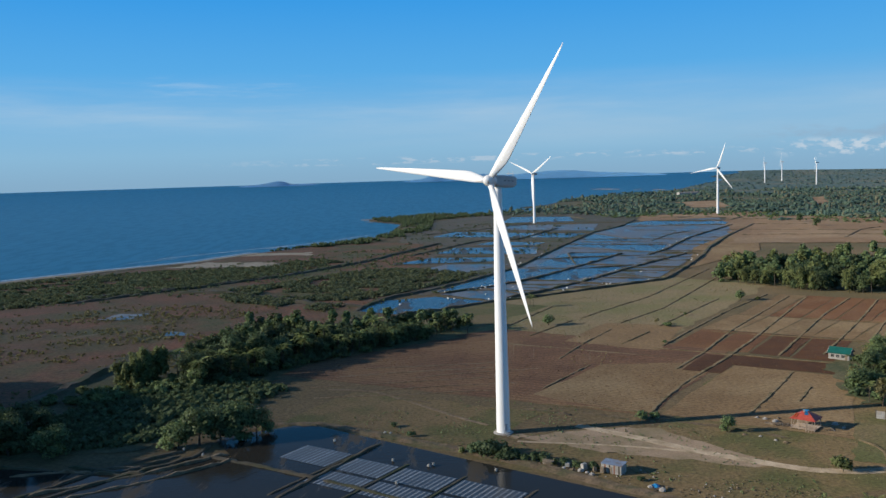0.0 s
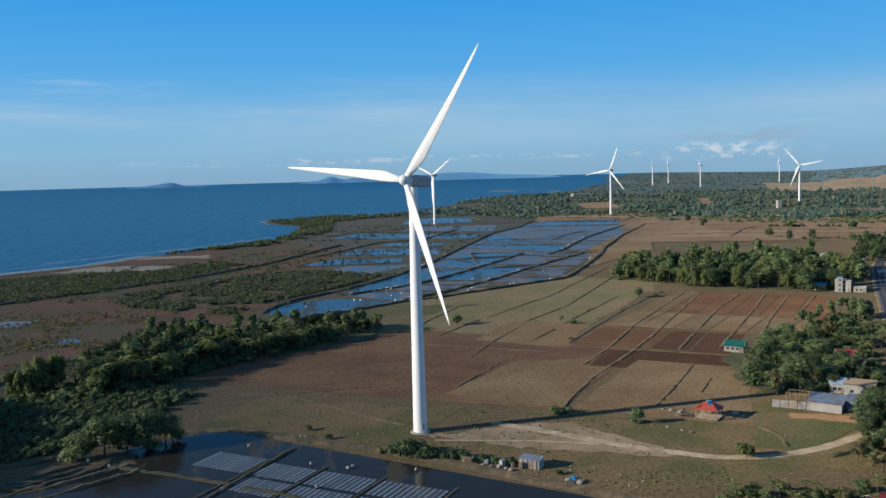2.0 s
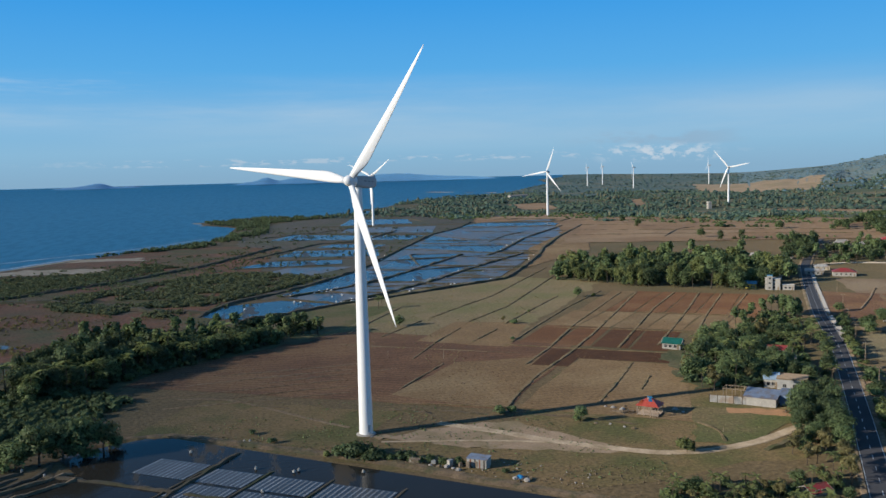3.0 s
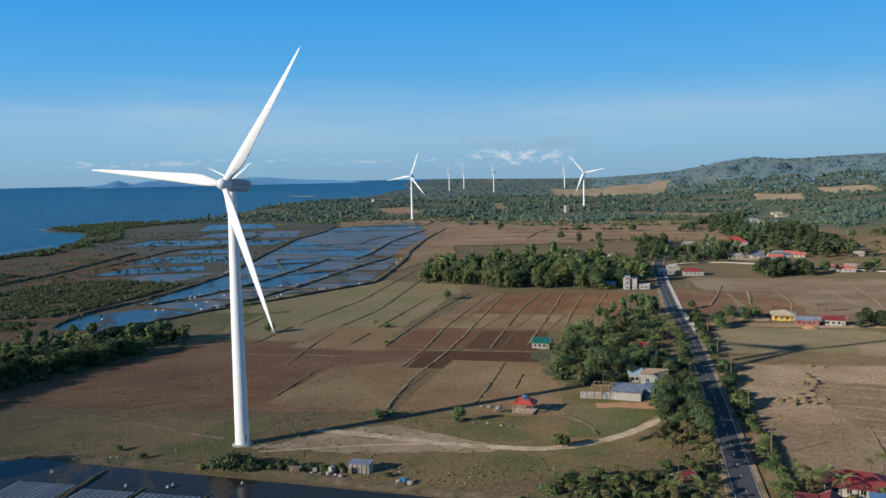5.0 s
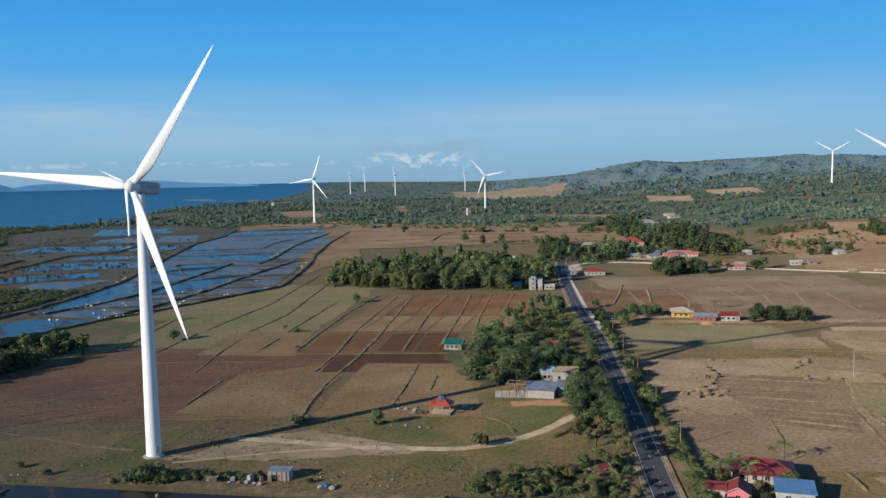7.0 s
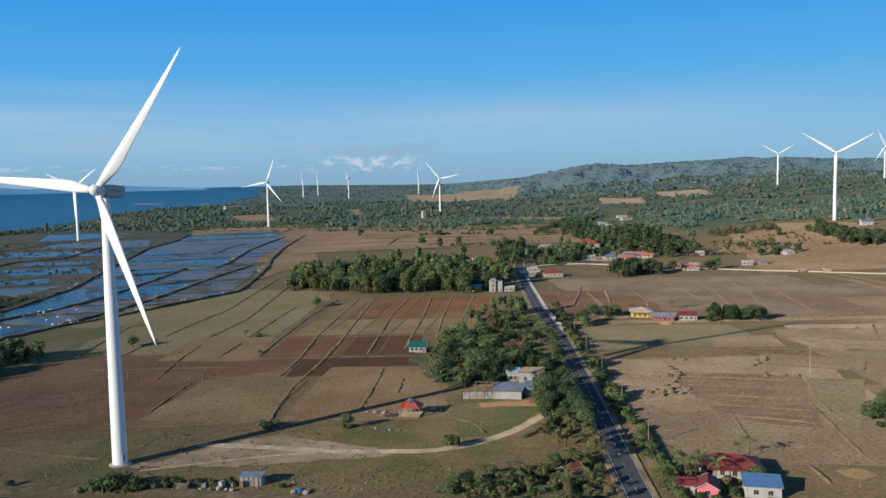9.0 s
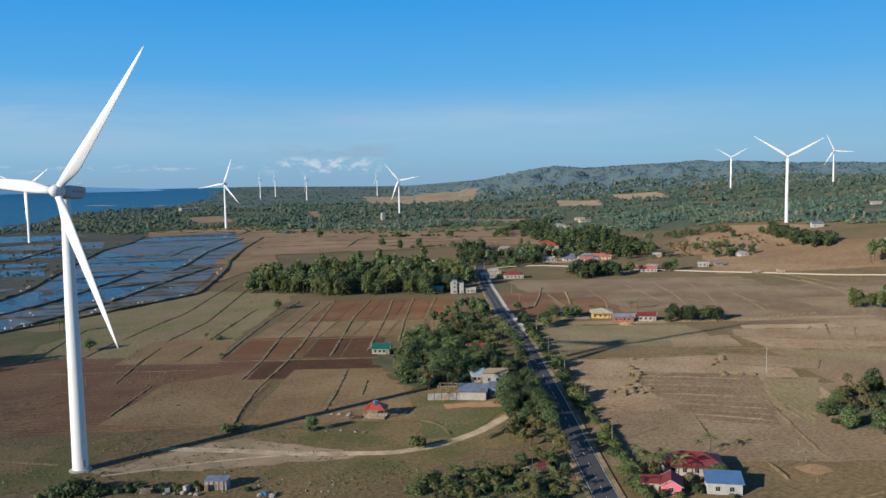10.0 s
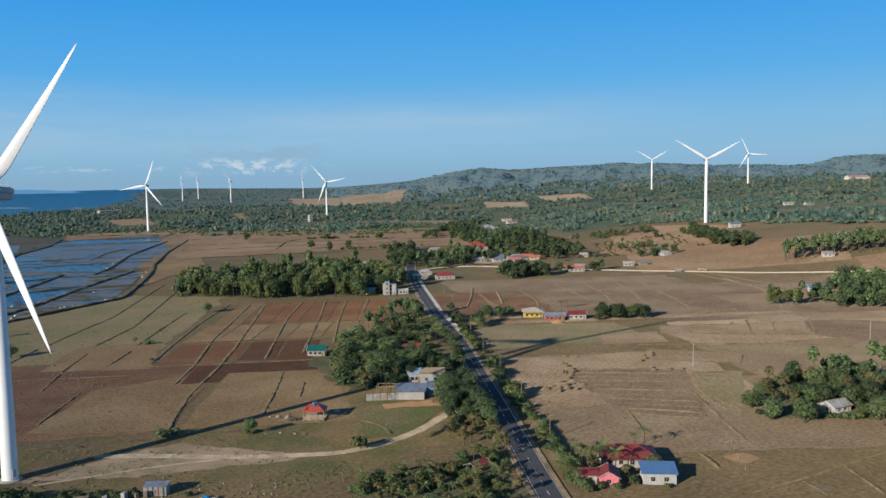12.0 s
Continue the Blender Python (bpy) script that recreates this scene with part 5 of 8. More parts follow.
def tree_proto(kind, seed, k=1.0):
    """(trunk mesh, crown mesh, height) of one tree of that kind."""
    rnd = np.random.RandomState(seed)
    if kind == "round":          # mango-like, dense and domed
        lumps = [(0, 0, 5.2, 2.6, 2.4)] + [(2.2 * math.cos(t) * rnd.uniform(0.7, 1.3), 2.2 * math.sin(t) * rnd.uniform(0.7, 1.3), rnd.uniform(1.5, 6.0), rnd.uniform(1.3, 2.0), rnd.uniform(1.1, 1.8)) for t in np.arange(0, 10.5, 0.85)]
        return trunk_mesh(rnd, 4.0, 0.32, 5, 1.6), crown_mesh("crown", rnd, lumps, int(1650 * k), 0.27 / k ** 0.5, M_LEAF), 8
    if kind == "dark":
        lumps = [(0, 0, 6.4, 2.4, 2.6)] + [(1.9 * math.cos(t) * rnd.uniform(0.6, 1.3), 1.9 * math.sin(t) * rnd.uniform(0.6, 1.3), rnd.uniform(1.5, 8.0), rnd.uniform(1.2, 1.9), rnd.uniform(1.1, 1.8)) for t in np.arange(0, 10.0, 0.75)]
        return trunk_mesh(rnd, 4.6, 0.34, 5, 1.8), crown_mesh("crown", rnd, lumps, int(1650 * k), 0.27 / k ** 0.5, M_LEAF_DARK), 9.5
    if kind == "bamboo":         # tall feathery clump
        lumps = [(rnd.uniform(-2.2, 2.2), rnd.uniform(-2.2, 2.2), rnd.uniform(2.4, 9.5), rnd.uniform(0.9, 1.5), rnd.uniform(1.6, 2.4)) for _ in range(14)]
        return bm_mesh("culm", add_tube(bmesh.new(), (0.3, 0, -0.2), (1.9, 0, 8.5), 0.07, 0.03, 5), M_LEAF_DRY), crown_mesh("crown", rnd, lumps, int(1700 * k), 0.28 / k ** 0.5, M_LEAF_LIGHT, 0.55), 11
    if kind == "thin":           # open, dry-season crown
        lumps = [(rnd.uniform(-1.8, 1.8), rnd.uniform(-1.8, 1.8), rnd.uniform(3.4, 7.0), rnd.uniform(0.8, 1.4), rnd.uniform(0.7, 1.2)) for _ in range(9)]
        return trunk_mesh(rnd, 4.2, 0.24, 7, 1.9), crown_mesh("crown", rnd, lumps, int(900 * k), 0.25 / k ** 0.5, M_LEAF_DRY, 0.4), 7.5
    if kind == "tall":           # straight plantation stem
        lumps = [(rnd.uniform(-1.0, 1.0), rnd.uniform(-1.0, 1.0), rnd.uniform(7, 12.5), rnd.uniform(1.1, 1.8), rnd.uniform(1.1, 1.7)) for _ in range(8)]
        return trunk_mesh(rnd, 9.0, 0.24, 3, 1.2), crown_mesh("crown", rnd, lumps, int(1100 * k), 0.29 / k ** 0.5, M_LEAF, 0.7), 13.5
    lumps = [(rnd.uniform(-1.1, 1.1), rnd.uniform(-1.1, 1.1), rnd.uniform(0.6, 1.5), rnd.uniform(0.6, 1.1), rnd.uniform(0.6, 1.0)) for _ in range(7)]
    return trunk_mesh(rnd, 0.8, 0.1, 4, 0.6), crown_mesh("crown", rnd, lumps, int(600 * k), 0.22 / k ** 0.5, M_LEAF_DARK if kind == "shrub" else M_LEAF if seed % 2 else M_LEAF_LIGHT, 0.6), 2.3


PROTOS = {k: [tree_proto(k, 11 * i + 3 + len(k)) for i in range(n)] for k, n in (("round", 4), ("dark", 4), ("bamboo", 3), ("thin", 3), ("tall", 2), ("bush", 3), ("shrub", 2))}
LITE = {k: [tree_proto(k, 11 * i + 3 + len(k), 0.2) for i in range(len(v))] for k, v in PROTOS.items()}      # for joined groups
LABELS = {"round": ("tree", "leafy green broadleaf tree with a domed crown", "tree"), "dark": ("tree", "dense dark green broadleaf tree", "tree"),
          "bamboo": ("bamboo", "tall yellow-green bamboo clump with feathery tops", "bamboo"), "thin": ("tree", "open-crowned tree with sparse dry leaves", "tree"),
          "tall": ("tree", "straight tall plantation tree with high crown", "tree"), "bush": ("bush", "low rounded green bush on dry ground", "bush"), "shrub": ("bush", "low dark green shrub on the bank", "bush")}
RND = np.random.RandomState(5)


def frond_mesh():
    """A drooping palm frond along +X, ribbed with paired leaflets."""
    verts, faces = [], []
    n = 11
    for k in range(n):
        s = k / (n - 1)
        x, z = 3.6 * s - 0.5 * s ** 3, 1.0 * s - 2.3 * s * s
        w = 0.75 * math.sin(math.pi * min(1, 0.12 + s * 0.86)) ** 0.7
        for side in (-1, 1):
            b = len(verts)
            verts += [(x, 0.03 * side, z), (x + 0.22, 0.03 * side, z - 0.02), (x + 0.55, side * w, z - 0.42 * w), (x + 0.38, side * w, z - 0.46 * w)]
            faces.append((b, b + 1, b + 2, b + 3))
    return mesh_from("frond", verts, faces, M_PALM)


FROND = frond_mesh()


def palm_trunk(seed):
    r = np.random.RandomState(seed)
    bm = bmesh.new()
    p = Vector((0, 0, -0.3))
    lean = Vector((r.uniform(-0.12, 0.12), r.uniform(-0.12, 0.12), 1))
    for k in range(5):
        q = p + lean * 1.55
        add_tube(bm, p, q, 0.2 - 0.02 * k, 0.18 - 0.02 * k, 7)
        lean.x *= 0.8
        lean.y *= 0.8
        p = q
    return bm_mesh("trunk", bm, M_BARK, True), p


PALM_TRUNKS = [palm_trunk(s) for s in range(3)]


def palm(x, y, size=1.0):
    t = empty("coconut_palm", pose(x, y, ground_z(x, y), 0, 0, RND.uniform(0, 360)) @ Matrix.Scale(size, 4))
    tagged(t, "coconut palm with a slim trunk and drooping fronds", "palm tree")
    me, top = PALM_TRUNKS[RND.randint(3)]
    part("trunk", me, M_BARK, t)
    for k in range(13):
        f = part("frond", FROND, M_PALM, t)
        f.matrix_basis = Matrix.Translation(top) @ pose(0, 0, 0, 0, RND.uniform(-38, 28), k * 27.7 + RND.uniform(-9, 9)) @ Matrix.Scale(RND.uniform(0.8, 1.1), 4)


def tree(kind, x, y, size=1.0):
    if kind == "palm":
        return palm(x, y, size)
    name, label, cat = LABELS[kind]
    tr, cr, _ = PROTOS[kind][RND.randint(len(PROTOS[kind]))]
    t = empty(name, pose(x, y, ground_z(x, y), 0, 0, RND.uniform(0, 360)) @ Matrix.Diagonal((size * RND.uniform(0.9, 1.15), size * RND.uniform(0.9, 1.15), size * RND.uniform(0.85, 1.15), 1)))
    tagged(t, label, cat)
    for k in range(6 if kind == "bamboo" else 1):
        part("culm" if kind == "bamboo" else "trunk", tr, M_BARK, t).rotation_euler = (0, 0, k * 1.05)
    part("crown", cr, M_LEAF, t)
    return t


def read_mesh(me):
    v = np.empty(len(me.vertices) * 3)
    me.vertices.foreach_get("co", v)
    n = np.empty(len(me.vertices) * 3)
    me.vertices.foreach_get("normal", n)
    return v.reshape(-1, 3), [list(p.vertices) for p in me.polygons], [p.material_index for p in me.polygons], [m for m in me.materials], NORMALS.get(me.name, n.reshape(-1, 3))


def joined(name, places, label):
    """Many trees (kind, x, y, size) as one carpet, where nobody could count them."""
    V, NV, F, MI, mats, base, cache = [], [], [], [], [], 0, {}
    gz = height(np.array([p[1] for p in places]), np.array([p[2] for p in places]))
    for (kind, x, y, size), z in zip(places, gz):
        kind = "tall" if kind == "palm" else kind
        for me in LITE[kind][RND.randint(len(LITE[kind]))][:2]:
            if me.name not in cache:
                cache[me.name] = read_mesh(me)
            v, f, mi, ms, nv = cache[me.name]
            for m in ms:
                if m not in mats:
                    mats.append(m)
            t = RND.uniform(0, 6.28)
            c, q = math.cos(t) * size, math.sin(t) * size
            V.append(np.stack([v[:, 0] * c - v[:, 1] * q + x, v[:, 0] * q + v[:, 1] * c + y, v[:, 2] * size + z], 1))
            c, q = math.cos(t), math.sin(t)
            NV.append(np.stack([nv[:, 0] * c - nv[:, 1] * q, nv[:, 0] * q + nv[:, 1] * c, nv[:, 2]], 1))
            F += [[i + base for i in p] for p in f]
            MI += [mats.index(ms[i]) for i in mi]
            base += len(v)
    me = bpy.data.meshes.new(name)
    me.from_pydata(np.concatenate(V).tolist(), [], F)
    for m in mats:
        me.materials.append(m)
    me.polygons.foreach_set("material_index", MI)
    set_normals(me, np.concatenate(NV))
    return tagged(new(name, me), label, "woodland", kind="stuff")


def inside(poly, x, y):
    c = False
    for (ax, ay), (bx, by) in zip(poly, poly[1:] + poly[:1]):
        if (ay > y) != (by > y) and x < (bx - ax) * (y - ay) / (by - ay) + ax:
            c = not c
    return c


def grove(poly, count, kinds, size=(0.8, 1.25), gap=3.2, keep_off=(), solo=999, label="dense green trees growing close together"):
    """Trees scattered in a plan polygon, no closer than gap, clear of the houses and view gaps in keep_off (x, y,
    radius).
    """
    xs, ys = [p[0] for p in poly], [p[1] for p in poly]
    done, tries = [], 0
    names = [k for k, w in kinds for _ in range(w)]
    while len(done) < count and tries < count * 40:
        tries += 1
        x, y = RND.uniform(min(xs), max(xs)), RND.uniform(min(ys), max(ys))
        if not inside(poly, x, y) or any((x - a) ** 2 + (y - b) ** 2 < gap * gap for a, b in done) or any((x - a) ** 2 + (y - b) ** 2 < r * r for a, b, r in keep_off):
            continue
        done.append((x, y))
    done.sort(key=lambda p: p[0] ** 2 + p[1] ** 2)
    spots = [(names[RND.randint(len(names))], x, y, RND.uniform(*size)) for x, y in done]
    for q in spots[:solo]:
        tree(*q)
    if spots[solo:]:
        joined("tree_group", spots[solo:], label)


VILLAGE_PLAN = [(394, 566), (510, 602), (517, 587), (526, 622), (732, 765), (626, 496), (631, 684), (593, 570), (417, 646), (398, 660), (529, 640), (586, 712), (542, 743), (560, 722), (624, 660), (749, 780), (710, 409), (739, 385), (545, 590)]
# houses, plus gaps towards the camera that keep some of them in view
HOUSE_CLEARINGS = [(x, y, 9) for x, y in VILLAGE_PLAN] + [(x - 4, y - 8, 5) for x, y in VILLAGE_PLAN] + [(160, 342, 9), (145, 255, 13), (172, 268, 9), (165, 262, 8), (304, 487, 9), (292, 496, 7), (153, 158, 12), (145, 139, 9), (133, 147, 8), (240, 140, 9), (233, 136.5, 8), (225, 132, 8), (218, 128, 7), (235, 132, 8), (230, 124, 6), (386, 530, 11), (308, 351, 9), (308, 331, 10), (319, 327, 9), (575, 712, 19), (532, 600, 12), (546, 606, 12), (333, 530, 8), (190, 301, 6), (186, 285, 6), (197, 318, 6), (112, 257, 8), (117, 178, 4), (505, 287, 9), (490, 600, 14), (505, 606, 15), (520, 594, 14), (536, 584, 12), (541, 602, 13), (500, 622, 11), (614, 668, 11), (625, 682, 9), (548, 668, 11), (556, 682, 9)]
# belt between the harrowed field and the marsh
grove([(-101, 322), (-79, 342), (-62, 364), (-52, 400), (-92, 425), (-108, 385), (-113, 350)], 92, [("dark", 6), ("round", 2), ("palm", 3)], (1.0, 1.5), 4.0, (), 44)
grove([(-66, 364), (-36, 386), (-12, 408), (14, 430), (10, 446), (-14, 442), (-60, 420)], 80, [("dark", 5), ("round", 2), ("palm", 3)], (0.8, 1.1), 3.6, (), 34)
grove([(-97, 318), (-78, 338), (-60, 362), (-34, 384), (-10, 406), (-16, 412), (-42, 394), (-70, 372), (-90, 345), (-104, 328)], 54, [("bush", 3), ("shrub", 2)], (1.2, 1.9), 2.4, (), 16, "low green bushes below the tree belt")
# two unseen groves out of view on the left, added to shade the undergrowth
grove([(-230, 212), (-140, 222), (-160, 258), (-186, 300), (-208, 332), (-240, 330)], 120, [("dark", 4), ("round", 1)], (1.7, 2.3), 4.2, (), 0)
grove([(-164, 256), (-173, 284), (-186, 303), (-206, 303), (-192, 256)], 34, [("dark", 4), ("round", 1)], (2.4, 2.9), 4.5, (), 0)
for x, y, k in ((-128, 334, 1.2), (-124, 337, 1.35), (-120, 333, 1.35), (-132, 331, 1.0), (-116, 337, 1.2), (-123, 330, 1.2), (-119, 340, 1.3), (-127, 328, 0.9)):
    tree("bamboo", x, y, k)
grove([(-160, 236), (-131, 246), (-128, 262), (-160, 270)], 14, [("dark", 3), ("round", 1)], (1.0, 1.4), 4)
for k, x, y, s in (("round", -119, 244, 1.35), ("round", -83, 250, 1.2), ("round", -77, 252, 1.45), ("dark", -71, 254, 1.2), ("round", -66, 257, 1.55), ("thin", -61, 259, 1.4), ("round", -60, 262, 1.1), ("palm", -30, 456, 1.0), ("palm", -14, 446, 0.9), ("palm", 10, 423, 1.1), ("palm", 2, 428, 0.8), ("round", 53, 437, 0.9),
                   ("palm", 49.5, 498, 1.0), ("palm", 52, 500, 0.8), ("round", 176, 501, 0.8), ("bush", 186, 500, 1.0), ("round", 84, 250, 0.62), ("bush", 62, 266, 1.2), ("bush", 66, 267, 0.9), ("bush", 102, 214, 1.7), ("thin", 108, 430, 0.5),
                   ("bush", 112, 425, 1.1), ("bush", 100, 384, 0.7), ("bush", 130, 455, 0.7), ("round", 205, 600, 0.9), ("round", 213, 605, 1.0), ("dark", 222, 612, 0.9), ("round", 234, 632, 0.8), ("bush", 192, 585, 1.0), ("round", 152, 146, 0.6), ("thin", 148, 168, 0.5)):
    tree(k, x, y, s)
for x, y, k in ((5, 236, 1.5), (8, 234.5, 1.8), (11, 233.5, 1.9), (14, 232, 1.7), (10, 237, 1.5), (16.5, 231, 1.2), (22, 229, 1.2), (25, 227.5, 1.3), (30, 224.5, 0.9), (37, 221, 0.9), (-19, 265, 0.7), (-13, 255, 0.8), (48, 212, 0.6)):
    tree("shrub", x + 1.0, y, k)
for x, y, k in ((19, 230, 0.9), (27, 226, 0.8), (33, 223, 0.7), (2, 238, 0.7), (34.5, 222, 0.6)):
    tree("bush", x + 1.0, y, k)
grove([(-152, 306), (-134, 297), (-112, 312), (-98, 334), (-104, 342), (-130, 330)], 62, [("bush", 1)], (1.0, 1.7), 2.4, (), 12, "low green bushes below the tree belt")
for x, y in ((-86, 249), (-64, 255), (-117, 245)):
    tree("bush", x, y, 1.5)
# the grove below the houses of the north road
grove([(190, 592), (233, 528), (290, 490), (338, 518), (385, 592), (362, 650), (285, 665), (212, 640)], 290, [("dark", 3), ("round", 4), ("bamboo", 3), ("palm", 1), ("tall", 1)], (0.75, 1.6), 4.0, HOUSE_CLEARINGS, 60)
grove([(195, 590), (233, 530), (246, 540), (212, 610)], 22, [("bamboo", 1)], (0.8, 1.1), 3.5)
# house gardens west of the road
grove([(160, 331), (134, 276), (150, 268), (180, 276), (193, 292), (262, 400), (252, 408), (222, 384), (182, 352)], 105, [("palm", 4), ("round", 4), ("dark", 1), ("thin", 1)], (0.7, 1.1), 3.6, HOUSE_CLEARINGS, 80)
grove([(150, 216), (166, 240), (186, 274), (178, 280), (158, 250), (142, 222)], 22, [("round", 2), ("dark", 2)], (0.75, 1.0), 3.5, HOUSE_CLEARINGS)
grove([(74, 179), (86, 187), (100, 188), (112, 185), (123, 186), (128, 180), (120, 168), (108, 152), (90, 146), (72, 168)], 62, [("round", 1), ("palm", 5), ("thin", 5)], (0.4, 0.62), 2.9, HOUSE_CLEARINGS)
grove([(74, 182), (86, 190), (100, 191), (114, 188), (126, 188), (124, 172), (112, 156), (90, 150), (72, 172)], 46, [("bush", 3), ("shrub", 1)], (0.7, 1.2), 2.0, HOUSE_CLEARINGS, 14, "low green bushes below roadside palms")
grove([(122, 182), (136, 200), (148, 216), (142, 222), (128, 204)], 14, [("thin", 3), ("round", 1)], (0.5, 0.8), 3.0)
grove([(160, 331), (136, 278), (150, 270), (180, 278), (193, 294), (258, 398), (250, 404), (222, 382), (182, 350)], 110, [("bush", 3), ("shrub", 2)], (1.0, 1.8), 2.8, HOUSE_CLEARINGS, 0, "low green bushes filling the gardens")
# trees leaning over the west verge
for k, x, y, z in (("thin", 128.5, 180, 0.8), ("thin", 132, 185, 0.9), ("palm", 130, 189, 0.75), ("thin", 135, 191, 0.85), ("thin", 138.5, 196, 0.8), ("round", 144.5, 205, 0.85), ("round", 148.5, 211, 1.0), ("dark", 152.5, 217, 1.0), ("round", 155, 222, 1.05),
                   ("round", 160, 231, 0.9), ("dark", 164, 237, 1.0), ("round", 168, 243, 0.95), ("palm", 174, 250, 0.9), ("round", 178, 256, 0.7), ("palm", 185, 266, 1.0), ("dark", 190, 275, 0.9), ("round", 196, 283, 0.8), ("palm", 201, 291, 1.0), ("dark", 207, 299, 0.9),
                   ("palm", 213, 309, 1.05), ("palm", 217, 318, 1.1), ("round", 224, 327, 0.8), ("palm", 226, 335, 1.1), ("palm", 236, 350, 1.0), ("palm", 231, 345, 1.1), ("round", 243, 362, 0.7), ("palm", 221, 330, 1.15), ("palm", 210, 318, 1.1), ("palm", 228, 352, 1.1), ("palm", 238, 366, 1.0)):
    tree(k, x, y, z)
# hedge on the east verge
for k in range(110):
    s = RND.uniform(0, 1) ** 1.5
    p = np.array((127, 152.5)) * (1 - s) + np.array((277, 391)) * s
    tree(("bush", "bush", "shrub")[RND.randint(3) if s > 0.25 else 0], p[0] + RND.uniform(0.3, 4.0), p[1] - RND.uniform(0, 2.5), 0.45 + 1.5 * RND.uniform(0, 1) ** 2 if s > 0.25 else RND.uniform(0.6, 1.1))
for x, y, k in ((165.5, 160, 0.75), (163.5, 162, 0.55), (142.5, 151.5, 0.85), (141, 154.5, 0.95), (138.5, 156, 0.9), (129, 156, 0.75), (132, 158, 0.6), (143.5, 158, 0.65), (127.5, 152, 0.6)):
    tree("palm", x, y, k)
for k in range(46):
    p = np.array((124.5, 148)) + np.array((0.555, 0.832)) * 1.35 * k
    tree("bush", p[0] + 2.4 + RND.uniform(-0.5, 0.5), p[1] - 1.2 + RND.uniform(-0.5, 0.5), RND.uniform(0.62, 0.92))
# gardens east of the road
for k, x, y, z in (("bush", 131, 146.5, 0.8), ("bush", 134, 143.8, 0.7), ("shrub", 139.5, 143, 0.8), ("bush", 141.2, 144.8, 0.9), ("thin", 141.5, 147, 0.5), ("bush", 143.8, 135.6, 0.6),
                   ("bush", 233, 140, 1.0), ("bush", 236, 134.5, 1.1), ("shrub", 234, 137.5, 0.9), ("bush", 239, 132, 1.2), ("thin", 232, 143, 0.6), ("round", 244, 133, 0.6), ("round", 231, 146, 0.55)):
    tree(k, x, y, z)
grove([(126, 158), (146, 172), (150, 160), (136, 146)], 14, [("palm", 3), ("thin", 1), ("bush", 2)], (0.45, 0.75), 2.6, HOUSE_CLEARINGS)
grove([(216, 150), (224, 163), (256, 178), (300, 168), (310, 128), (250, 112), (228, 130)], 84, [("round", 6), ("dark", 1), ("palm", 1), ("thin", 3)], (0.62, 1.0), 3.3, HOUSE_CLEARINGS, 56)
grove([(217, 151), (224, 163), (256, 178), (300, 168), (296, 128), (250, 116), (238, 124), (229, 136)], 90, [("bush", 3), ("shrub", 2)], (0.7, 1.2), 2.4, HOUSE_CLEARINGS, 20, "low green bushes below garden trees")
grove([(322, 316), (344, 300), (356, 308), (332, 326)], 16, [("round", 3), ("dark", 2), ("palm", 1)], (0.7, 1.0), 3.5, HOUSE_CLEARINGS)
grove([(283, 362), (300, 352), (304, 372), (290, 384)], 6, [("round", 1)], (0.6, 0.9), 3.5, HOUSE_CLEARINGS)
grove([(444, 274), (460, 238), (480, 205), (580, 240), (570, 300), (505, 280)], 100, [("round", 3), ("dark", 3), ("palm", 1)], (0.8, 1.15), 4.5, HOUSE_CLEARINGS, 0)
grove([(436, 278), (448, 268), (452, 276), (442, 284)], 5, [("bamboo", 1)], (0.9, 1.1), 3, HOUSE_CLEARINGS)
grove([(612, 372), (640, 352), (720, 300), (740, 330), (650, 392)], 90, [("tall", 1)], (0.9, 1.2), 4.5, (), 0)
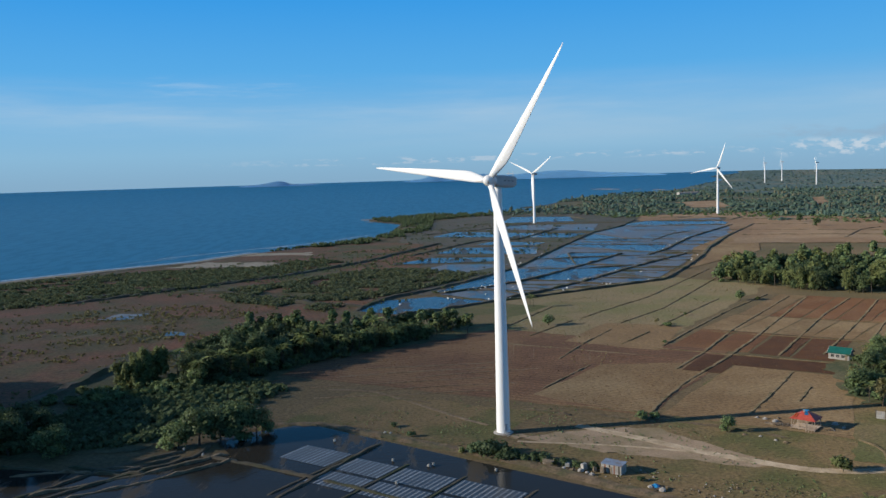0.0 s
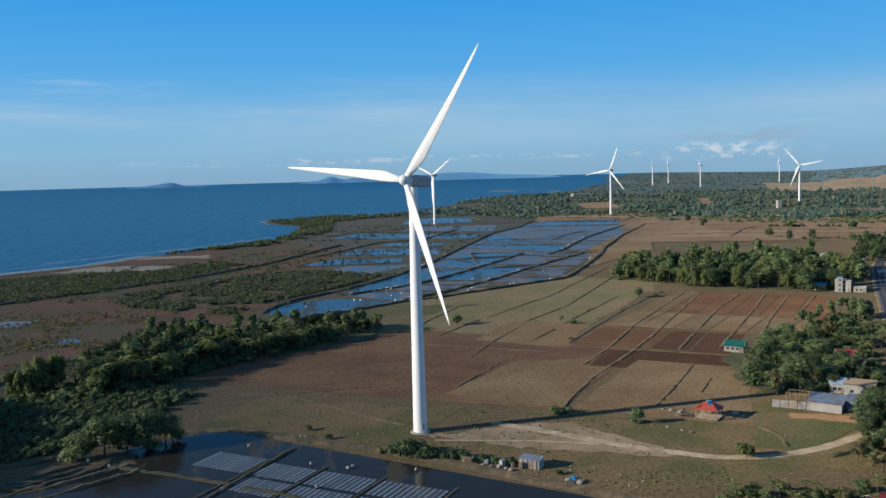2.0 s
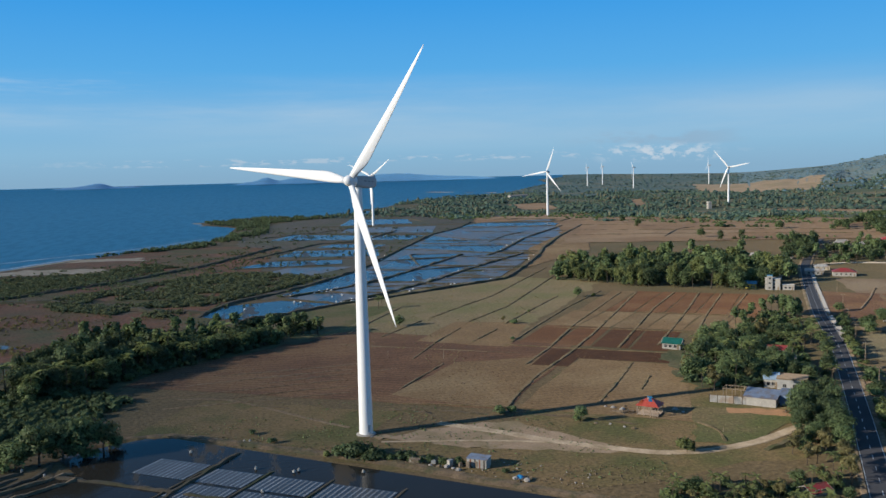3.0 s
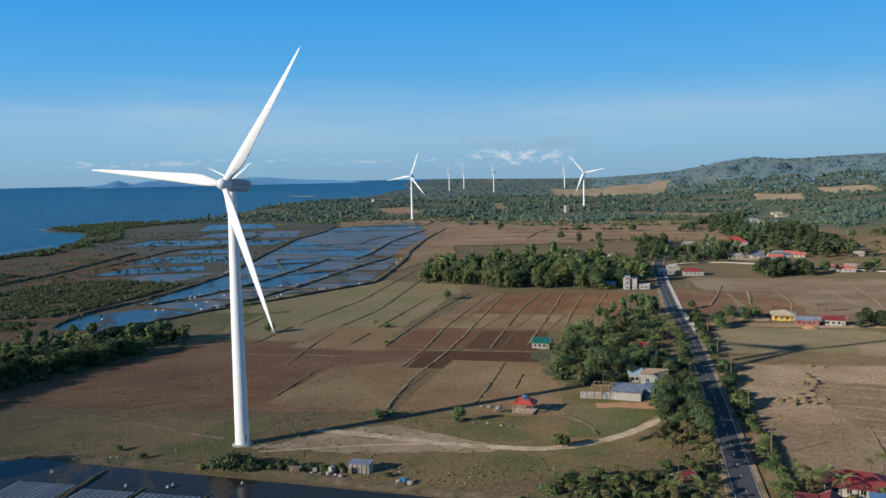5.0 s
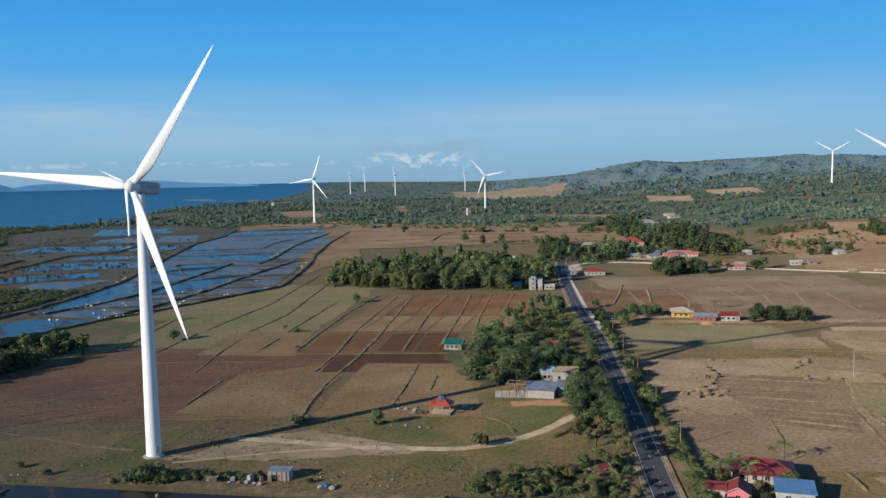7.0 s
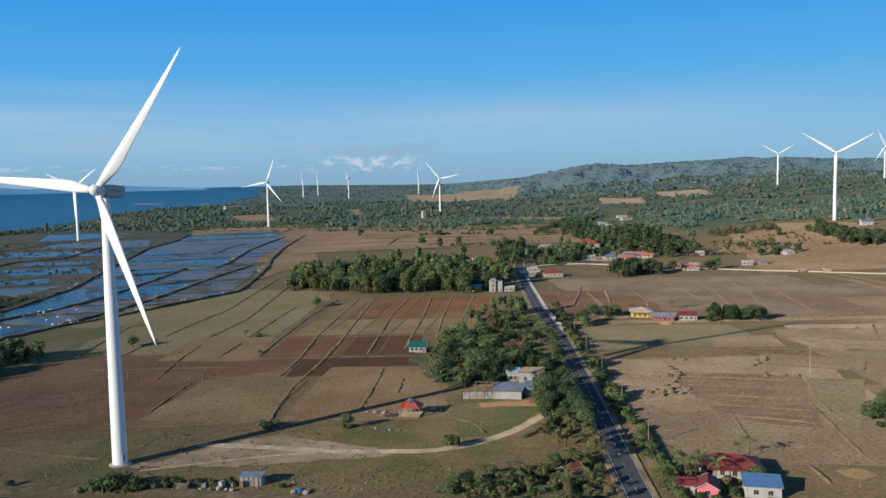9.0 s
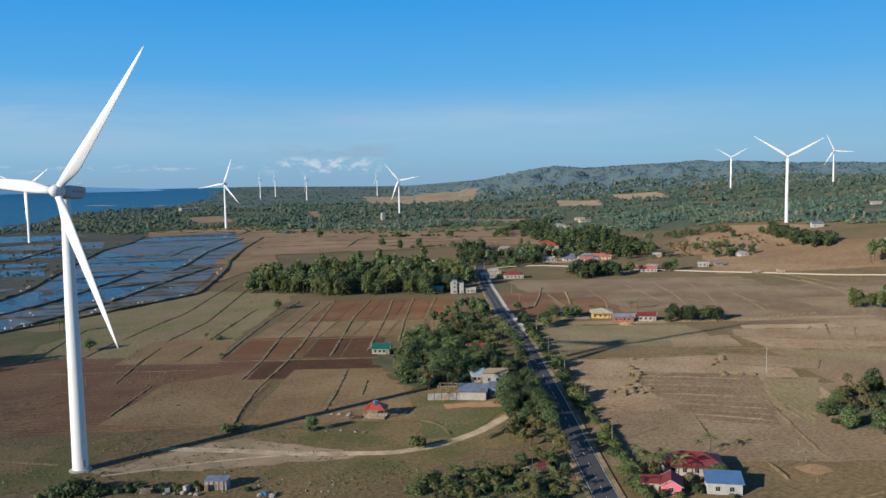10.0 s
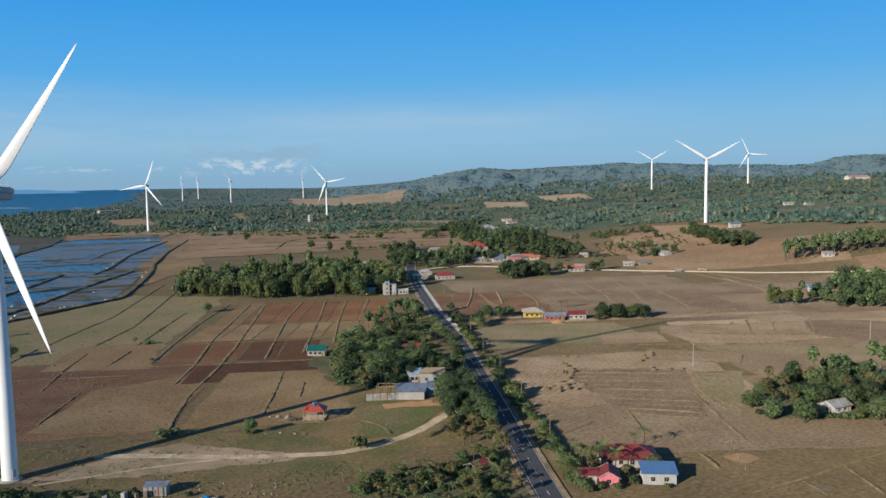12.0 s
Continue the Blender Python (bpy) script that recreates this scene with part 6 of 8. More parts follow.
# gardens and clumps along the village road
for poly, n, kinds, size in (([(415, 647), (412, 617), (446, 653), (540, 780), (500, 770)], 44, [("dark", 2), ("round", 2), ("tall", 1)], (0.9, 1.3)),
                             ([(412, 603), (408, 580), (437, 580), (478, 606), (518, 642), (546, 722), (467, 670)], 40, [("dark", 2), ("round", 2), ("tall", 1)], (0.8, 1.25)),
                             ([(649, 849), (647, 783), (700, 830), (782, 942), (795, 1029)], 46, [("dark", 3), ("round", 1)], (0.9, 1.3)),
                             ([(417, 502), (419, 478), (456, 480), (484, 519), (468, 549)], 34, [("dark", 3), ("round", 1)], (0.8, 1.15)),
                             ([(573, 690), (601, 690), (545, 612), (540, 568), (552, 545), (580, 558), (660, 639), (686, 705), (798, 857), (776, 901)], 175, [("dark", 2), ("round", 2), ("thin", 1), ("tall", 1)], (0.85, 1.45)),
                             ([(560, 730), (640, 790), (700, 860), (680, 740), (610, 700)], 50, [("dark", 2), ("round", 2), ("tall", 1)], (0.8, 1.3)),
                             ([(440, 612), (490, 582), (500, 580), (560, 640), (550, 700), (470, 645)], 34, [("dark", 1), ("round", 2), ("tall", 1)], (0.7, 1.15)),
                             ([(640, 870), (740, 985), (860, 1060), (930, 1100), (880, 1120), (760, 1020), (640, 900)], 40, [("dark", 1), ("round", 2)], (0.9, 1.3)),
                             ([(650, 600), (658, 560), (664, 545), (690, 560)], 12, [("round", 1), ("thin", 1)], (0.7, 1.1)),
                             ([(606, 520), (612, 500), (640, 494), (640, 512)], 9, [("round", 1), ("dark", 1)], (0.8, 1.1)),
                             ([(770, 582), (700, 504), (678, 464), (681, 440), (716, 462), (764, 536), (826, 605)], 70, [("dark", 2), ("round", 2), ("thin", 1)], (0.8, 1.2)),
                             ([(734, 692), (758, 664), (776, 629), (810, 650), (770, 715)], 24, [("thin", 2), ("round", 1)], (0.8, 1.2))):
    grove(poly, n, kinds, size, 4.6, HOUSE_CLEARINGS, 0, "green trees clustered round the village houses")
for k, x, y, s in (("round", 481, 496, 1.1), ("thin", 486, 490, 0.9), ("dark", 508, 483, 1.0), ("round", 515, 482, 1.2), ("round", 464, 880, 1.3), ("dark", 464, 838, 1.1), ("dark", 493, 843, 1.2), ("round", 607, 952, 1.3), ("round", 613, 956, 1.1), ("dark", 705, 888, 1.3),
                   ("round", 731, 943, 1.4), ("round", 508, 795, 1.1), ("thin", 527, 800, 1.1), ("dark", 533, 776, 1.2), ("round", 481, 1089, 1.2), ("round", 288, 402, 0.7), ("round", 264, 349, 1.0), ("dark", 269, 353, 0.9), ("round", 261, 343, 0.8),
                   ("palm", 314, 381, 0.8), ("palm", 343, 357, 0.7), ("palm", 340, 359, 0.6), ("thin", 700, 610, 1.0), ("dark", 746, 600, 1.0), ("dark", 498, 1180, 1.3), ("round", 560, 1010, 1.2)):
    tree(k, x, y, s)


# palms standing out in front of the belt and in the roadside gardens
for k, (x, y) in enumerate(((-112, 340), (-97, 325), (-90, 334), (-81, 347), (-73, 358), (-63, 369), (-52, 379), (-42, 386), (-30, 395), (-20, 404), (-8, 414), (4, 425), (13, 437), (-86, 352), (-58, 384), (-34, 402))):
    palm(x + RND.uniform(-2, 2), y + RND.uniform(-2, 2), 1.5 - 0.05 * k if k < 13 else 1.6)
for x, y in ((84, 183), (92, 184), (100, 176), (108, 170), (115, 168), (104, 184), (97, 186), (118, 182), (88, 178), (112, 162), (124, 187), (127, 182), (130, 187)):
    palm(x + RND.uniform(-1.5, 1.5), y + RND.uniform(-1.5, 1.5), RND.uniform(0.42, 0.62))


# distance haze painted into both of these leaf colours
M_PLAIN = leafy("haze_tinted_plain_woodland", (0.091, 0.146, 0.130), (0.113, 0.168, 0.146), 0.12)
M_FAR_DARK = leafy("dark_hazy_woodland", (0.072, 0.127, 0.106), (0.105, 0.162, 0.126), 0.16)


def blob(rnd, level, lumps, ragged):
    """Rounded crown lumps with an uneven skin, open below: verts and triangles."""
    V, F = [], []
    for x, y, z, rx, rz in lumps:
        bm = bmesh.new()
        bmesh.ops.create_icosphere(bm, subdivisions=level, radius=1)
        bmesh.ops.delete(bm, geom=[f for f in bm.faces if f.calc_center_median().z < -0.35], context="FACES")
        bm.verts.index_update()
        base = sum(len(v) for v in V)
        k = [1 + ragged * rnd.uniform(-1, 1) for _ in bm.verts]
        V.append(np.array([(x + v.co.x * rx * q, y + v.co.y * rx * q, z + v.co.z * rz * q) for v, q in zip(bm.verts, k)]))
        F += [[v.index + base for v in f.verts] for f in bm.faces]
        bm.free()
    return np.concatenate(V), np.array(F)


GLADES = [[(300, 880), (640, 770), (700, 850), (770, 985), (832, 1074), (774, 1150), (677, 1110), (542, 1040), (600, 1290), (480, 1210), (445, 1390), (350, 1000)],
          [(825, 1300), (857, 1394), (991, 1247), (921, 1147)], [(1498, 1756), (1437, 1525), (1290, 1360), (1340, 1560)], [(1626, 1690), (1728, 1602), (1470, 1320), (1400, 1400)],
          [(1668, 3219), (1850, 2600), (1420, 2050), (1290, 2400)], [(497, 1700), (540, 1966), (655, 2026), (560, 1640)], [(883, 2032), (927, 2068), (760, 1640), (730, 1660)],
          [(300, 1300), (331, 1447), (512, 1491), (600, 1400), (486, 1340)], [(1159, 700), (1190, 634), (1000, 540), (960, 580)],
          [(520, 440), (572, 380), (640, 330), (760, 388), (846, 578), (884, 640), (877, 727), (774, 669), (703, 658), (600, 563)], [(640, 700), (700, 680), (860, 860), (840, 960), (700, 800)],
          [(470, 650), (640, 480), (800, 600), (720, 760), (560, 790)], [(0, 560), (193, 640), (410, 1165), (470, 1350), (300, 1420), (240, 1560), (60, 1620)], [(800, 960), (1120, 1290), (1150, 1270), (830, 940)]]


def far_woods():
    """Woodland beyond the farmland: many small crowns, mixed in size and tint, bluer with distance to stand for haze,
    with glades and fields between.
    """
    rnd = np.random.RandomState(9)
    lump = lambda a, z0, z1, r0, r1: (rnd.uniform(-a, a), rnd.uniform(-a, a), rnd.uniform(z0, z1), rnd.uniform(r0, r1), rnd.uniform(r0, r1))
    fine = [blob(rnd, 1, [lump(0.4, 3.0, 4.2, 2.2, 3.0), lump(1.8, 2.4, 4.2, 1.4, 2.2)], 0.26) for _ in range(8)]
    fine = [(np.concatenate([v, q[0]]), np.concatenate([f, q[1] + len(v)])) for (v, f), q in zip(fine, [crown_arrays(rnd, [lump(0.8, 3.0, 5.0, 2.6, 3.4)], 16, 0.85) for _ in fine])]
    middling = [blob(rnd, 1, [lump(0.6, 2.6, 3.6, 2.2, 3.0), lump(2.0, 2.6, 4.6, 1.6, 2.4)], 0.30) for _ in range(8)]
    coarse = [blob(rnd, 1, [lump(0.3, 2.0, 3.0, 2.6, 3.6)], 0.34) for _ in range(8)]
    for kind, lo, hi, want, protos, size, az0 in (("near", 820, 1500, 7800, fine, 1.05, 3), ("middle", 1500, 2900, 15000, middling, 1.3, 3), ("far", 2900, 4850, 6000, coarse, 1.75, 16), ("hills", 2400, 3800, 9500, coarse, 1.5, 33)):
        V, F, MI, base, got = [], [], [], 0, 0
        az, rr = np.radians(rnd.uniform(az0, 72, want * 5)), np.sqrt(rnd.uniform(lo * lo, hi * hi, want * 5))
        xx, yy = rr * np.sin(az), rr * np.cos(az)
        for x, y, r, z, inland in zip(xx.tolist(), yy.tolist(), rr.tolist(), height(xx, yy).tolist(), shore(xx, yy).tolist()):
            if got >= want:
                break
            s = 0.838 * x - 0.545 * y
            if inland < 10 or (y < 1150 and s < 150 and x < 640) or any(inside(c, x, y) for c in GLADES):
                continue
            patchy = noise.noise((x / 170, y / 170, 3)) + 0.6 * noise.noise((x / 48, y / 48, 9))
            if patchy < (0.02 if r < 1150 else -0.17 if r < 2900 else -0.4):
                continue
            v, f = protos[rnd.randint(8)]
            t, k = rnd.uniform(0, 6.28), size * (0.55 + 0.8 * rnd.uniform(0, 1) ** 2) * (1.0 + 0.55 * noise.noise((x / 130, y / 130, 40)))
            slim = rnd.uniform() < 0.09
            w, tall = (k * 0.66, k * 1.3) if slim and r < 2900 else (k * 1.15, k * rnd.uniform(0.5, 0.85) * (1.0 if r < 2900 else 0.5))
            c, q = math.cos(t) * w, math.sin(t) * w
            V.append(np.stack([v[:, 0] * c - v[:, 1] * q + x, v[:, 0] * q + v[:, 1] * c + y, v[:, 2] * tall + z - 0.5], 1))
            F.append(f + base)
            tone = noise.noise((x / 90, y / 90, 21)) + rnd.uniform(-0.5, 0.5)
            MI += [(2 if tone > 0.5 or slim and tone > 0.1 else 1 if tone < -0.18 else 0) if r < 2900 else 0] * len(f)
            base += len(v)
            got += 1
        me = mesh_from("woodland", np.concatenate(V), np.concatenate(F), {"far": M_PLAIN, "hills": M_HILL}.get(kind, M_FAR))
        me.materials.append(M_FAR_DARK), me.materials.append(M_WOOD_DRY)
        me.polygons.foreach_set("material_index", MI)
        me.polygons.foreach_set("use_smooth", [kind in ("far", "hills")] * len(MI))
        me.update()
        tagged(new("woodland", me), "mixed green woodland with a haze tint on the far plain" if kind in ("near", "middle") else "woodland tinted blue as haze on the distant hills", "woodland", kind="stuff")


far_woods()


def scrub(name, poly, count, size, label, material, thin=-0.12):
    """Low marsh scrub, one carpet."""
    rnd = np.random.RandomState(count)
    xs, ys = [p[0] for p in poly], [p[1] for p in poly]
    V, at, got = [], [], 0
    proto = [crown_arrays(rnd, [(rnd.uniform(-0.6, 0.6), rnd.uniform(-0.6, 0.6), rnd.uniform(0.3, 1.0), rnd.uniform(0.7, 1.1), rnd.uniform(0.5, 0.9)) for _ in range(3)], 22, 0.58)[0] for _ in range(5)]
    while got < count:
        x, y = rnd.uniform(min(xs), max(xs)), rnd.uniform(min(ys), max(ys))
        if not inside(poly, x, y) or noise.noise((x / 22, y / 22, 4)) + 0.6 * noise.noise((x / 70, y / 70, 7)) < thin:
            got += 0.2
            continue
        k = size * rnd.uniform(0.6, 1.5)
        V.append(proto[rnd.randint(5)] * k + np.array((x, y, 0.0)))
        at.append((x, y))
        got += 1
    at = np.array(at)
    gz = np.repeat(height(at[:, 0], at[:, 1]), len(proto[0]))
    V = np.concatenate(V)
    V[:, 2] += gz
    tagged(new(name, mesh_from(name, V, np.arange(len(V)).reshape(-1, 3), material)), label, "scrub", kind="stuff")


M_SCRUB = leafy("olive_scrub", (0.101, 0.126, 0.062), (0.160, 0.170, 0.086), 0.55)
scrub("scrub", [(-450, 600), (-400, 660), (-334, 723), (-289, 752), (-157, 778), (-142, 852), (-84, 780), (-129, 703), (-192, 633), (-266, 572), (-330, 520)], 8600, 1.0, "low green mangrove scrub behind the beach", M_SCRUB, -0.3)
scrub("scrub", [(-166, 606), (-115, 668), (-71, 727), (-13, 715), (24, 665), (-18, 592), (-52, 550), (-74, 506), (-110, 530), (-150, 562)], 4400, 0.95, "low olive scrub over the marsh", M_SCRUB, -0.26)
scrub("scrub", [(-300, 540), (-180, 590), (-110, 520), (-60, 500), (-10, 560), (40, 680), (-40, 740), (-20, 960), (-130, 920), (-150, 850), (-240, 790), (-330, 720)], 2200, 0.75, "thin olive scrub straying over the marsh", M_SCRUB, -0.1)
scrub("scrub", [(-52, 850), (20, 700), (60, 715), (128, 900), (196, 1100), (240, 1200), (90, 1350), (-50, 1330)], 1000, 0.8, "low weeds over the mud between the ponds", M_SCRUB, 0.05)
scrub("scrub", [(-290, 430), (-150, 300), (-110, 400), (-80, 480), (-160, 540), (-260, 540)], 1300, 0.55, "patchy reddish-green scrub on the salt marsh", M_LEAF_DRY, 0.1)
# dark leaf carpet added so that the shadowed ground looks darker
scrub("scrub", [(-145, 246), (-98, 252), (-78, 282), (-62, 316), (-76, 332), (-100, 322), (-134, 298)], 1500, 1.0, "dense dark undergrowth added to deepen the shadow", M_LEAF_DARK, -9)
scrub("scrub", [(-330, 490), (-150, 260), (-90, 400), (-60, 500), (-130, 540), (-230, 560)], 1500, 0.5, "sparse grey-green scrub on the salt marsh", M_LEAF_DRY)
scrub("scrub", [(-205, 950), (-125, 1060), (-78, 1180), (-70, 1320), (-70, 1430), (-125, 1540), (-140, 1640), (-26, 1740), (102, 1710), (170, 1790), (110, 1640), (-20, 1500), (-20, 1250), (-50, 1120), (-100, 1010)], 3400, 1.8, "dense mangrove scrub along the shore", M_LEAF_DARK)
scrub("scrub", [(230, 1560), (280, 1400), (450, 1390), (480, 1300), (560, 1100), (720, 990), (900, 1000), (950, 1150), (600, 1420), (300, 1620)], 1500, 1.7, "green scrub at the edge of the woods", M_LEAF)


def tufts(name, poly, count, material, label, size=0.35):
    """Clods and dry tufts strewn over bare ground."""
    rnd = np.random.RandomState(count + 1)
    xs, ys = np.array([p[0] for p in poly]), np.array([p[1] for p in poly])
    x, y = rnd.uniform(xs.min(), xs.max(), count), rnd.uniform(ys.min(), ys.max(), count)
    keep = np.array([inside(poly, a, b) and noise.noise((a / 14, b / 14, 1)) > -0.15 for a, b in zip(x, y)])
    x, y = x[keep], y[keep]
    z = height(x, y) + 0.1
    n = len(x)
    k = size * 0.55 * rnd.uniform(0.4, 1.6, n)
    t = rnd.uniform(0, 6.28, n)
    V = []
    for q in range(3):
        a = t + q * 2.09
        V.append(np.stack([x + k * np.cos(a), y + k * np.sin(a), z], 1))
    V.append(np.stack([x, y, z + k * rnd.uniform(0.5, 1.2, n)], 1))
    V = np.stack(V, 1).reshape(-1, 3)
    b = np.arange(n)[:, None] * 4
    F = np.concatenate([b + np.array(f) for f in ((0, 1, 3), (1, 2, 3), (2, 0, 3))])
    tagged(new(name, mesh_from(name, V, F, material)), label, "ground litter", kind="stuff")


tufts("clods", [(-70, 345), (64, 270), (113, 343), (-5, 412)], 5200, M_SOIL_PURPLE, "brown clods strewn over the harrowed field")
tufts("clods", [(66, 272), (118, 242), (290, 480), (225, 512)], 6500, M_SOIL_TAN, "dry clods strewn over small plots")
tufts("tufts", [(138, 165), (300, 60), (520, 190), (260, 350)], 9000, M_STRAW, "dry straw tufts over the stubble fields", 0.3)
tufts("tufts", [(-50, 270), (60, 200), (160, 215), (70, 272), (-20, 310)], 4200, M_LEAF_DRY, "dry grass tufts round the turbine", 0.3)
tufts("tufts", [(40, 440), (112, 434), (210, 570), (200, 650), (60, 520)], 3600, M_LEAF_DRY, "dry grass tufts over the pasture", 0.35)
tufts("stones", [(-62, 268), (-20, 252), (24, 221), (48, 198), (95, 160), (99, 168), (54, 208), (28, 230), (-18, 261), (-56, 276)], 2600, M_BANK, "loose stones over the pond bank", 0.55)
tufts("stones", [(52, 203), (75, 186), (92, 200), (70, 216)], 260, M_BANK, "loose stones beside the bank", 0.5)
tufts("rubble", [(18, 232), (40, 212), (66, 196), (74, 206), (48, 222), (26, 234)], 130, M_CONCRETE, "pale broken rubble along the pond bank", 0.5)
tufts("rubble", [(66, 204), (92, 188), (104, 198), (80, 218)], 110, M_BANK, "broken rubble beside the garden", 0.5)
tufts("tufts", [(150, 190), (215, 150), (262, 212), (205, 262)], 4200, M_STRAWY, "pale straw strewn over furrows", 0.45)
tufts("tufts", [(262, 236), (302, 214), (408, 200), (330, 282)], 3600, M_STRAWY, "pale straw strewn over stubble strips", 0.5)
tufts("weeds", [(-50, 268), (5, 240), (60, 205), (100, 190), (70, 262), (10, 300)], 2600, M_LEAF, "green weeds in the dry grass", 0.5)
tufts("weeds", [(60, 330), (110, 434), (210, 570), (150, 640), (20, 440)], 2600, M_LEAF_DRY, "tall dry weeds over the pasture", 0.6)
scrub("scrub", [(470, 830), (640, 772), (700, 850), (690, 870), (630, 800), (480, 850)], 90, 1.6, "low green scrub along the far field edge", M_LEAF)
scrub("scrub", [(540, 1030), (620, 960), (640, 990), (560, 1050)], 60, 1.8, "low green scrub in the far field", M_LEAF_DARK)
scrub("scrub", [(590, 560), (700, 480), (780, 600), (700, 650)], 160, 1.1, "scattered low scrub on tan grassland", M_LEAF_DRY)
scrub("scrub", [(136, 208), (150, 216), (158, 226), (152, 228), (138, 217)], 60, 0.5, "dry brown scrub on the track bank", M_LEAF_DRY)

# ---- houses and sheds ----
M_ROOF_CREAM = surf("cream_painted_iron", (0.62, 0.52, 0.36), (0.52, 0.43, 0.30), 0.4, 0.6, 0.1, 6)

def roof_bm(kind, w, d, h, rise, over=0.5, thick=0.12):
    """A roof shell over a w x d house with walls h high; the ridge runs along x."""
    x, y = w / 2 + over, d / 2 + over
    bm = bmesh.new()
    if kind == "flat":
        return add_box(bm, -x, x, -y, y, h, h + 0.3, 0.03)
    if kind == "lean":
        low, high = h, h + rise
        top = [(-x, -y, low), (x, -y, low), (x, y, high), (-x, y, high)]
        faces = [(0, 1, 2, 3)]
    elif kind == "gable":
        e = h - rise * over / (d / 2)
        top = [(-x, -y, e), (x, -y, e), (x, y, e), (-x, y, e), (-x, 0, h + rise), (x, 0, h + rise)]
        faces = [(0, 1, 5, 4), (2, 3, 4, 5)]
    else:
        e, k = h - 0.15, max(0.3, w / 2 - d / 2)
        top = [(-x, -y, e), (x, -y, e), (x, y, e), (-x, y, e), (-k, 0, h + rise), (k, 0, h + rise)]
        faces = [(0, 1, 5, 4), (2, 3, 4, 5), (1, 2, 5), (3, 0, 4)]
    v = [bm.verts.new(p) for p in top]
    for f in faces:
        bm.faces.new([v[i] for i in f])
    bmesh.ops.recalc_face_normals(bm, faces=bm.faces)
    if sum(f.normal.z for f in bm.faces) < 0:
        bmesh.ops.reverse_faces(bm, faces=bm.faces)
    r = bmesh.ops.solidify(bm, geom=bm.faces[:], thickness=thick)
    return bm


def wall_bm(kind, w, d, h, rise):
    bm = bmesh.new()
    x, y = w / 2, d / 2
    if kind == "gable":
        prof = [(-y, -0.4), (y, -0.4), (y, h), (0, h + rise - 0.12), (-y, h)]
    elif kind == "lean":
        prof = [(-y, -0.4), (y, -0.4), (y, h + rise - 0.1), (-y, h - 0.05)]
    else:
        prof = [(-y, -0.4), (y, -0.4), (y, h), (-y, h)]
    a = [bm.verts.new((-x, p, q)) for p, q in prof]
    b = [bm.verts.new((x, p, q)) for p, q in prof]
    n = len(prof)
    bm.faces.new(a[::-1]), bm.faces.new(b)
    for i in range(n):
        bm.faces.new((a[i], a[(i + 1) % n], b[(i + 1) % n], b[i]))
    bmesh.ops.recalc_face_normals(bm, faces=bm.faces)
    return bm


PANE = {}


def window_on(parent, x, y, z, w, h, turn=0.0, shutter=False):
    """A framed window standing a little proud of the wall at (x, y, z), facing -Y before the turn."""
    key = (round(w, 2), round(h, 2))
    if key not in PANE:
        fr = bmesh.new()
        for a in ((-w / 2 - 0.08, w / 2 + 0.08, h, h + 0.1), (-w / 2 - 0.12, w / 2 + 0.12, -0.12, 0), (-w / 2 - 0.08, -w / 2, 0, h), (w / 2, w / 2 + 0.08, 0, h), (-0.03, 0.03, 0, h)):
            add_box(fr, a[0], a[1], -0.09, 0.0, a[2], a[3])
        PANE[key] = (bm_mesh("window", fr, M_WALL_WHITE), bm_mesh("pane", box(-w / 2, w / 2, -0.04, 0.0, 0, h), M_WINDOW))
    o = part("window", PANE[key][0], M_WALL_WHITE, parent)
    o.matrix_basis = pose(x, y, z, 0, 0, turn)
    part("pane", PANE[key][1], M_WINDOW, o)
    return o


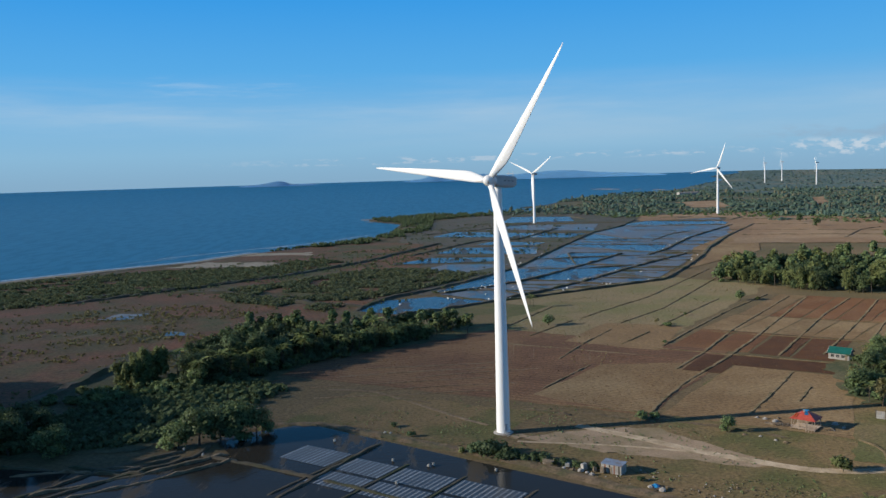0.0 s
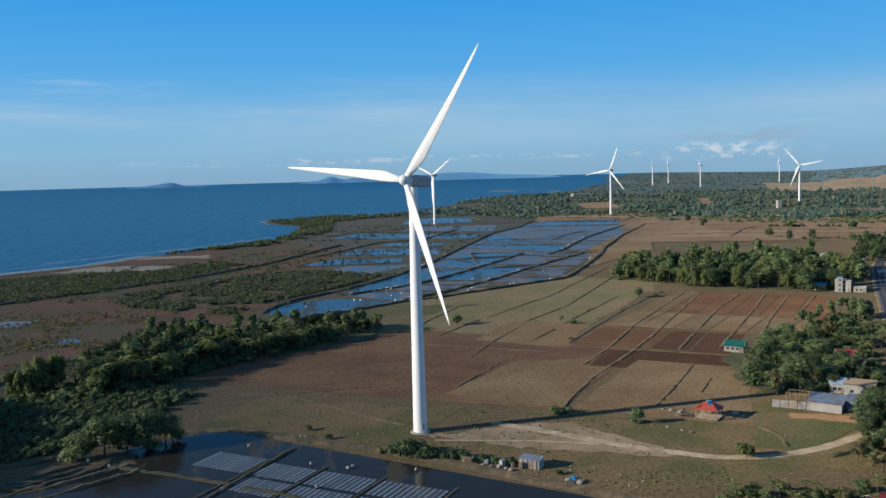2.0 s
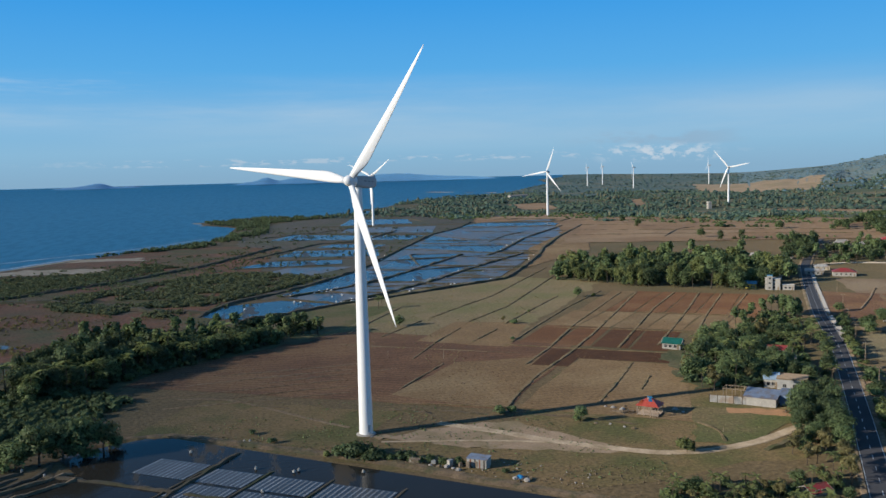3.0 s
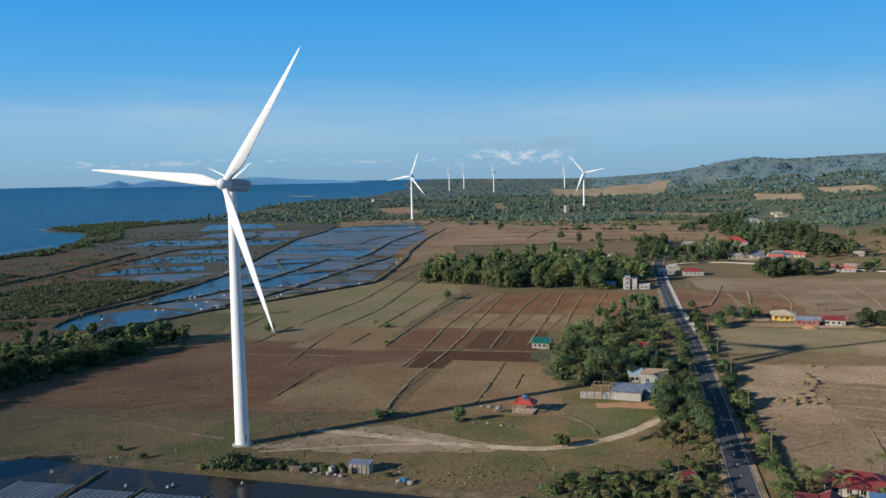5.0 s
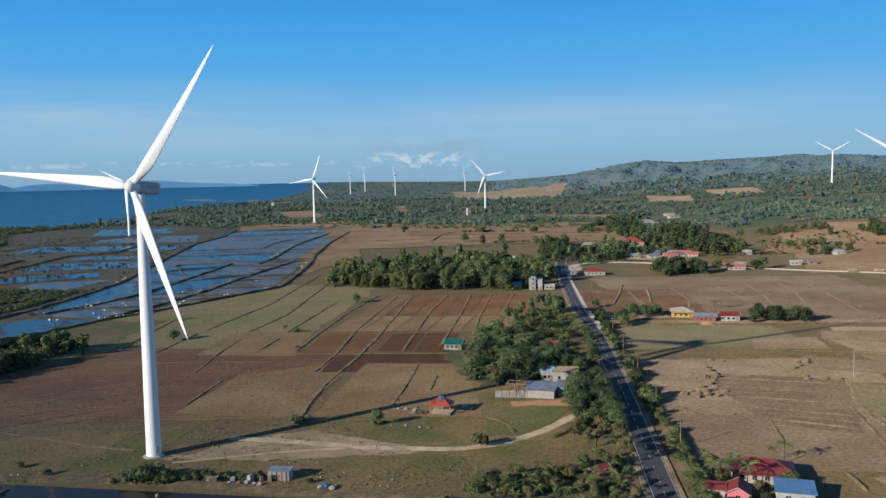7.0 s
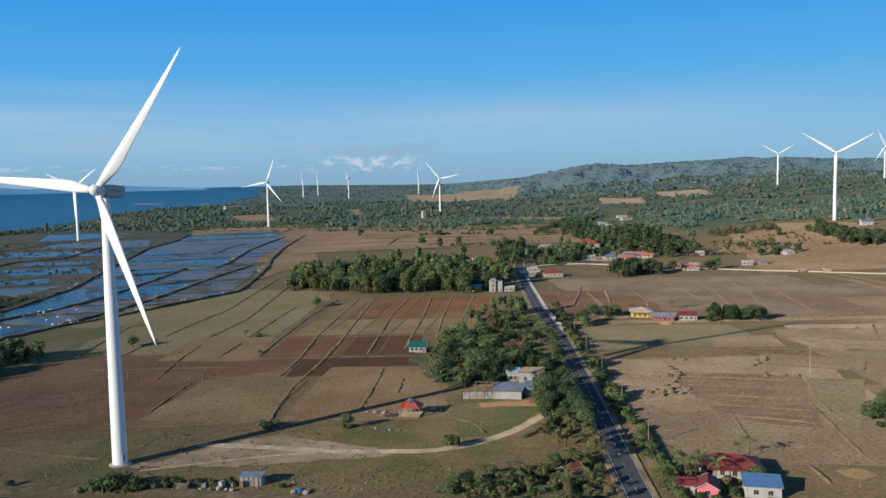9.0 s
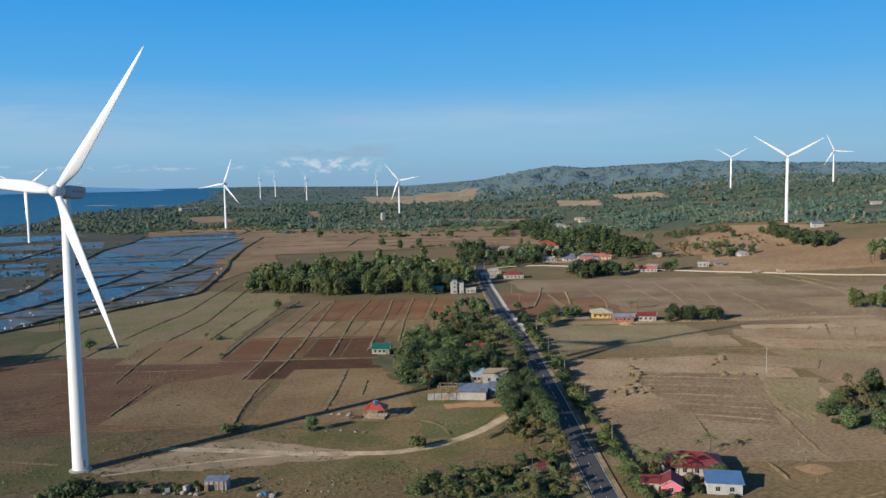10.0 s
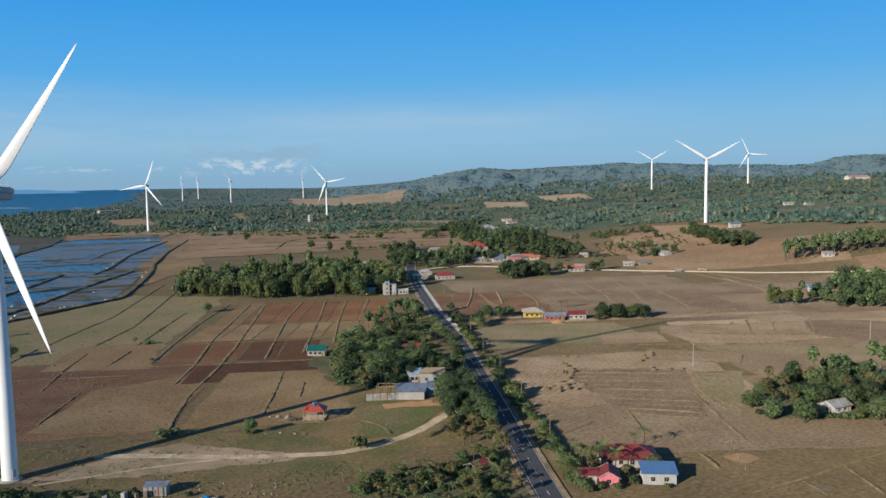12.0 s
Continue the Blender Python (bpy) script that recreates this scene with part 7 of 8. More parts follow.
def house(x, y, turn, w, d, h, roof, rise, wall, cover, label, windows=3, door=True, storeys=1, porch=0.0, over=0.5, category="house"):
    """A house at (x, y); its long front faces -Y before the turn (degrees)."""
    t = empty("house" if category == "house" else category.replace(" ", "_"), pose(x, y, ground_z(x, y), 0, 0, turn))
    tagged(t, label, category)
    part("wall", wall_bm(roof, w, d, h, rise), wall, t)
    part("roof", roof_bm(roof, w, d, h, rise, over), cover, t)
    if roof in ("gable", "hip"):
        k = w / 2 + over if roof == "gable" else max(0.3, w / 2 - d / 2)
        part("ridge_cap", tube((-k, 0, h + rise + 0.03), (k, 0, h + rise + 0.03), 0.12, 0.12, 6), cover, t)
    if roof == "gable" and category == "house":
        e = h - rise * over / (d / 2)
        for gx in (-w / 2 - over, w / 2 + over):
            for gy in (-1, 1):
                part("barge_board", tube((gx, gy * (d / 2 + over), e - 0.08), (gx, 0, h + rise - 0.05), 0.10, 0.10, 5), M_WALL_WHITE, t, "pale painted barge board")
    for s in range(storeys):
        z = 0.9 + s * h / storeys
        for k in range(windows):
            px = -w / 2 + w * (k + 0.75) / (windows + (0.9 if door else 0.5))
            window_on(t, px, -d / 2 - 0.003, z, 1.1, 1.15)
        for k in range(max(1, int(d / 4))):
            py = -d / 2 + d * (k + 0.5) / max(1, int(d / 4))
            window_on(t, -w / 2 - 0.003, py, z, 1.0, 1.1, -90)
            window_on(t, w / 2 + 0.003, py, z, 1.0, 1.1, 90)
    if door:
        part("door", box(w / 2 - 1.6, w / 2 - 0.7, -d / 2 - 0.08, -d / 2 + 0.02, 0.05, 2.1, 0.02), M_WOOD, t, "plain timber door")
    if porch:
        p = part("porch_roof", box(-w / 2, w / 2, -d / 2 - porch, -d / 2 - 0.02, min(h, 2.7), min(h, 2.7) + 0.12), cover, t)
        for px in (-w / 2 + 0.2, 0, w / 2 - 0.2):
            part("post", tube((px, -d / 2 - porch + 0.2, 0), (px, -d / 2 - porch + 0.2, min(h, 2.7)), 0.09, 0.09), M_WALL_WHITE, t)
    return t


GRID = -33.0     # plots and most houses stand square to the road
house(162, 343, GRID - 8, 8, 6.0, 2.9, "gable", 1.7, M_WALL_WHITE, M_ROOF_GREEN, "small white house with a dark green iron roof", 3)
house(151.8, 155.2, GRID - 10, 15, 9, 3.2, "hip", 2.0, M_WALL_WHITE, M_ROOF_RED, "long house under a red hipped iron roof", 4, porch=1.8)
house(146.8, 140.8, GRID - 12, 8.4, 6.6, 3.0, "lean", 0.9, M_WALL_GREY, M_ROOF_BLUE, "grey block house with a blue sheet roof", 2, door=False)
house(136, 148.2, GRID + 75, 6.6, 5.0, 2.7, "gable", 1.4, M_WALL_PINK, M_ROOF_RED, "small pink house with a dark red roof", 2)
house(132.4, 151.8, GRID - 12, 4, 4, 2.6, "lean", 0.5, M_WALL_WHITE, M_ROOF_RED, "white lean-to behind the pink house", 1, door=False)
house(242.5, 142, GRID + 20, 7.5, 6, 2.6, "gable", 1.5, M_WALL_WHITE, M_ROOF_PALE, "pale iron-roofed house among garden trees", 2)
house(308, 351, GRID - 10, 11, 9, 3.6, "hip", 1.5, M_WALL_YELLOW, M_ROOF_CREAM, "yellow house with a cream hipped roof and porch", 3, porch=2.2, over=1.0)
house(308, 334, GRID - 10, 11, 7, 2.9, "gable", 1.2, M_WALL_RED, M_ROOF_GREY, "low red-walled house with grey iron roof", 4)
house(319.5, 328, GRID - 10, 10, 7, 3.0, "gable", 1.4, M_WALL_WHITE, M_ROOF_RED, "white and red house beside the low one", 3)
house(294, 368, GRID - 10, 9, 6, 2.6, "lean", 0.4, M_WALL_GREY, M_ROOF_GREY, "grey open carport beside the road", 2)
house(304, 489, GRID, 9, 7, 6.9, "flat", 0, M_WALL_WHITE, M_WALL_WHITE, "unfinished white three-storey concrete house", 2, storeys=3, over=0.2)
house(300.8, 487.4, GRID, 3.4, 3.4, 9.2, "flat", 0, M_WALL_WHITE, M_ROOF_TEAL, "slim white stair tower beside the tall house", 1, door=False, storeys=3, over=0.15, category="stair tower")
house(312, 484, GRID, 7, 6, 3.0, "flat", 0, M_WALL_WHITE, M_WALL_WHITE, "low white annexe beside the tall house", 2, over=0.2)
house(294, 498, GRID, 6.5, 5, 3.4, "gable", 1.4, M_WALL_YELLOW, M_ROOF_TEAL, "yellow house with a turquoise roof", 2)
house(387, 531, GRID, 15, 10, 3.2, "hip", 2.2, M_WALL_WHITE, M_ROOF_RED, "white house with a red hipped roof", 4)
house(373, 545, GRID, 12, 8, 3, "gable", 1.4, M_WALL_WHITE, M_ROOF_PALE, "white house with a pale grey roof", 3)
house(575, 712, GRID, 24, 18, 5, "hip", 5.0, M_WALL_WHITE, M_TARP_RED, "large house with a bright red roof", 4)
house(2289, 1112, GRID, 60, 24, 8, "gable", 5, M_WALL_WHITE, surf("faded_pink_iron", (0.55, 0.30, 0.28), (0.46, 0.25, 0.24), 0.2, 0.6, 0.1, 6), "long white hall with a faded pink roof in the hill woods", 8, door=False, category="hall")
house(505, 287, GRID - 20, 9, 7, 3, "gable", 1.5, M_WALL_WHITE, M_ROOF_BLUE, "white house with a blue roof by the trees", 2)
house(496, 491, GRID - 5, 13, 9, 3, "hip", 1.8, M_WALL_WHITE, M_WALL_RED, "house with a faded red roof by the gravel road", 3)
house(555, 483, GRID - 20, 9, 6, 2.6, "gable", 1.3, M_WALL_GREY, M_ROOF_PALE, "small pale-roofed farm house", 2)
house(566, 476, GRID - 10, 7, 5, 2.4, "gable", 1.1, M_WOOD, M_ROOF_GREY, "low grey-roofed hut beside the farm house", 1)
house(648, 352, GRID - 20, 9, 7, 2.8, "gable", 1.4, M_WALL_WHITE, M_ROOF_PALE, "pale house among plantation stems", 2)
house(820, 548, GRID - 10, 12, 9, 4, "gable", 2.0, M_WALL_GREY, M_ROOF_GREY, "grey-blue house below the hill woods", 2)
house(117, 178, GRID + 40, 5.6, 4.2, 1.7, "gable", 1.0, M_WOOD, M_ROOF_RED, "small red-roofed house hidden in trees", 2)
house(190, 301, GRID, 6.5, 5.5, 2.8, "gable", 1.2, M_WALL_WHITE, M_ROOF_PALE, "small house with a faded pinkish roof", 2)
house(186, 285, GRID, 6, 5, 2.8, "lean", 0.6, M_WALL_GREY, M_ROOF_GREY, "small grey-roofed house in the gardens", 2)
house(197, 318, GRID, 7, 5, 2.8, "gable", 1.2, M_WALL_GREY, M_ROOF_RED, "small red-roofed house in the gardens", 2)
house(797, 1470, 0, 7, 7, 14, "flat", 0, M_WALL_WHITE, M_WALL_WHITE, "distant white tower building above the woods", 1, door=False, storeys=3, over=0.1, category="tower")
house(700, 2420, 10, 60, 20, 7, "gable", 3, M_WALL_GREY, M_ROOF_PALE, "long pale-roofed shed by the far bay", 6, door=False, category="shed")
# the village along the road
VILLAGE = [(394, 566, 12, 8, M_ROOF_PALE), (510, 602, 15, 9, M_ROOF_GREY), (517, 587, 14, 8, M_WALL_RED), (526, 622, 14, 9, M_ROOF_GREY), (732, 765, 13, 8, M_ROOF_PALE), (626, 496, 10, 6, M_ROOF_PALE), (631, 684, 13, 8, M_ROOF_TEAL), (593, 570, 9, 7, M_ROOF_PALE),
           (417, 646, 11, 8, M_ROOF_PALE), (398, 660, 11, 8, M_ROOF_PALE), (529, 640, 12, 8, M_ROOF_GREY), (586, 712, 12, 8, M_ROOF_PALE), (542, 743, 11, 8, M_ROOF_PALE), (560, 722, 12, 8, M_ROOF_GREY), (624, 660, 12, 8, M_ROOF_PALE), (749, 780, 14, 9, M_ROOF_PALE),
           (710, 409, 10, 7, M_ROOF_PALE), (739, 385, 11, 7, M_ROOF_PALE), (538, 612, 15, 9, M_ROOF_PALE), (557, 684, 18, 9, M_ROOF_PALE), (626, 686, 13, 8, M_ROOF_PALE), (494, 612, 13, 9, M_ROOF_PALE), (545, 590, 11, 8, M_WALL_RED), (860, 1010, 18, 10, M_ROOF_PALE), (998, 1119, 20, 12, M_ROOF_PALE), (967, 753, 16, 9, M_ROOF_PALE), (1151, 670, 16, 9, M_ROOF_PALE), (1141, 633, 14, 9, M_ROOF_PALE), (880, 1040, 16, 9, M_ROOF_GREY), (533, 733, 14, 8, M_ROOF_PALE), (545, 712, 12, 8, M_ROOF_PALE), (532, 600, 22, 12, M_ROOF_GREY), (548, 604, 14, 10, M_WALL_RED), (588, 634, 13, 8, M_ROOF_GREY), (745, 778, 16, 9, M_ROOF_PALE), (638, 682, 14, 9, M_ROOF_TEAL), (497, 508, 12, 8, M_WALL_RED), (511, 500, 10, 7, M_ROOF_PALE), (835, 965, 16, 10, M_ROOF_PALE), (955, 1060, 22, 12, M_ROOF_PALE), (333, 532, 10, 7, M_ROOF_PALE), (366, 574, 12, 8, M_WALL_RED), (630, 502, 12, 7, M_ROOF_PALE)]
for x, y, w, d, cover in VILLAGE:
    kind = "turquoise" if cover is M_ROOF_TEAL else "red" if cover is M_WALL_RED else "blue" if cover is M_ROOF_BLUE else "grey" if cover is M_ROOF_GREY else "pale"
    house(x, y, GRID + RND.uniform(-25, 25), w * 0.85, d * 0.85, 2.7, ("gable", "hip")[RND.randint(2)], 1.8, (M_WALL_WHITE, M_WALL_GREY, M_ROOF_CREAM, M_WALL_GREY)[RND.randint(4)], cover, "village house with a %s roof among trees" % kind, 2)


def shelter(x, y, turn):
    """The open timber shelter with a patched red roof."""
    t = empty("field_shelter", pose(x, y, 0, 0, 0, turn))
    tagged(t, "open timber shelter with a patched red sheet roof", "shelter")
    pale = surf("bleached_pole", (0.46, 0.36, 0.27), (0.34, 0.26, 0.19), 1.2, 0.9, 0.3, 5)
    for px in (-3.4, -1.2, 1.0, 3.4):
        for py in (-2.9, 2.9):
            part("post", tube((px, py, -0.2), (px + 0.1, py, 3.4), 0.15, 0.12), pale, t)
    part("floor", box(-3.5, 3.5, -3.0, 3.0, 0.35, 0.48, 0.02), pale, t)
    for py in (-2.95, 2.95):
        part("rail", tube((-3.4, py, 1.3), (1.0, py, 1.3), 0.08, 0.08, 6), pale, t)
        part("beam", box(-3.7, 3.7, py - 0.09, py + 0.09, 3.3, 3.48), pale, t)
    for px in (-3.45, 3.45):
        part("brace", tube((px, -2.9, 0.2), (px, 2.9, 3.2), 0.08, 0.08, 6), pale, t)
        part("beam", box(px - 0.09, px + 0.09, -3.0, 3.0, 3.14, 3.3), pale, t)
    part("back_panel", box(-3.4, -0.2, 2.80, 2.86, 0.48, 3.0), M_WOOD, t, "weathered board wall at the back")
    for k in range(3):
        part("prop", tube((1.4 + 0.8 * k, -4.6, -0.1), (1.0 + 0.8 * k, -3.0, 2.4), 0.08, 0.06, 6), pale, t, "leaning pale pole")
    part("roof", roof_bm("hip", 7.0, 6.0, 3.5, 2.1, 0.35, 0.06), M_TARP_RED, t)
    part("ridge_cap", tube((-0.9, 0, 5.64), (0.9, 0, 5.64), 0.16, 0.16, 6), M_BLUE, t, "blue ridge cap")
    for pts, m, lab in (([(-0.2, -0.14, 5.66), (0.5, -0.14, 5.66), (1.3, -1.7, 4.62), (0.0, -1.7, 4.62)], M_BLUE, "blue plastic sheet patching the roof"), ([(-0.2, -0.20, 5.64), (-0.8, -0.20, 5.64), (-0.5, -1.0, 5.12), (0.1, -1.0, 5.12)], M_WALL_WHITE, "white sheet patching the roof"),
                        ([(-1.6, -1.4, 4.84), (-2.4, -1.4, 4.84), (-3.1, -3.0, 3.76), (-2.0, -3.0, 3.76)], M_TARP_ORANGE, "orange sheet patching the roof")):
        part("roof_sheet", bm_mesh("roof_sheet", sheet(pts), m), m, t, lab)


M_TARP_ORANGE = surf("faded_orange_sheet", (0.60, 0.14, 0.06), (0.48, 0.11, 0.05), 0.8, 0.5, 0.1, 6)


def sheet(pts):
    bm = bmesh.new()
    bm.faces.new([bm.verts.new(p) for p in pts])
    bmesh.ops.solidify(bm, geom=bm.faces[:], thickness=0.04)
    return bm


shelter(108.5, 251.8, GRID - 8)


def panel_wall(a, b, h, n, label):
    """A run of upright sheets with gaps, in plan from a to b."""
    a, b = Vector((*a, 0)), Vector((*b, 0))
    L = (b - a).length
    ang = math.degrees(math.atan2(b.y - a.y, b.x - a.x))
    t = empty("sheet_fence", pose(a.x, a.y, 0, 0, 0, ang))
    tagged(t, label, "fence")
    for k in range(n):
        z = h * RND.uniform(0.9, 1.05)
        part("panel", box(k * L / n + 0.05, (k + 1) * L / n - 0.05, -0.03, 0.03, 0, z), (M_ROOF_PALE, M_WALL_WHITE, M_WALL_WHITE)[RND.randint(3)], t)
        for q in range(1, 5):
            part("seam", box((k + q / 5) * L / n - 0.03, (k + q / 5) * L / n + 0.03, -0.05, -0.032, 0.02, z - 0.02), M_ROOF_GREY, t)
    for k in range(n + 1):
        part("post", box(k * L / n - 0.13, k * L / n + 0.13, -0.06, 0.14, -0.2, h + 0.15), M_BARK, t, "dark timber post")


panel_wall((133.8, 259.5), (144.6, 252.0), 2.6, 5, "pale patched sheet fence before the sheds")
house(149.4, 252.8, GRID - 9, 10, 8, 3.0, "lean", 1.2, M_WALL_WHITE, M_ROOF_GREY, "sheet-walled shed with a blue-grey iron roof", 0, door=False, category="shed")
house(157, 250.5, GRID - 9, 3.2, 6, 3.6, "lean", 0.8, surf("blue_sheet", (0.20, 0.28, 0.42), (0.16, 0.22, 0.34), 0.5, 0.5, 0.1, 6), M_ROOF_GREY, "narrow blue sheet-metal shed", 0, door=False, category="shed")


def pergola(x, y, turn, w, d, h, label):
    t = empty("pergola", pose(x, y, 0, 0, 0, turn))
    tagged(t, label, "frame")
    for px in np.linspace(-w / 2, w / 2, 4):
        for py in (-d / 2, d / 2):
            part("post", box(px - 0.1, px + 0.1, py - 0.1, py + 0.1, -0.2, h), M_WOOD, t)
    for py in (-d / 2, d / 2):
        part("beam", box(-w / 2 - 0.3, w / 2 + 0.3, py - 0.08, py + 0.08, h, h + 0.2), M_WOOD, t)
    for px in np.linspace(-w / 2, w / 2, 5):
        part("rafter", box(px - 0.06, px + 0.06, -d / 2, d / 2, h + 0.2, h + 0.32), M_WOOD, t)


pergola(146, 262, GRID - 9, 9, 5, 3.2, "bare timber frame behind the shed")
pergola(171, 268, GRID - 5, 8, 8, 3.4, "unfinished house frame with tan slab")
house(171, 268.2, GRID - 5, 9.5, 8.6, 3.75, "flat", 0, M_WALL_GREY, M_YARD, "unfinished concrete house with a flat slab", 2, over=0.4)
house(165, 272, GRID + 5, 5, 4.5, 3.2, "lean", 1.4, M_WALL_WHITE, surf("pale_blue_iron", (0.42, 0.55, 0.66), (0.34, 0.45, 0.55), 0.5, 0.5, 0.1, 6), "white house with a pale blue sheet roof", 2)


M_RUST = surf("rust_stained_board", (0.34, 0.15, 0.09), (0.24, 0.11, 0.07), 1.2, 0.9, 0.2, 5)


def pond_shed():
    """The shed of upright boards on the pond bank."""
    t = empty("pond_shed", pose(43.2, 219.0, 0.4, 0, 0, GRID - 2) @ Matrix.Scale(0.84, 4))
    tagged(t, "whitewashed plank shed with rusty stains on the bank", "shed")
    n = 13
    for k in range(n):
        x = -3.4 + 6.8 * k / n
        part("plank", box(x + 0.02, x + 6.8 / n - 0.02, -2.02 - RND.uniform(0, 0.04), -1.96, -0.4, 2.5 + RND.uniform(-0.05, 0.05)), (M_WALL_WHITE, M_WALL_WHITE, M_RUST, M_WALL_WHITE, M_WALL_WHITE, M_BARK)[k % 6], t)
    part("wall", box(-3.4, 3.4, -1.94, 2.0, -0.4, 2.45), M_WALL_WHITE, t)
    part("roof", roof_bm("lean", 6.8, 4.0, 2.5, 0.35, 0.25, 0.05), M_ROOF_GREY, t, "weathered iron roof sheet")
    part("door", box(-0.5, 0.4, -2.12, -2.06, -0.3, 1.7, 0.02), M_WOOD, t, "rusty brown plank door")


pond_shed()


def platform(x, y):
    t = empty("bamboo_platform", pose(x, y, 0.7, 0, 0, GRID))
    tagged(t, "small weathered bamboo platform on the bank", "platform")
    for px in (-1.2, 1.2):
        for py in (-0.8, 0.8):
            part("post", tube((px, py, -0.6), (px, py, 1.9), 0.07, 0.06, 6), M_WOOD, t)
    part("deck", box(-1.4, 1.4, -1.0, 1.0, 0.9, 1.0, 0.02), M_WOOD, t)
    for k in range(7):
        part("slat", box(-1.3 + 0.4 * k, -1.1 + 0.4 * k, -1.0, -0.94, 0.05, 1.6), M_WOOD, t)


platform(26.5, 224.5)


def heap(name, x, y, r, h, material, label, category, seed, base=0.0):
    """A rounded uneven pile."""
    bm = bmesh.new()
    bmesh.ops.create_icosphere(bm, subdivisions=2, radius=1)
    for v in bm.verts:
        k = 1 + 0.35 * noise.noise(v.co * 1.7 + Vector((seed, 0, 0)))
        v.co = Vector((v.co.x * r * k, v.co.y * r * k * 0.85, max(-0.15, v.co.z * h * k)))
    ob = new(name, bm_mesh(name, bm, material, False))
    ob.matrix_basis = pose(x, y, ground_z(x, y) + base, 0, 0, seed * 40)
    return tagged(ob, label, category)


for k, (x, y, r, h) in enumerate(((196, 224, 2.4, 1.1), (199, 222, 1.6, 0.9), (202, 226, 2.0, 1.0), (193, 227, 1.5, 0.8), (205, 231, 1.4, 0.7), (220, 239, 1.8, 1.0), (226, 248, 1.6, 0.9), (223, 243, 2.0, 0.9), (216, 236, 1.2, 0.6),
                                  (269, 238, 1.8, 0.9), (273, 241, 1.4, 0.8), (256, 213, 1.6, 0.8), (252, 216, 1.8, 0.8), (247, 219, 1.4, 0.7), (257, 234, 1.5, 0.8), (262, 236, 1.3, 0.7), (208, 222, 1.2, 0.6), (197, 228, 1.3, 0.8), (201, 219, 1.2, 0.8), (194, 221, 1.1, 0.9), (206, 226, 1.0, 0.7), (211, 233, 1.3, 0.8), (217, 241, 1.2, 0.9), (228, 252, 1.2, 0.8), (249, 222, 1.2, 0.8), (266, 240, 1.3, 0.9), (240, 262, 1.2, 0.7), (243, 258, 1.0, 0.6))):
    heap("straw_mound", x, y, r * 1.1, h * 1.5, M_STRAW, "small untidy mound of straw on stubble", "straw", k)
for k in range(24):
    s = k / 23
    heap("straw_mound", 345 + 62 * s + RND.uniform(-1, 1), 300 - 16 * s + RND.uniform(-1.5, 1.5), RND.uniform(0.7, 1.3), 0.7, M_STRAW, "small straw mound in a long row", "straw", 40 + k)
for k, (x, y) in enumerate(((-35.5, 251.5), (-20.5, 257.5), (-18.8, 257), (-16.5, 232), (-6.3, 226.5), (-5.0, 227.5), (-80.3, 247.2), (-73, 241.6), (-14.5, 214), (12, 221.5))):
    heap("salt_sack", x, y, 0.45, 0.65, M_WALL_WHITE, "white salt sacks piled on the dike", "sack", k, 0.5)
for k in range(84):
    line = ([(28, 530), (57, 554), (103, 612), (157, 694), (228, 790)], [(-4, 497), (27, 524), (55, 539), (115, 579), (158, 607), (202, 695), (240, 778)], [(-4, 566), (34, 597), (62, 626), (119, 718), (170, 806)], [(60, 714), (122, 894), (189, 1084)], [(400, 1168), (283, 971), (214, 824)])[(0, 1, 0, 1, 2, 1, 3, 4)[k % 8]]
    q = k % (len(line) - 1)
    s = RND.uniform(0, 1)
    heap("salt_sack", line[q][0] * (1 - s) + line[q + 1][0] * s + RND.uniform(-4, 3), line[q][1] * (1 - s) + line[q + 1][1] * s + RND.uniform(-2, 6), RND.uniform(0.5, 1.0), RND.uniform(0.5, 1.0), M_PAINT, "white salt sacks stacked beside a pond", "sack", 200 + k, 0.3)
for k, (x, y) in enumerate(((-6, 574), (15, 580), (18, 584), (24, 586), (26, 556), (33, 564), (47, 590), (47, 577), (79, 566), (83, 575), (110, 591), (113, 590), (116, 592), (121, 592), (117, 629), (91, 623), (159, 707), (153, 656), (1, 543), (5, 541), (147, 608), (-29, 523))):
    heap("salt_sack", x, y, RND.uniform(0.55, 0.95), RND.uniform(0.5, 0.9), M_PAINT, "white salt sacks heaped at a pond edge", "sack", 300 + k, 0.3)
for k, (x, y, r) in enumerate(((32.6, 220.5, 0.9), (34.6, 220, 1.0), (30.3, 222, 0.7), (24.3, 226.3, 0.6), (37, 217, 0.8), (36, 218.5, 0.6), (28, 223.4, 0.5), (50, 207, 0.8), (52.5, 204.5, 1.0), (54, 206, 0.6), (100, 262, 0.9), (102, 259, 1.1), (104, 262, 0.7), (98, 264, 0.6), (106, 253, 0.6), (88, 247, 0.7), (92, 245, 0.6), (95, 241, 0.6), (97, 238.5, 0.8), (118.5, 254, 1.2), (119.5, 250.5, 0.7))):
    heap("rubble_mound", x, y, r, r * 0.7, M_CONCRETE if k % 3 else M_BANK, "pale rubble and broken stone mound", "rubble", 80 + k, 0.25 if y < 228 else 0.0)
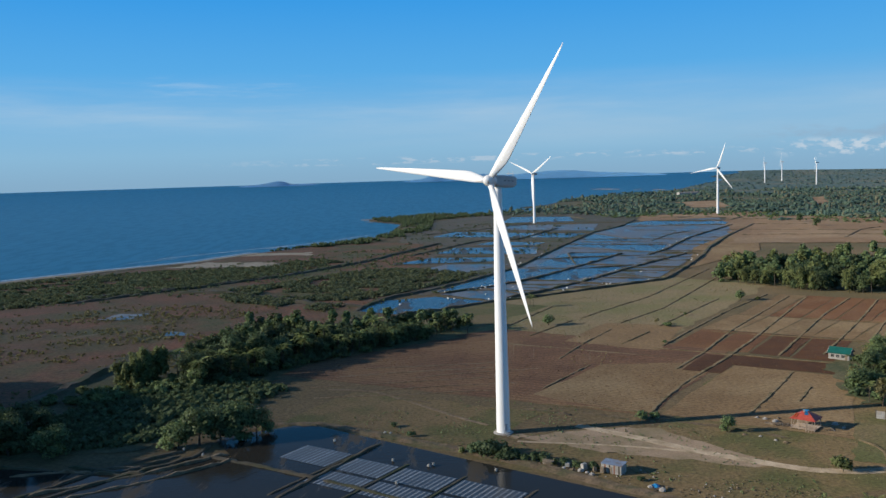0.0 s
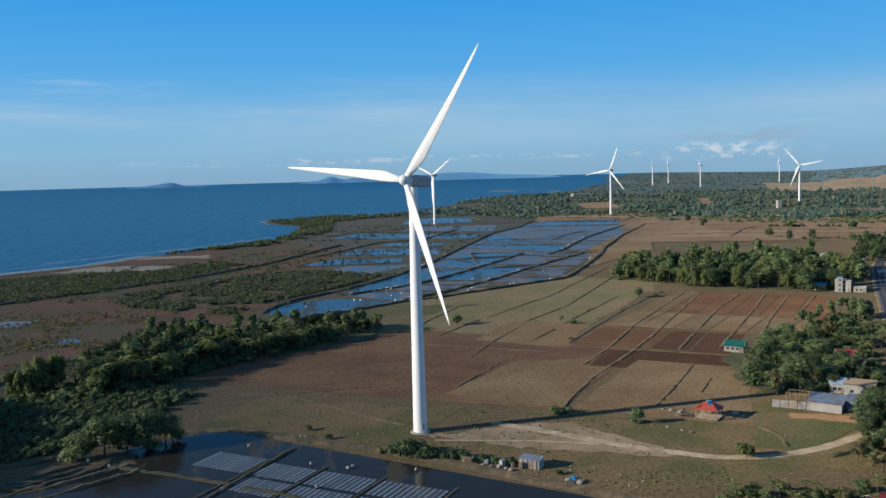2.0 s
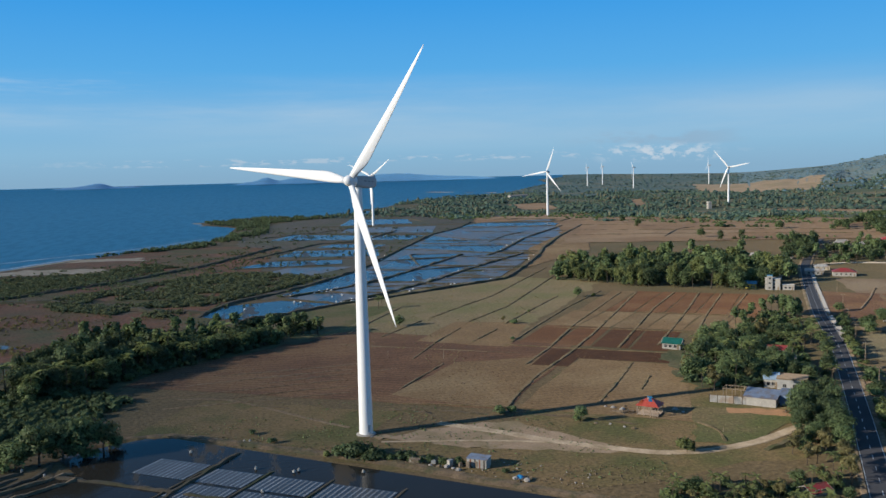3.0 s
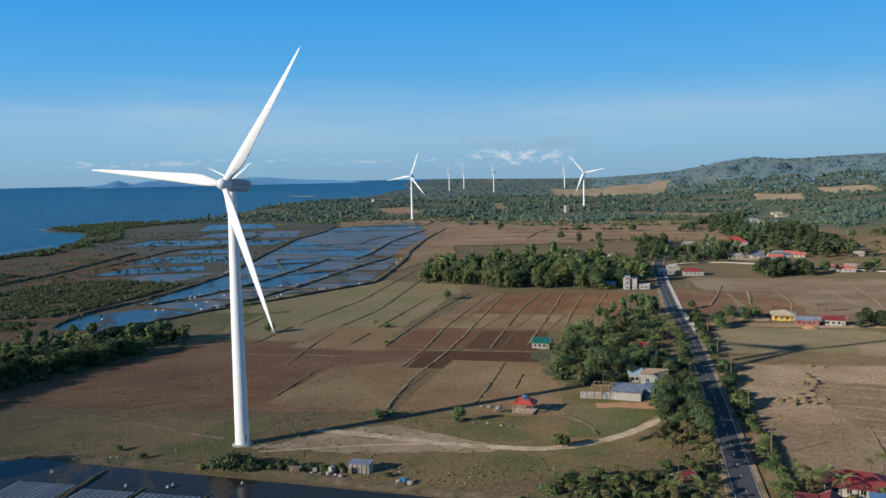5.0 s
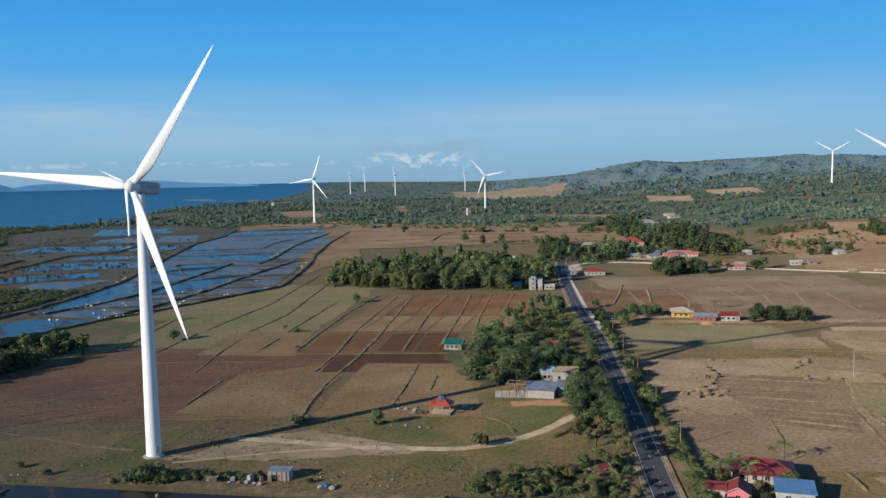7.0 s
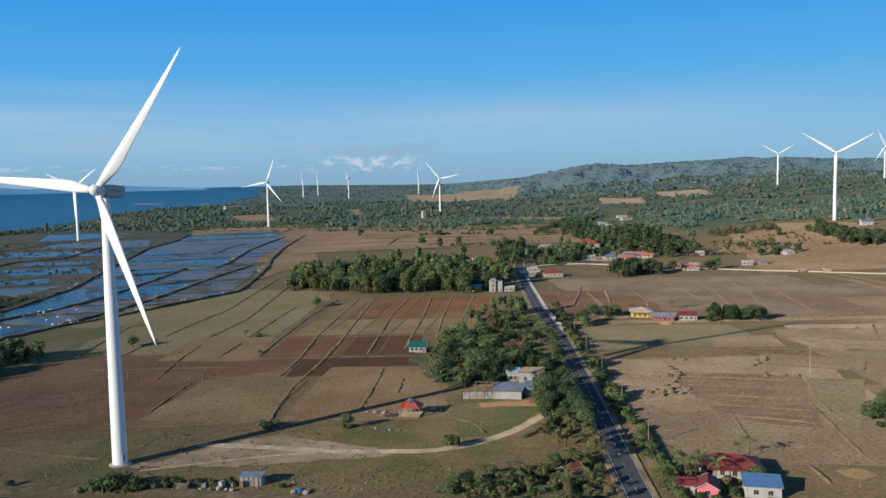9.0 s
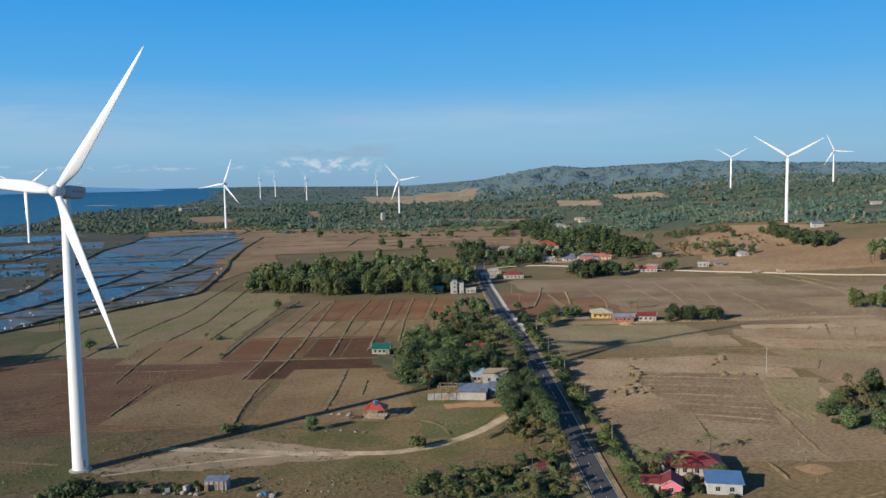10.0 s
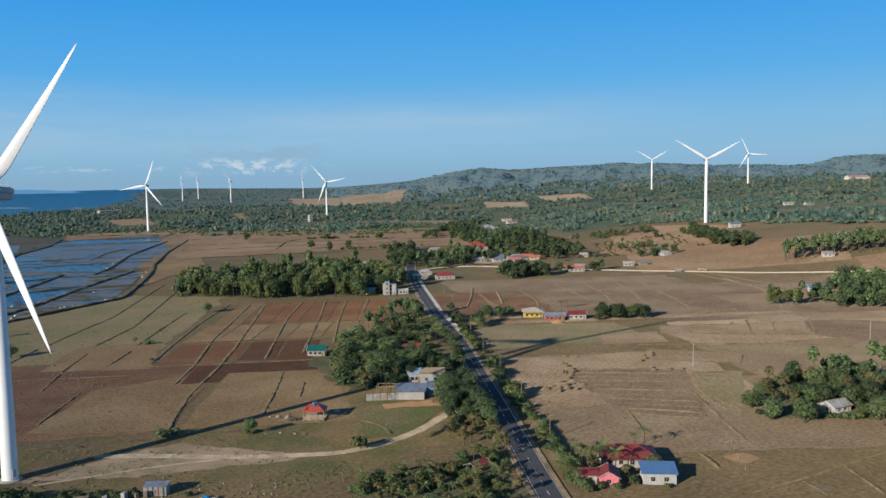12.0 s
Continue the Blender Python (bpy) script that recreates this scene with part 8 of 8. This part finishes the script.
for k, (x, y, w, d, h, turn, m) in enumerate(((26, 226.5, 1.6, 1.2, 1.5, 20, M_ROOF_PALE), (31.5, 223.5, 1.2, 1.0, 1.1, -15, M_WALL_WHITE), (35.5, 220.5, 1.5, 1.1, 1.8, 35, M_ROOF_PALE), (38.2, 219.5, 0.9, 0.9, 1.2, 5, M_WOOD), (40, 218, 1.0, 0.8, 1.6, -30, M_WOOD))):
    t = new("crate", bm_mesh("crate", box(-w / 2, w / 2, -d / 2, d / 2, 0, h, 0.06), m))
    t.matrix_basis = pose(x, y, 0.25, 0, 0, turn)
    tagged(t, "weathered pale crate standing on the pond bank", "crate")
heap("tarpaulin", 51.5, 207.3, 1.1, 0.5, M_BLUE, "crumpled blue tarpaulin on the bank", "tarpaulin", 7, 0.3)


def pole(x, y, h, label, material=M_WOOD, arm=True, r=0.14):
    t = empty("utility_pole", pose(x, y, ground_z(x, y), 0, 0, GRID))
    tagged(t, label, "utility pole")
    part("shaft", tube((0, 0, -0.3), (0, 0, h), r, r * 0.7, 8), material, t)
    if arm:
        part("crossarm", box(-0.9, 0.9, -0.06, 0.06, h - 0.7, h - 0.55), M_WOOD, t)
        for k in (-0.8, 0, 0.8):
            part("insulator", tube((k, 0, h - 0.55), (k, 0, h - 0.3), 0.06, 0.04, 6), M_CONCRETE, t)


ROADSIDE = [(198.5, 259.6), (222, 297), (245, 333), (268, 369), (297, 412), (330, 462), (175, 222.5), (150, 184)]
for x, y in ROADSIDE:
    pole(x + 0.5, y - 0.5, 8.0, "weathered timber utility pole beside the road")
for x, y, h in ((263.7, 212.2, 10.0), (362.8, 186.2, 10.5)):
    pole(x, y, h, "tall pale concrete pole in the fields", M_CONCRETE, False, 0.16)
for x, y in ((182, 141), (187, 145), (192, 150), (176, 136), (170, 130), (147, 203), (143, 219), (121, 228)):
    t = new("fence_post", bm_mesh("fence_post", tube((0, 0, -0.2), (0, 0, 1.6), 0.08, 0.07, 6), M_WOOD))
    t.matrix_basis = pose(x, y, 0, RND.uniform(-4, 4), RND.uniform(-4, 4), 0)
    tagged(t, "thin weathered wooden fence post in grass", "fence post")


def water_tank(x, y):
    t = empty("water_tank", pose(x, y, 0))
    tagged(t, "blue water drum on a timber stand", "water tank")
    for px in (-0.6, 0.6):
        for py in (-0.6, 0.6):
            part("leg", tube((px, py, -0.1), (px, py, 2.0), 0.07, 0.07, 6), M_WOOD, t)
    part("drum", lathe([(0.62, 2.0), (0.66, 2.1), (0.66, 3.0), (0.6, 3.2), (0.2, 3.3)], 14), M_BLUE, t)


water_tank(142, 147.5)

heap("soil_mound", 178.5, 136, 4.6, 0.3, surf("ochre_soil", (0.235, 0.150, 0.082), (0.19, 0.12, 0.066), 0.3, 0.95, 0.3, 8), "low spread of ochre soil on the dry field", "soil", 62)
heap("ash_mound", 172, 110, 3.4, 0.2, surf("burnt_stubble", (0.09, 0.075, 0.05), (0.14, 0.105, 0.064), 0.5, 0.95, 0.3, 8), "low dark spread of burnt stubble", "ash", 63)
heap("soil_mound", 301, 325, 4.0, 1.4, surf("orange_soil", (0.40, 0.24, 0.12), (0.32, 0.19, 0.10), 0.5, 0.95, 0.4, 6), "low mound of orange soil behind the houses", "soil", 61)
patch("concrete_yard", [(284, 356), (298, 348), (304, 358), (289, 368)], M_BANK, "pale concrete yard before the yellow house", 0.12, 6, "yard", wobble=0.5)



def timber_stack(x, y, turn, n, seed):
    """A loose stack of poles and boards lying on the ground."""
    r = np.random.RandomState(seed)
    t = empty("timber_stack", pose(x, y, ground_z(x, y), 0, 0, turn))
    tagged(t, "loose stack of weathered poles and boards on grass", "timber")
    for k in range(n):
        a = r.uniform(-0.5, 0.5)
        z = 0.12 + 0.16 * (k // 5)
        c = Vector((r.uniform(-0.8, 0.8), r.uniform(-0.9, 0.9), z))
        d = Vector((math.cos(a), math.sin(a), r.uniform(-0.03, 0.08))) * r.uniform(1.0, 2.0)
        part("pole", tube(c - d, c + d, 0.07, 0.06, 6), M_WOOD, t)


timber_stack(102, 256, 20, 16, 3)
timber_stack(99.5, 257, -30, 12, 4)
timber_stack(104, 254.5, 50, 12, 8)
timber_stack(150.5, 241, 30, 9, 9)
timber_stack(52, 206, 40, 10, 5)
timber_stack(30, 221.5, 10, 10, 6)
timber_stack(115, 249, 70, 8, 7)
for x, y in ((37, 360), (29, 368.5), (60, 352)):
    t = new("field_post", bm_mesh("field_post", tube((0, 0, -0.2), (0, 0, 4.2), 0.1, 0.08, 6), M_WOOD))
    t.matrix_basis = pose(x, y, ground_z(x, y), 2, 1, 0)
    tagged(t, "slim bare post standing in the field", "post")

def truck(x, y, turn, paint, label):
    """A small lorry: cab, open bed with sides, four wheels."""
    t = empty("truck", pose(x, y, ground_z(x, y) + 0.3, 0, 0, turn))
    tagged(t, label, "truck")
    cab = part("cab", box(-1.0, 1.0, 1.9, 3.5, 0.55, 2.4, 0.15), paint, t)
    part("windscreen", box(-0.85, 0.85, 3.46, 3.53, 1.5, 2.15), M_WINDOW, cab)
    for sx in (-1.0, 1.0):
        part("side_window", box(sx - 0.02, sx + 0.02, 2.2, 3.1, 1.5, 2.1), M_WINDOW, cab)
    part("chassis", box(-0.8, 0.8, -3.2, 3.3, 0.42, 0.6), M_DARK, t)
    part("bed", box(-1.1, 1.1, -3.3, 1.75, 0.65, 0.8, 0.02), paint, t)
    for q in ((-1.1, -1.02, -3.3, 1.75), (1.02, 1.1, -3.3, 1.75), (-1.02, 1.02, -3.3, -3.22), (-1.02, 1.02, 1.67, 1.75)):
        part("bed_side", box(*q, 0.8, 2.0), M_WOOD if abs(q[0]) > 1.05 and q[1] - q[0] < 0.2 else paint, t)
    for wx in (-0.95, 0.95):
        for wy in (-2.2, 2.5):
            part("wheel", tube((wx - 0.14, wy, 0.45), (wx + 0.14, wy, 0.45), 0.45, 0.45, 14), M_DARK, t)


truck(541, 420, 20, M_WALL_WHITE, "pale open-bed truck standing on the gravel road")
truck(551, 405, 20, M_ROOF_CREAM, "small cream truck standing on the gravel road")

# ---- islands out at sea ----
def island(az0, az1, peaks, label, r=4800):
    """A hilly ridge on the horizon between two bearings, its haze painted as flat blue; peaks are (bearing, height over
    the sea, width), in degrees and metres.
    """
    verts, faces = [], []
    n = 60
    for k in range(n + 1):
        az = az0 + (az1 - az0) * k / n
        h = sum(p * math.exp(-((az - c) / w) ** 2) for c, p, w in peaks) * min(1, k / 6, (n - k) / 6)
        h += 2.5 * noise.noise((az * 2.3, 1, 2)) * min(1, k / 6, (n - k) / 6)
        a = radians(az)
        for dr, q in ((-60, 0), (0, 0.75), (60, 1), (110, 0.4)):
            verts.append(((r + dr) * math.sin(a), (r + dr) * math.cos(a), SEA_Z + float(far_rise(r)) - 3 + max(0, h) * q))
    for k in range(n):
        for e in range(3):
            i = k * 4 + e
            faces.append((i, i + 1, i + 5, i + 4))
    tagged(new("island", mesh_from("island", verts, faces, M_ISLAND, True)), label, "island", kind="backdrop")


island(-14.2, -7.8, [(-10.9, 22, 0.7), (-11.9, 15, 1.0), (-9.2, 10, 1.0), (-13.2, 6, 0.6)], "small island faint in painted haze blue on the horizon")
island(-5.2, 16.5, [(-0.6, 34, 0.6), (-1.7, 14, 0.9), (0.9, 16, 0.9), (2.4, 32, 1.6), (5.5, 22, 2.2), (8.3, 36, 2.4), (12.2, 18, 2.6)], "long island range faint in painted haze blue on the horizon")
